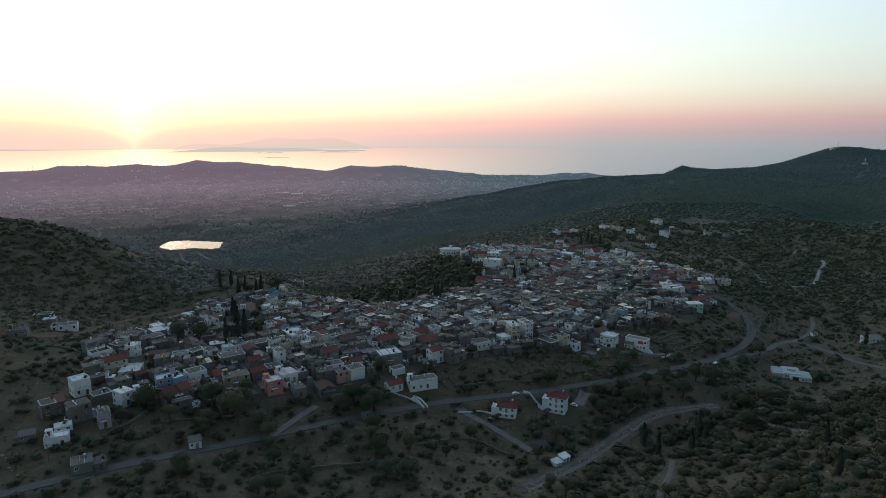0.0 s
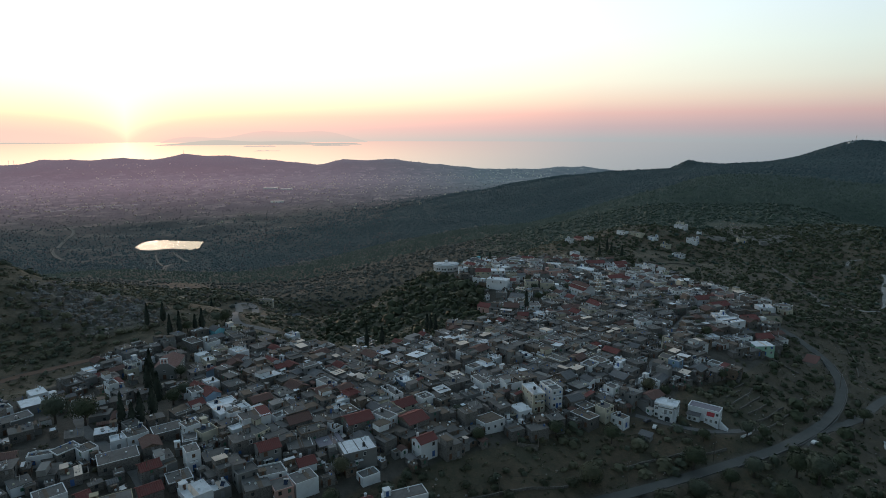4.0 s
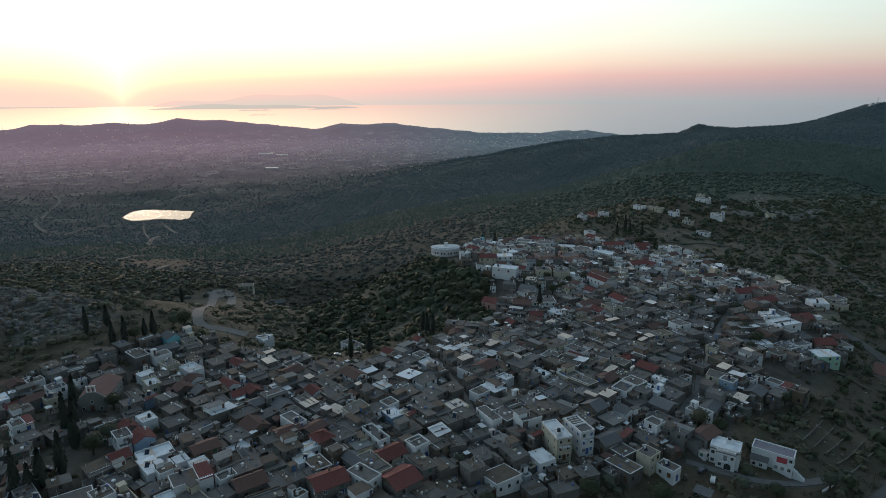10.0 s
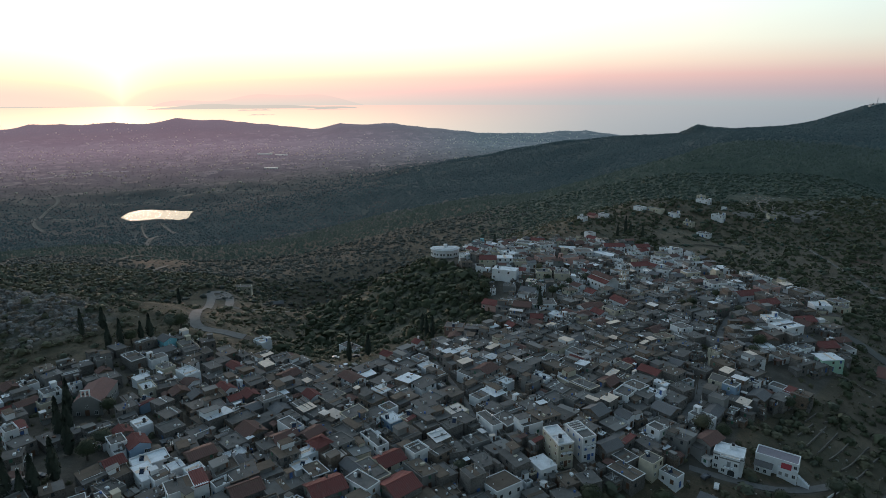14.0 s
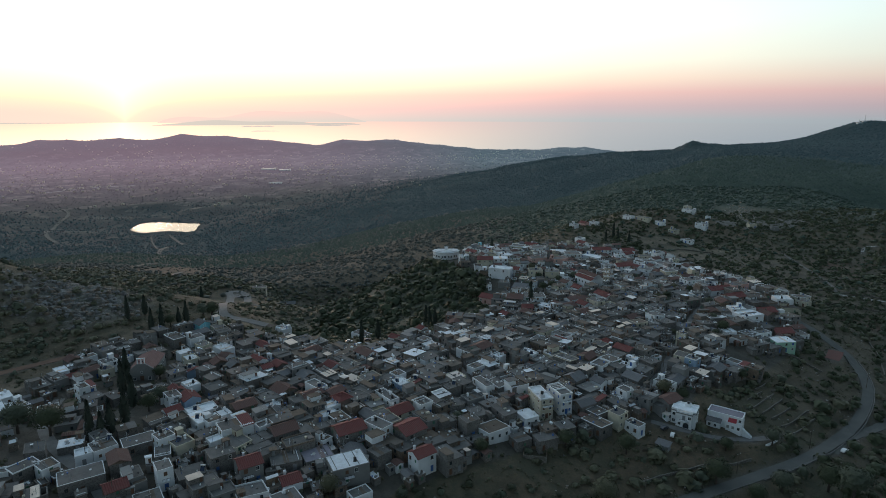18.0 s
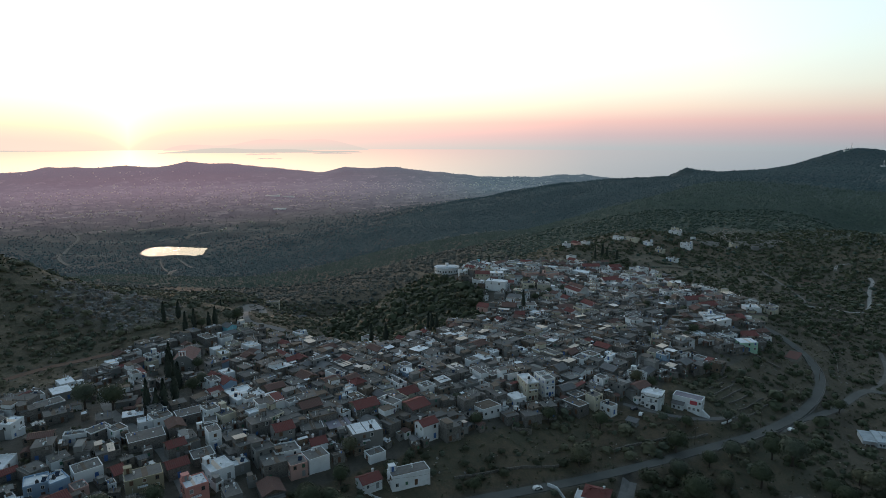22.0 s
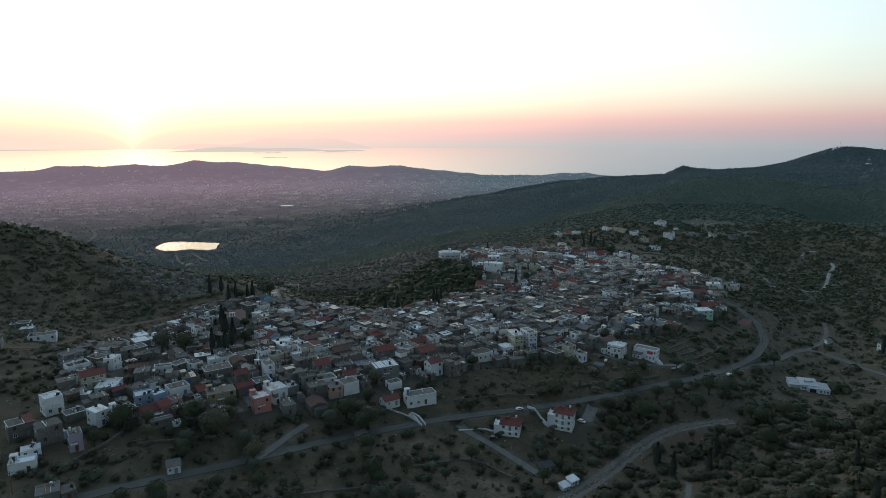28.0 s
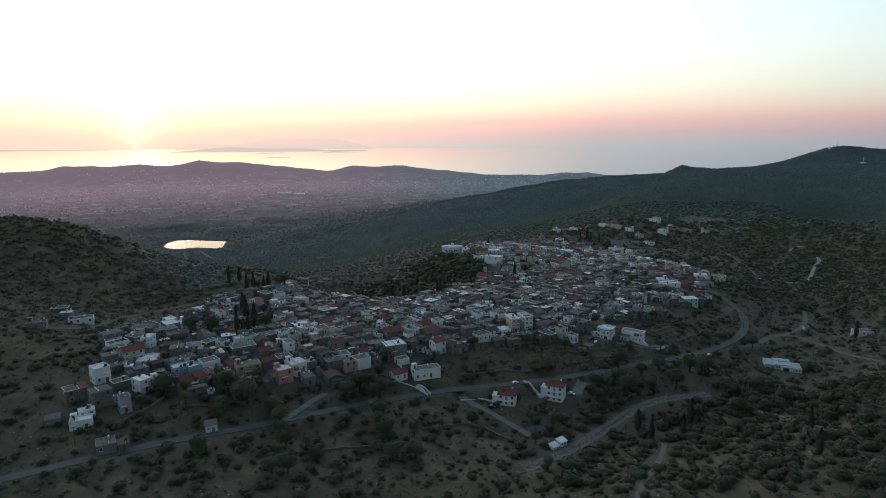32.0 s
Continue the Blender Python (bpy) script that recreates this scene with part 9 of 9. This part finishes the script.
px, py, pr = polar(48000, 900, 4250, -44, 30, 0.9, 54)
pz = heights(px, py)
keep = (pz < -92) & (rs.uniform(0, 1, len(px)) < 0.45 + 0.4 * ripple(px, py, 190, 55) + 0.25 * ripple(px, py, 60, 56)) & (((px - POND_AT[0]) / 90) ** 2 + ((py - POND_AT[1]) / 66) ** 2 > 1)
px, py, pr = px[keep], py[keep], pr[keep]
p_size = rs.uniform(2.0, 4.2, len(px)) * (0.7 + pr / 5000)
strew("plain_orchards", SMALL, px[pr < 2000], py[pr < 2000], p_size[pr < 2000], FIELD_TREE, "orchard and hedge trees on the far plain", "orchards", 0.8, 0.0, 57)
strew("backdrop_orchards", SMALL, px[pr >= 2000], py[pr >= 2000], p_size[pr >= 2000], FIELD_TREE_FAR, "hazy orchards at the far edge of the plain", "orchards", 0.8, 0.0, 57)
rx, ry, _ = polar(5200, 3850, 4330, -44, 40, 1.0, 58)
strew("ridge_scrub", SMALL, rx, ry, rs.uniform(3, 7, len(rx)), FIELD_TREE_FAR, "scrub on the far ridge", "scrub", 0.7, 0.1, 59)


def far_town():
    """Scattered farmhouses and hamlets on the plain, pale boxes with low roofs."""
    g = np.random.RandomState(61)
    hubs = [(-1500, 2900), (-1150, 3300), (-700, 3100), (-1900, 2700), (-400, 3500), (-1000, 2400), (-620, 2750), (-1700, 3500), (-300, 2900), (150, 3700), (500, 3900), (-1250, 2050), (-1650, 2250)]
    s = Shape()
    for k in range(900):
        if g.uniform() < 0.75:
            hx_, hy_ = hubs[g.randint(len(hubs))]
            x, y = hx_ + g.normal() * 190, hy_ + g.normal() * 150
        else:
            x, y = g.uniform(-2300, 400), g.uniform(1700, 3900)
        z = float(heights(x, y))
        if z > -70 or math.hypot(x - POND_AT[0], y - POND_AT[1]) < 120:
            continue
        w, d, h, a = g.uniform(4, 9), g.uniform(4, 6), g.uniform(3.0, 5.0), g.uniform(0, 3.14)
        q = Shape().box(-w / 2, -d / 2, -3, w / 2, d / 2, h, g.randint(3)).box(-w / 2 - 0.4, -d / 2 - 0.4, h, w / 2 + 0.4, d / 2 + 0.4, h + 0.8, 3 if g.uniform() < 0.4 else 4, taper=0.6)
        c_, s_ = math.cos(a), math.sin(a)
        n0 = len(s.f)
        s.add([(x + p[0] * c_ - p[1] * s_, y + p[0] * s_ + p[1] * c_, z + p[2]) for p in q.v], q.f)
        s.s[n0:] = q.s
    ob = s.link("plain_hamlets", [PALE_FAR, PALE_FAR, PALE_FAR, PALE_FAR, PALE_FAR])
    tagged(ob, "scattered pale houses of hamlets on the far plain", "houses", kind="stuff")


far_town()


def greenhouse(x, y, rot, long, wide):
    top = thing("greenhouse", pose(x, y, height_at(x, y), 0, 0, rot), "long white greenhouse on the far plain", "greenhouse")
    Shape().box(-long / 2, -wide / 2, -2, long / 2, wide / 2, 5).link("wall", WHITE_PAINT, top)
    r = Shape()
    for s in (-1, 1):
        r.add([(-long / 2, s * wide / 2, 5), (long / 2, s * wide / 2, 5), (long / 2, 0, 5.3), (-long / 2, 0, 5.3)], [(0, 1, 2, 3)])
    r.link("roof", GREENHOUSE, top)


GREENHOUSE = painted("greenhouse_sheet", (0.8, 0.8, 0.8), 0.15)
greenhouse(-760, 2860, 4, 62, 16)
greenhouse(-690, 2870, 4, 52, 14)
greenhouse(-592, 2330, 3, 46, 14)

# country roads on the plain
for half_, pts_ in PLAIN_ROADS.values():
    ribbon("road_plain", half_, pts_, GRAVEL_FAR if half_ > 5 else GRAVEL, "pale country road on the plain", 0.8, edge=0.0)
# bare red earth by the quarry and below the bend
for k, (x, y, a, b) in enumerate(((297, 655, 38, 16),)):
    v = [(x, y, 0)] + [(x + a * r * math.cos(t) * (1 + 0.2 * math.sin(3 * t + k)), y + b * r * math.sin(t), 0) for r in (0.5, 1.0) for t in np.linspace(0, 2 * math.pi, 24, endpoint=False)]
    hz = heights([p[0] for p in v], [p[1] for p in v])
    v = [(p[0], p[1], float(h) + (0.5 if i < 25 else 0.25)) for i, (p, h) in enumerate(zip(v, hz))]
    f = [(0, 1 + i, 1 + (i + 1) % 24) for i in range(24)] + [(1 + i, 25 + i, 25 + (i + 1) % 24, 1 + (i + 1) % 24) for i in range(24)]
    tagged(link_mesh("ground_bare_earth", v, f, [GRAVEL]), "pale quarry ground on the hillside", "bare earth", kind="structure")


def mast(x, y, high, label):
    z = height_at(x, y)
    top = thing("radio_mast", pose(x, y, z), label, "mast")
    s = Shape()
    for a in range(3):
        t = a * 2.094
        s.rod((0.9 * math.cos(t), 0.9 * math.sin(t), -1), (0.25 * math.cos(t), 0.25 * math.sin(t), high), 0.14, 5)
    s.link("lattice", STEEL, top)
    Shape().box(-4, -3, -2, 4, 3, 3).link("hut", WALLS["white"], top)
    Shape().tube(0, 0, high * 0.7, high * 0.8, 0.9, 0.9, 8).link("drum", WHITE_PAINT, top)


mast(925, 1452, 14, "radio mast with a white hut on the hill top")
mast(905, 1440, 9, "small radio mast on the hill top")
mast(845, 1235, 14, "thin radio mast on the hillside")
for b_ in (-21.9, -34.1, -33.8):
    mast(4240 * math.sin(radians(b_)), 4240 * math.cos(radians(b_)), 26, "distant mast on the far ridge")


# sea and islands beyond the ridge, a far backdrop that emits its sky reflection and haze
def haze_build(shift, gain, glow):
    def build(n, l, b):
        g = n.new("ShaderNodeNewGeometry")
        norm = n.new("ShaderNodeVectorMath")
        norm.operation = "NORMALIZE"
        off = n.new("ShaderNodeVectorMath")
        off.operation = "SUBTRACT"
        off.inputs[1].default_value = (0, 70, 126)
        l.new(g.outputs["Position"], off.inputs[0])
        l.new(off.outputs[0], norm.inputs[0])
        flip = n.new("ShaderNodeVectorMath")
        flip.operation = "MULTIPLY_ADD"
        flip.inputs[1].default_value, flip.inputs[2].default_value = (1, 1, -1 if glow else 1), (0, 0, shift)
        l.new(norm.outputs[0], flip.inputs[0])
        # sea reflection: sky colour of the mirrored direction, given off as emission
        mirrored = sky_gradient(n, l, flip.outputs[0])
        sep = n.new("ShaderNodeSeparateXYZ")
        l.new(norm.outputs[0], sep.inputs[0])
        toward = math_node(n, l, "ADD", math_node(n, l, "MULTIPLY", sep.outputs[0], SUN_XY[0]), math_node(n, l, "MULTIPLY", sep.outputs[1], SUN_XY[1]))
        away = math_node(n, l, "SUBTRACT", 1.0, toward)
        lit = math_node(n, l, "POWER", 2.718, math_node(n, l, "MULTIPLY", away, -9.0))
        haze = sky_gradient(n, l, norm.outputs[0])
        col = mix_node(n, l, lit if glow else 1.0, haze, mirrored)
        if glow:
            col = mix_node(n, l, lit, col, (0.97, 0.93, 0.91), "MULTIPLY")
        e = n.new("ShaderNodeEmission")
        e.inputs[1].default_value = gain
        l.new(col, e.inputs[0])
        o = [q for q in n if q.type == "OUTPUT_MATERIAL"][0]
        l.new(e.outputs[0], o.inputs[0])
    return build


SEA = material("sea_reflection_glow", haze_build(0.004, 0.985, True))
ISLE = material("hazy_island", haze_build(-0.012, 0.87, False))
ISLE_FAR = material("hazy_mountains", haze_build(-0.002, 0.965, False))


def arc(name, radius, rows, mat, label, category):
    """A strip standing on an arc round the view; rows give bearing, lower and upper elevation in degrees."""
    v, f = [], []
    for b, lo, hi in rows:
        x, y = radius * math.sin(radians(b)), 70 + radius * math.cos(radians(b))
        for e in (lo, hi):
            v.append((x, y, 126 + radius * math.tan(radians(e))))
    f = [(2 * i, 2 * i + 2, 2 * i + 3, 2 * i + 1) for i in range(len(rows) - 1)]
    ob = tagged(link_mesh(name, v, f, mat), label, category, kind="structure")
    return ob


arc("water_sea", 4820, [(b, -8.0, -1.02) for b in np.linspace(-60, 60, 80)], SEA, "calm far sea with an emitted sunset reflection", "sea")
def isle_rows(b0, b1, foot, crest, seed, n=40):
    g = np.random.RandomState(seed)
    p = g.uniform(0, 6.28, 3)
    rows = []
    for k in range(n + 1):
        u = k / n
        shape = math.sin(math.pi * u) ** 0.6 * (0.7 + 0.2 * math.sin(7 * u + p[0]) + 0.12 * math.sin(17 * u + p[1]))
        rows.append((b0 + (b1 - b0) * u, foot, foot + (crest - foot) * max(0.02, shape)))
    return rows


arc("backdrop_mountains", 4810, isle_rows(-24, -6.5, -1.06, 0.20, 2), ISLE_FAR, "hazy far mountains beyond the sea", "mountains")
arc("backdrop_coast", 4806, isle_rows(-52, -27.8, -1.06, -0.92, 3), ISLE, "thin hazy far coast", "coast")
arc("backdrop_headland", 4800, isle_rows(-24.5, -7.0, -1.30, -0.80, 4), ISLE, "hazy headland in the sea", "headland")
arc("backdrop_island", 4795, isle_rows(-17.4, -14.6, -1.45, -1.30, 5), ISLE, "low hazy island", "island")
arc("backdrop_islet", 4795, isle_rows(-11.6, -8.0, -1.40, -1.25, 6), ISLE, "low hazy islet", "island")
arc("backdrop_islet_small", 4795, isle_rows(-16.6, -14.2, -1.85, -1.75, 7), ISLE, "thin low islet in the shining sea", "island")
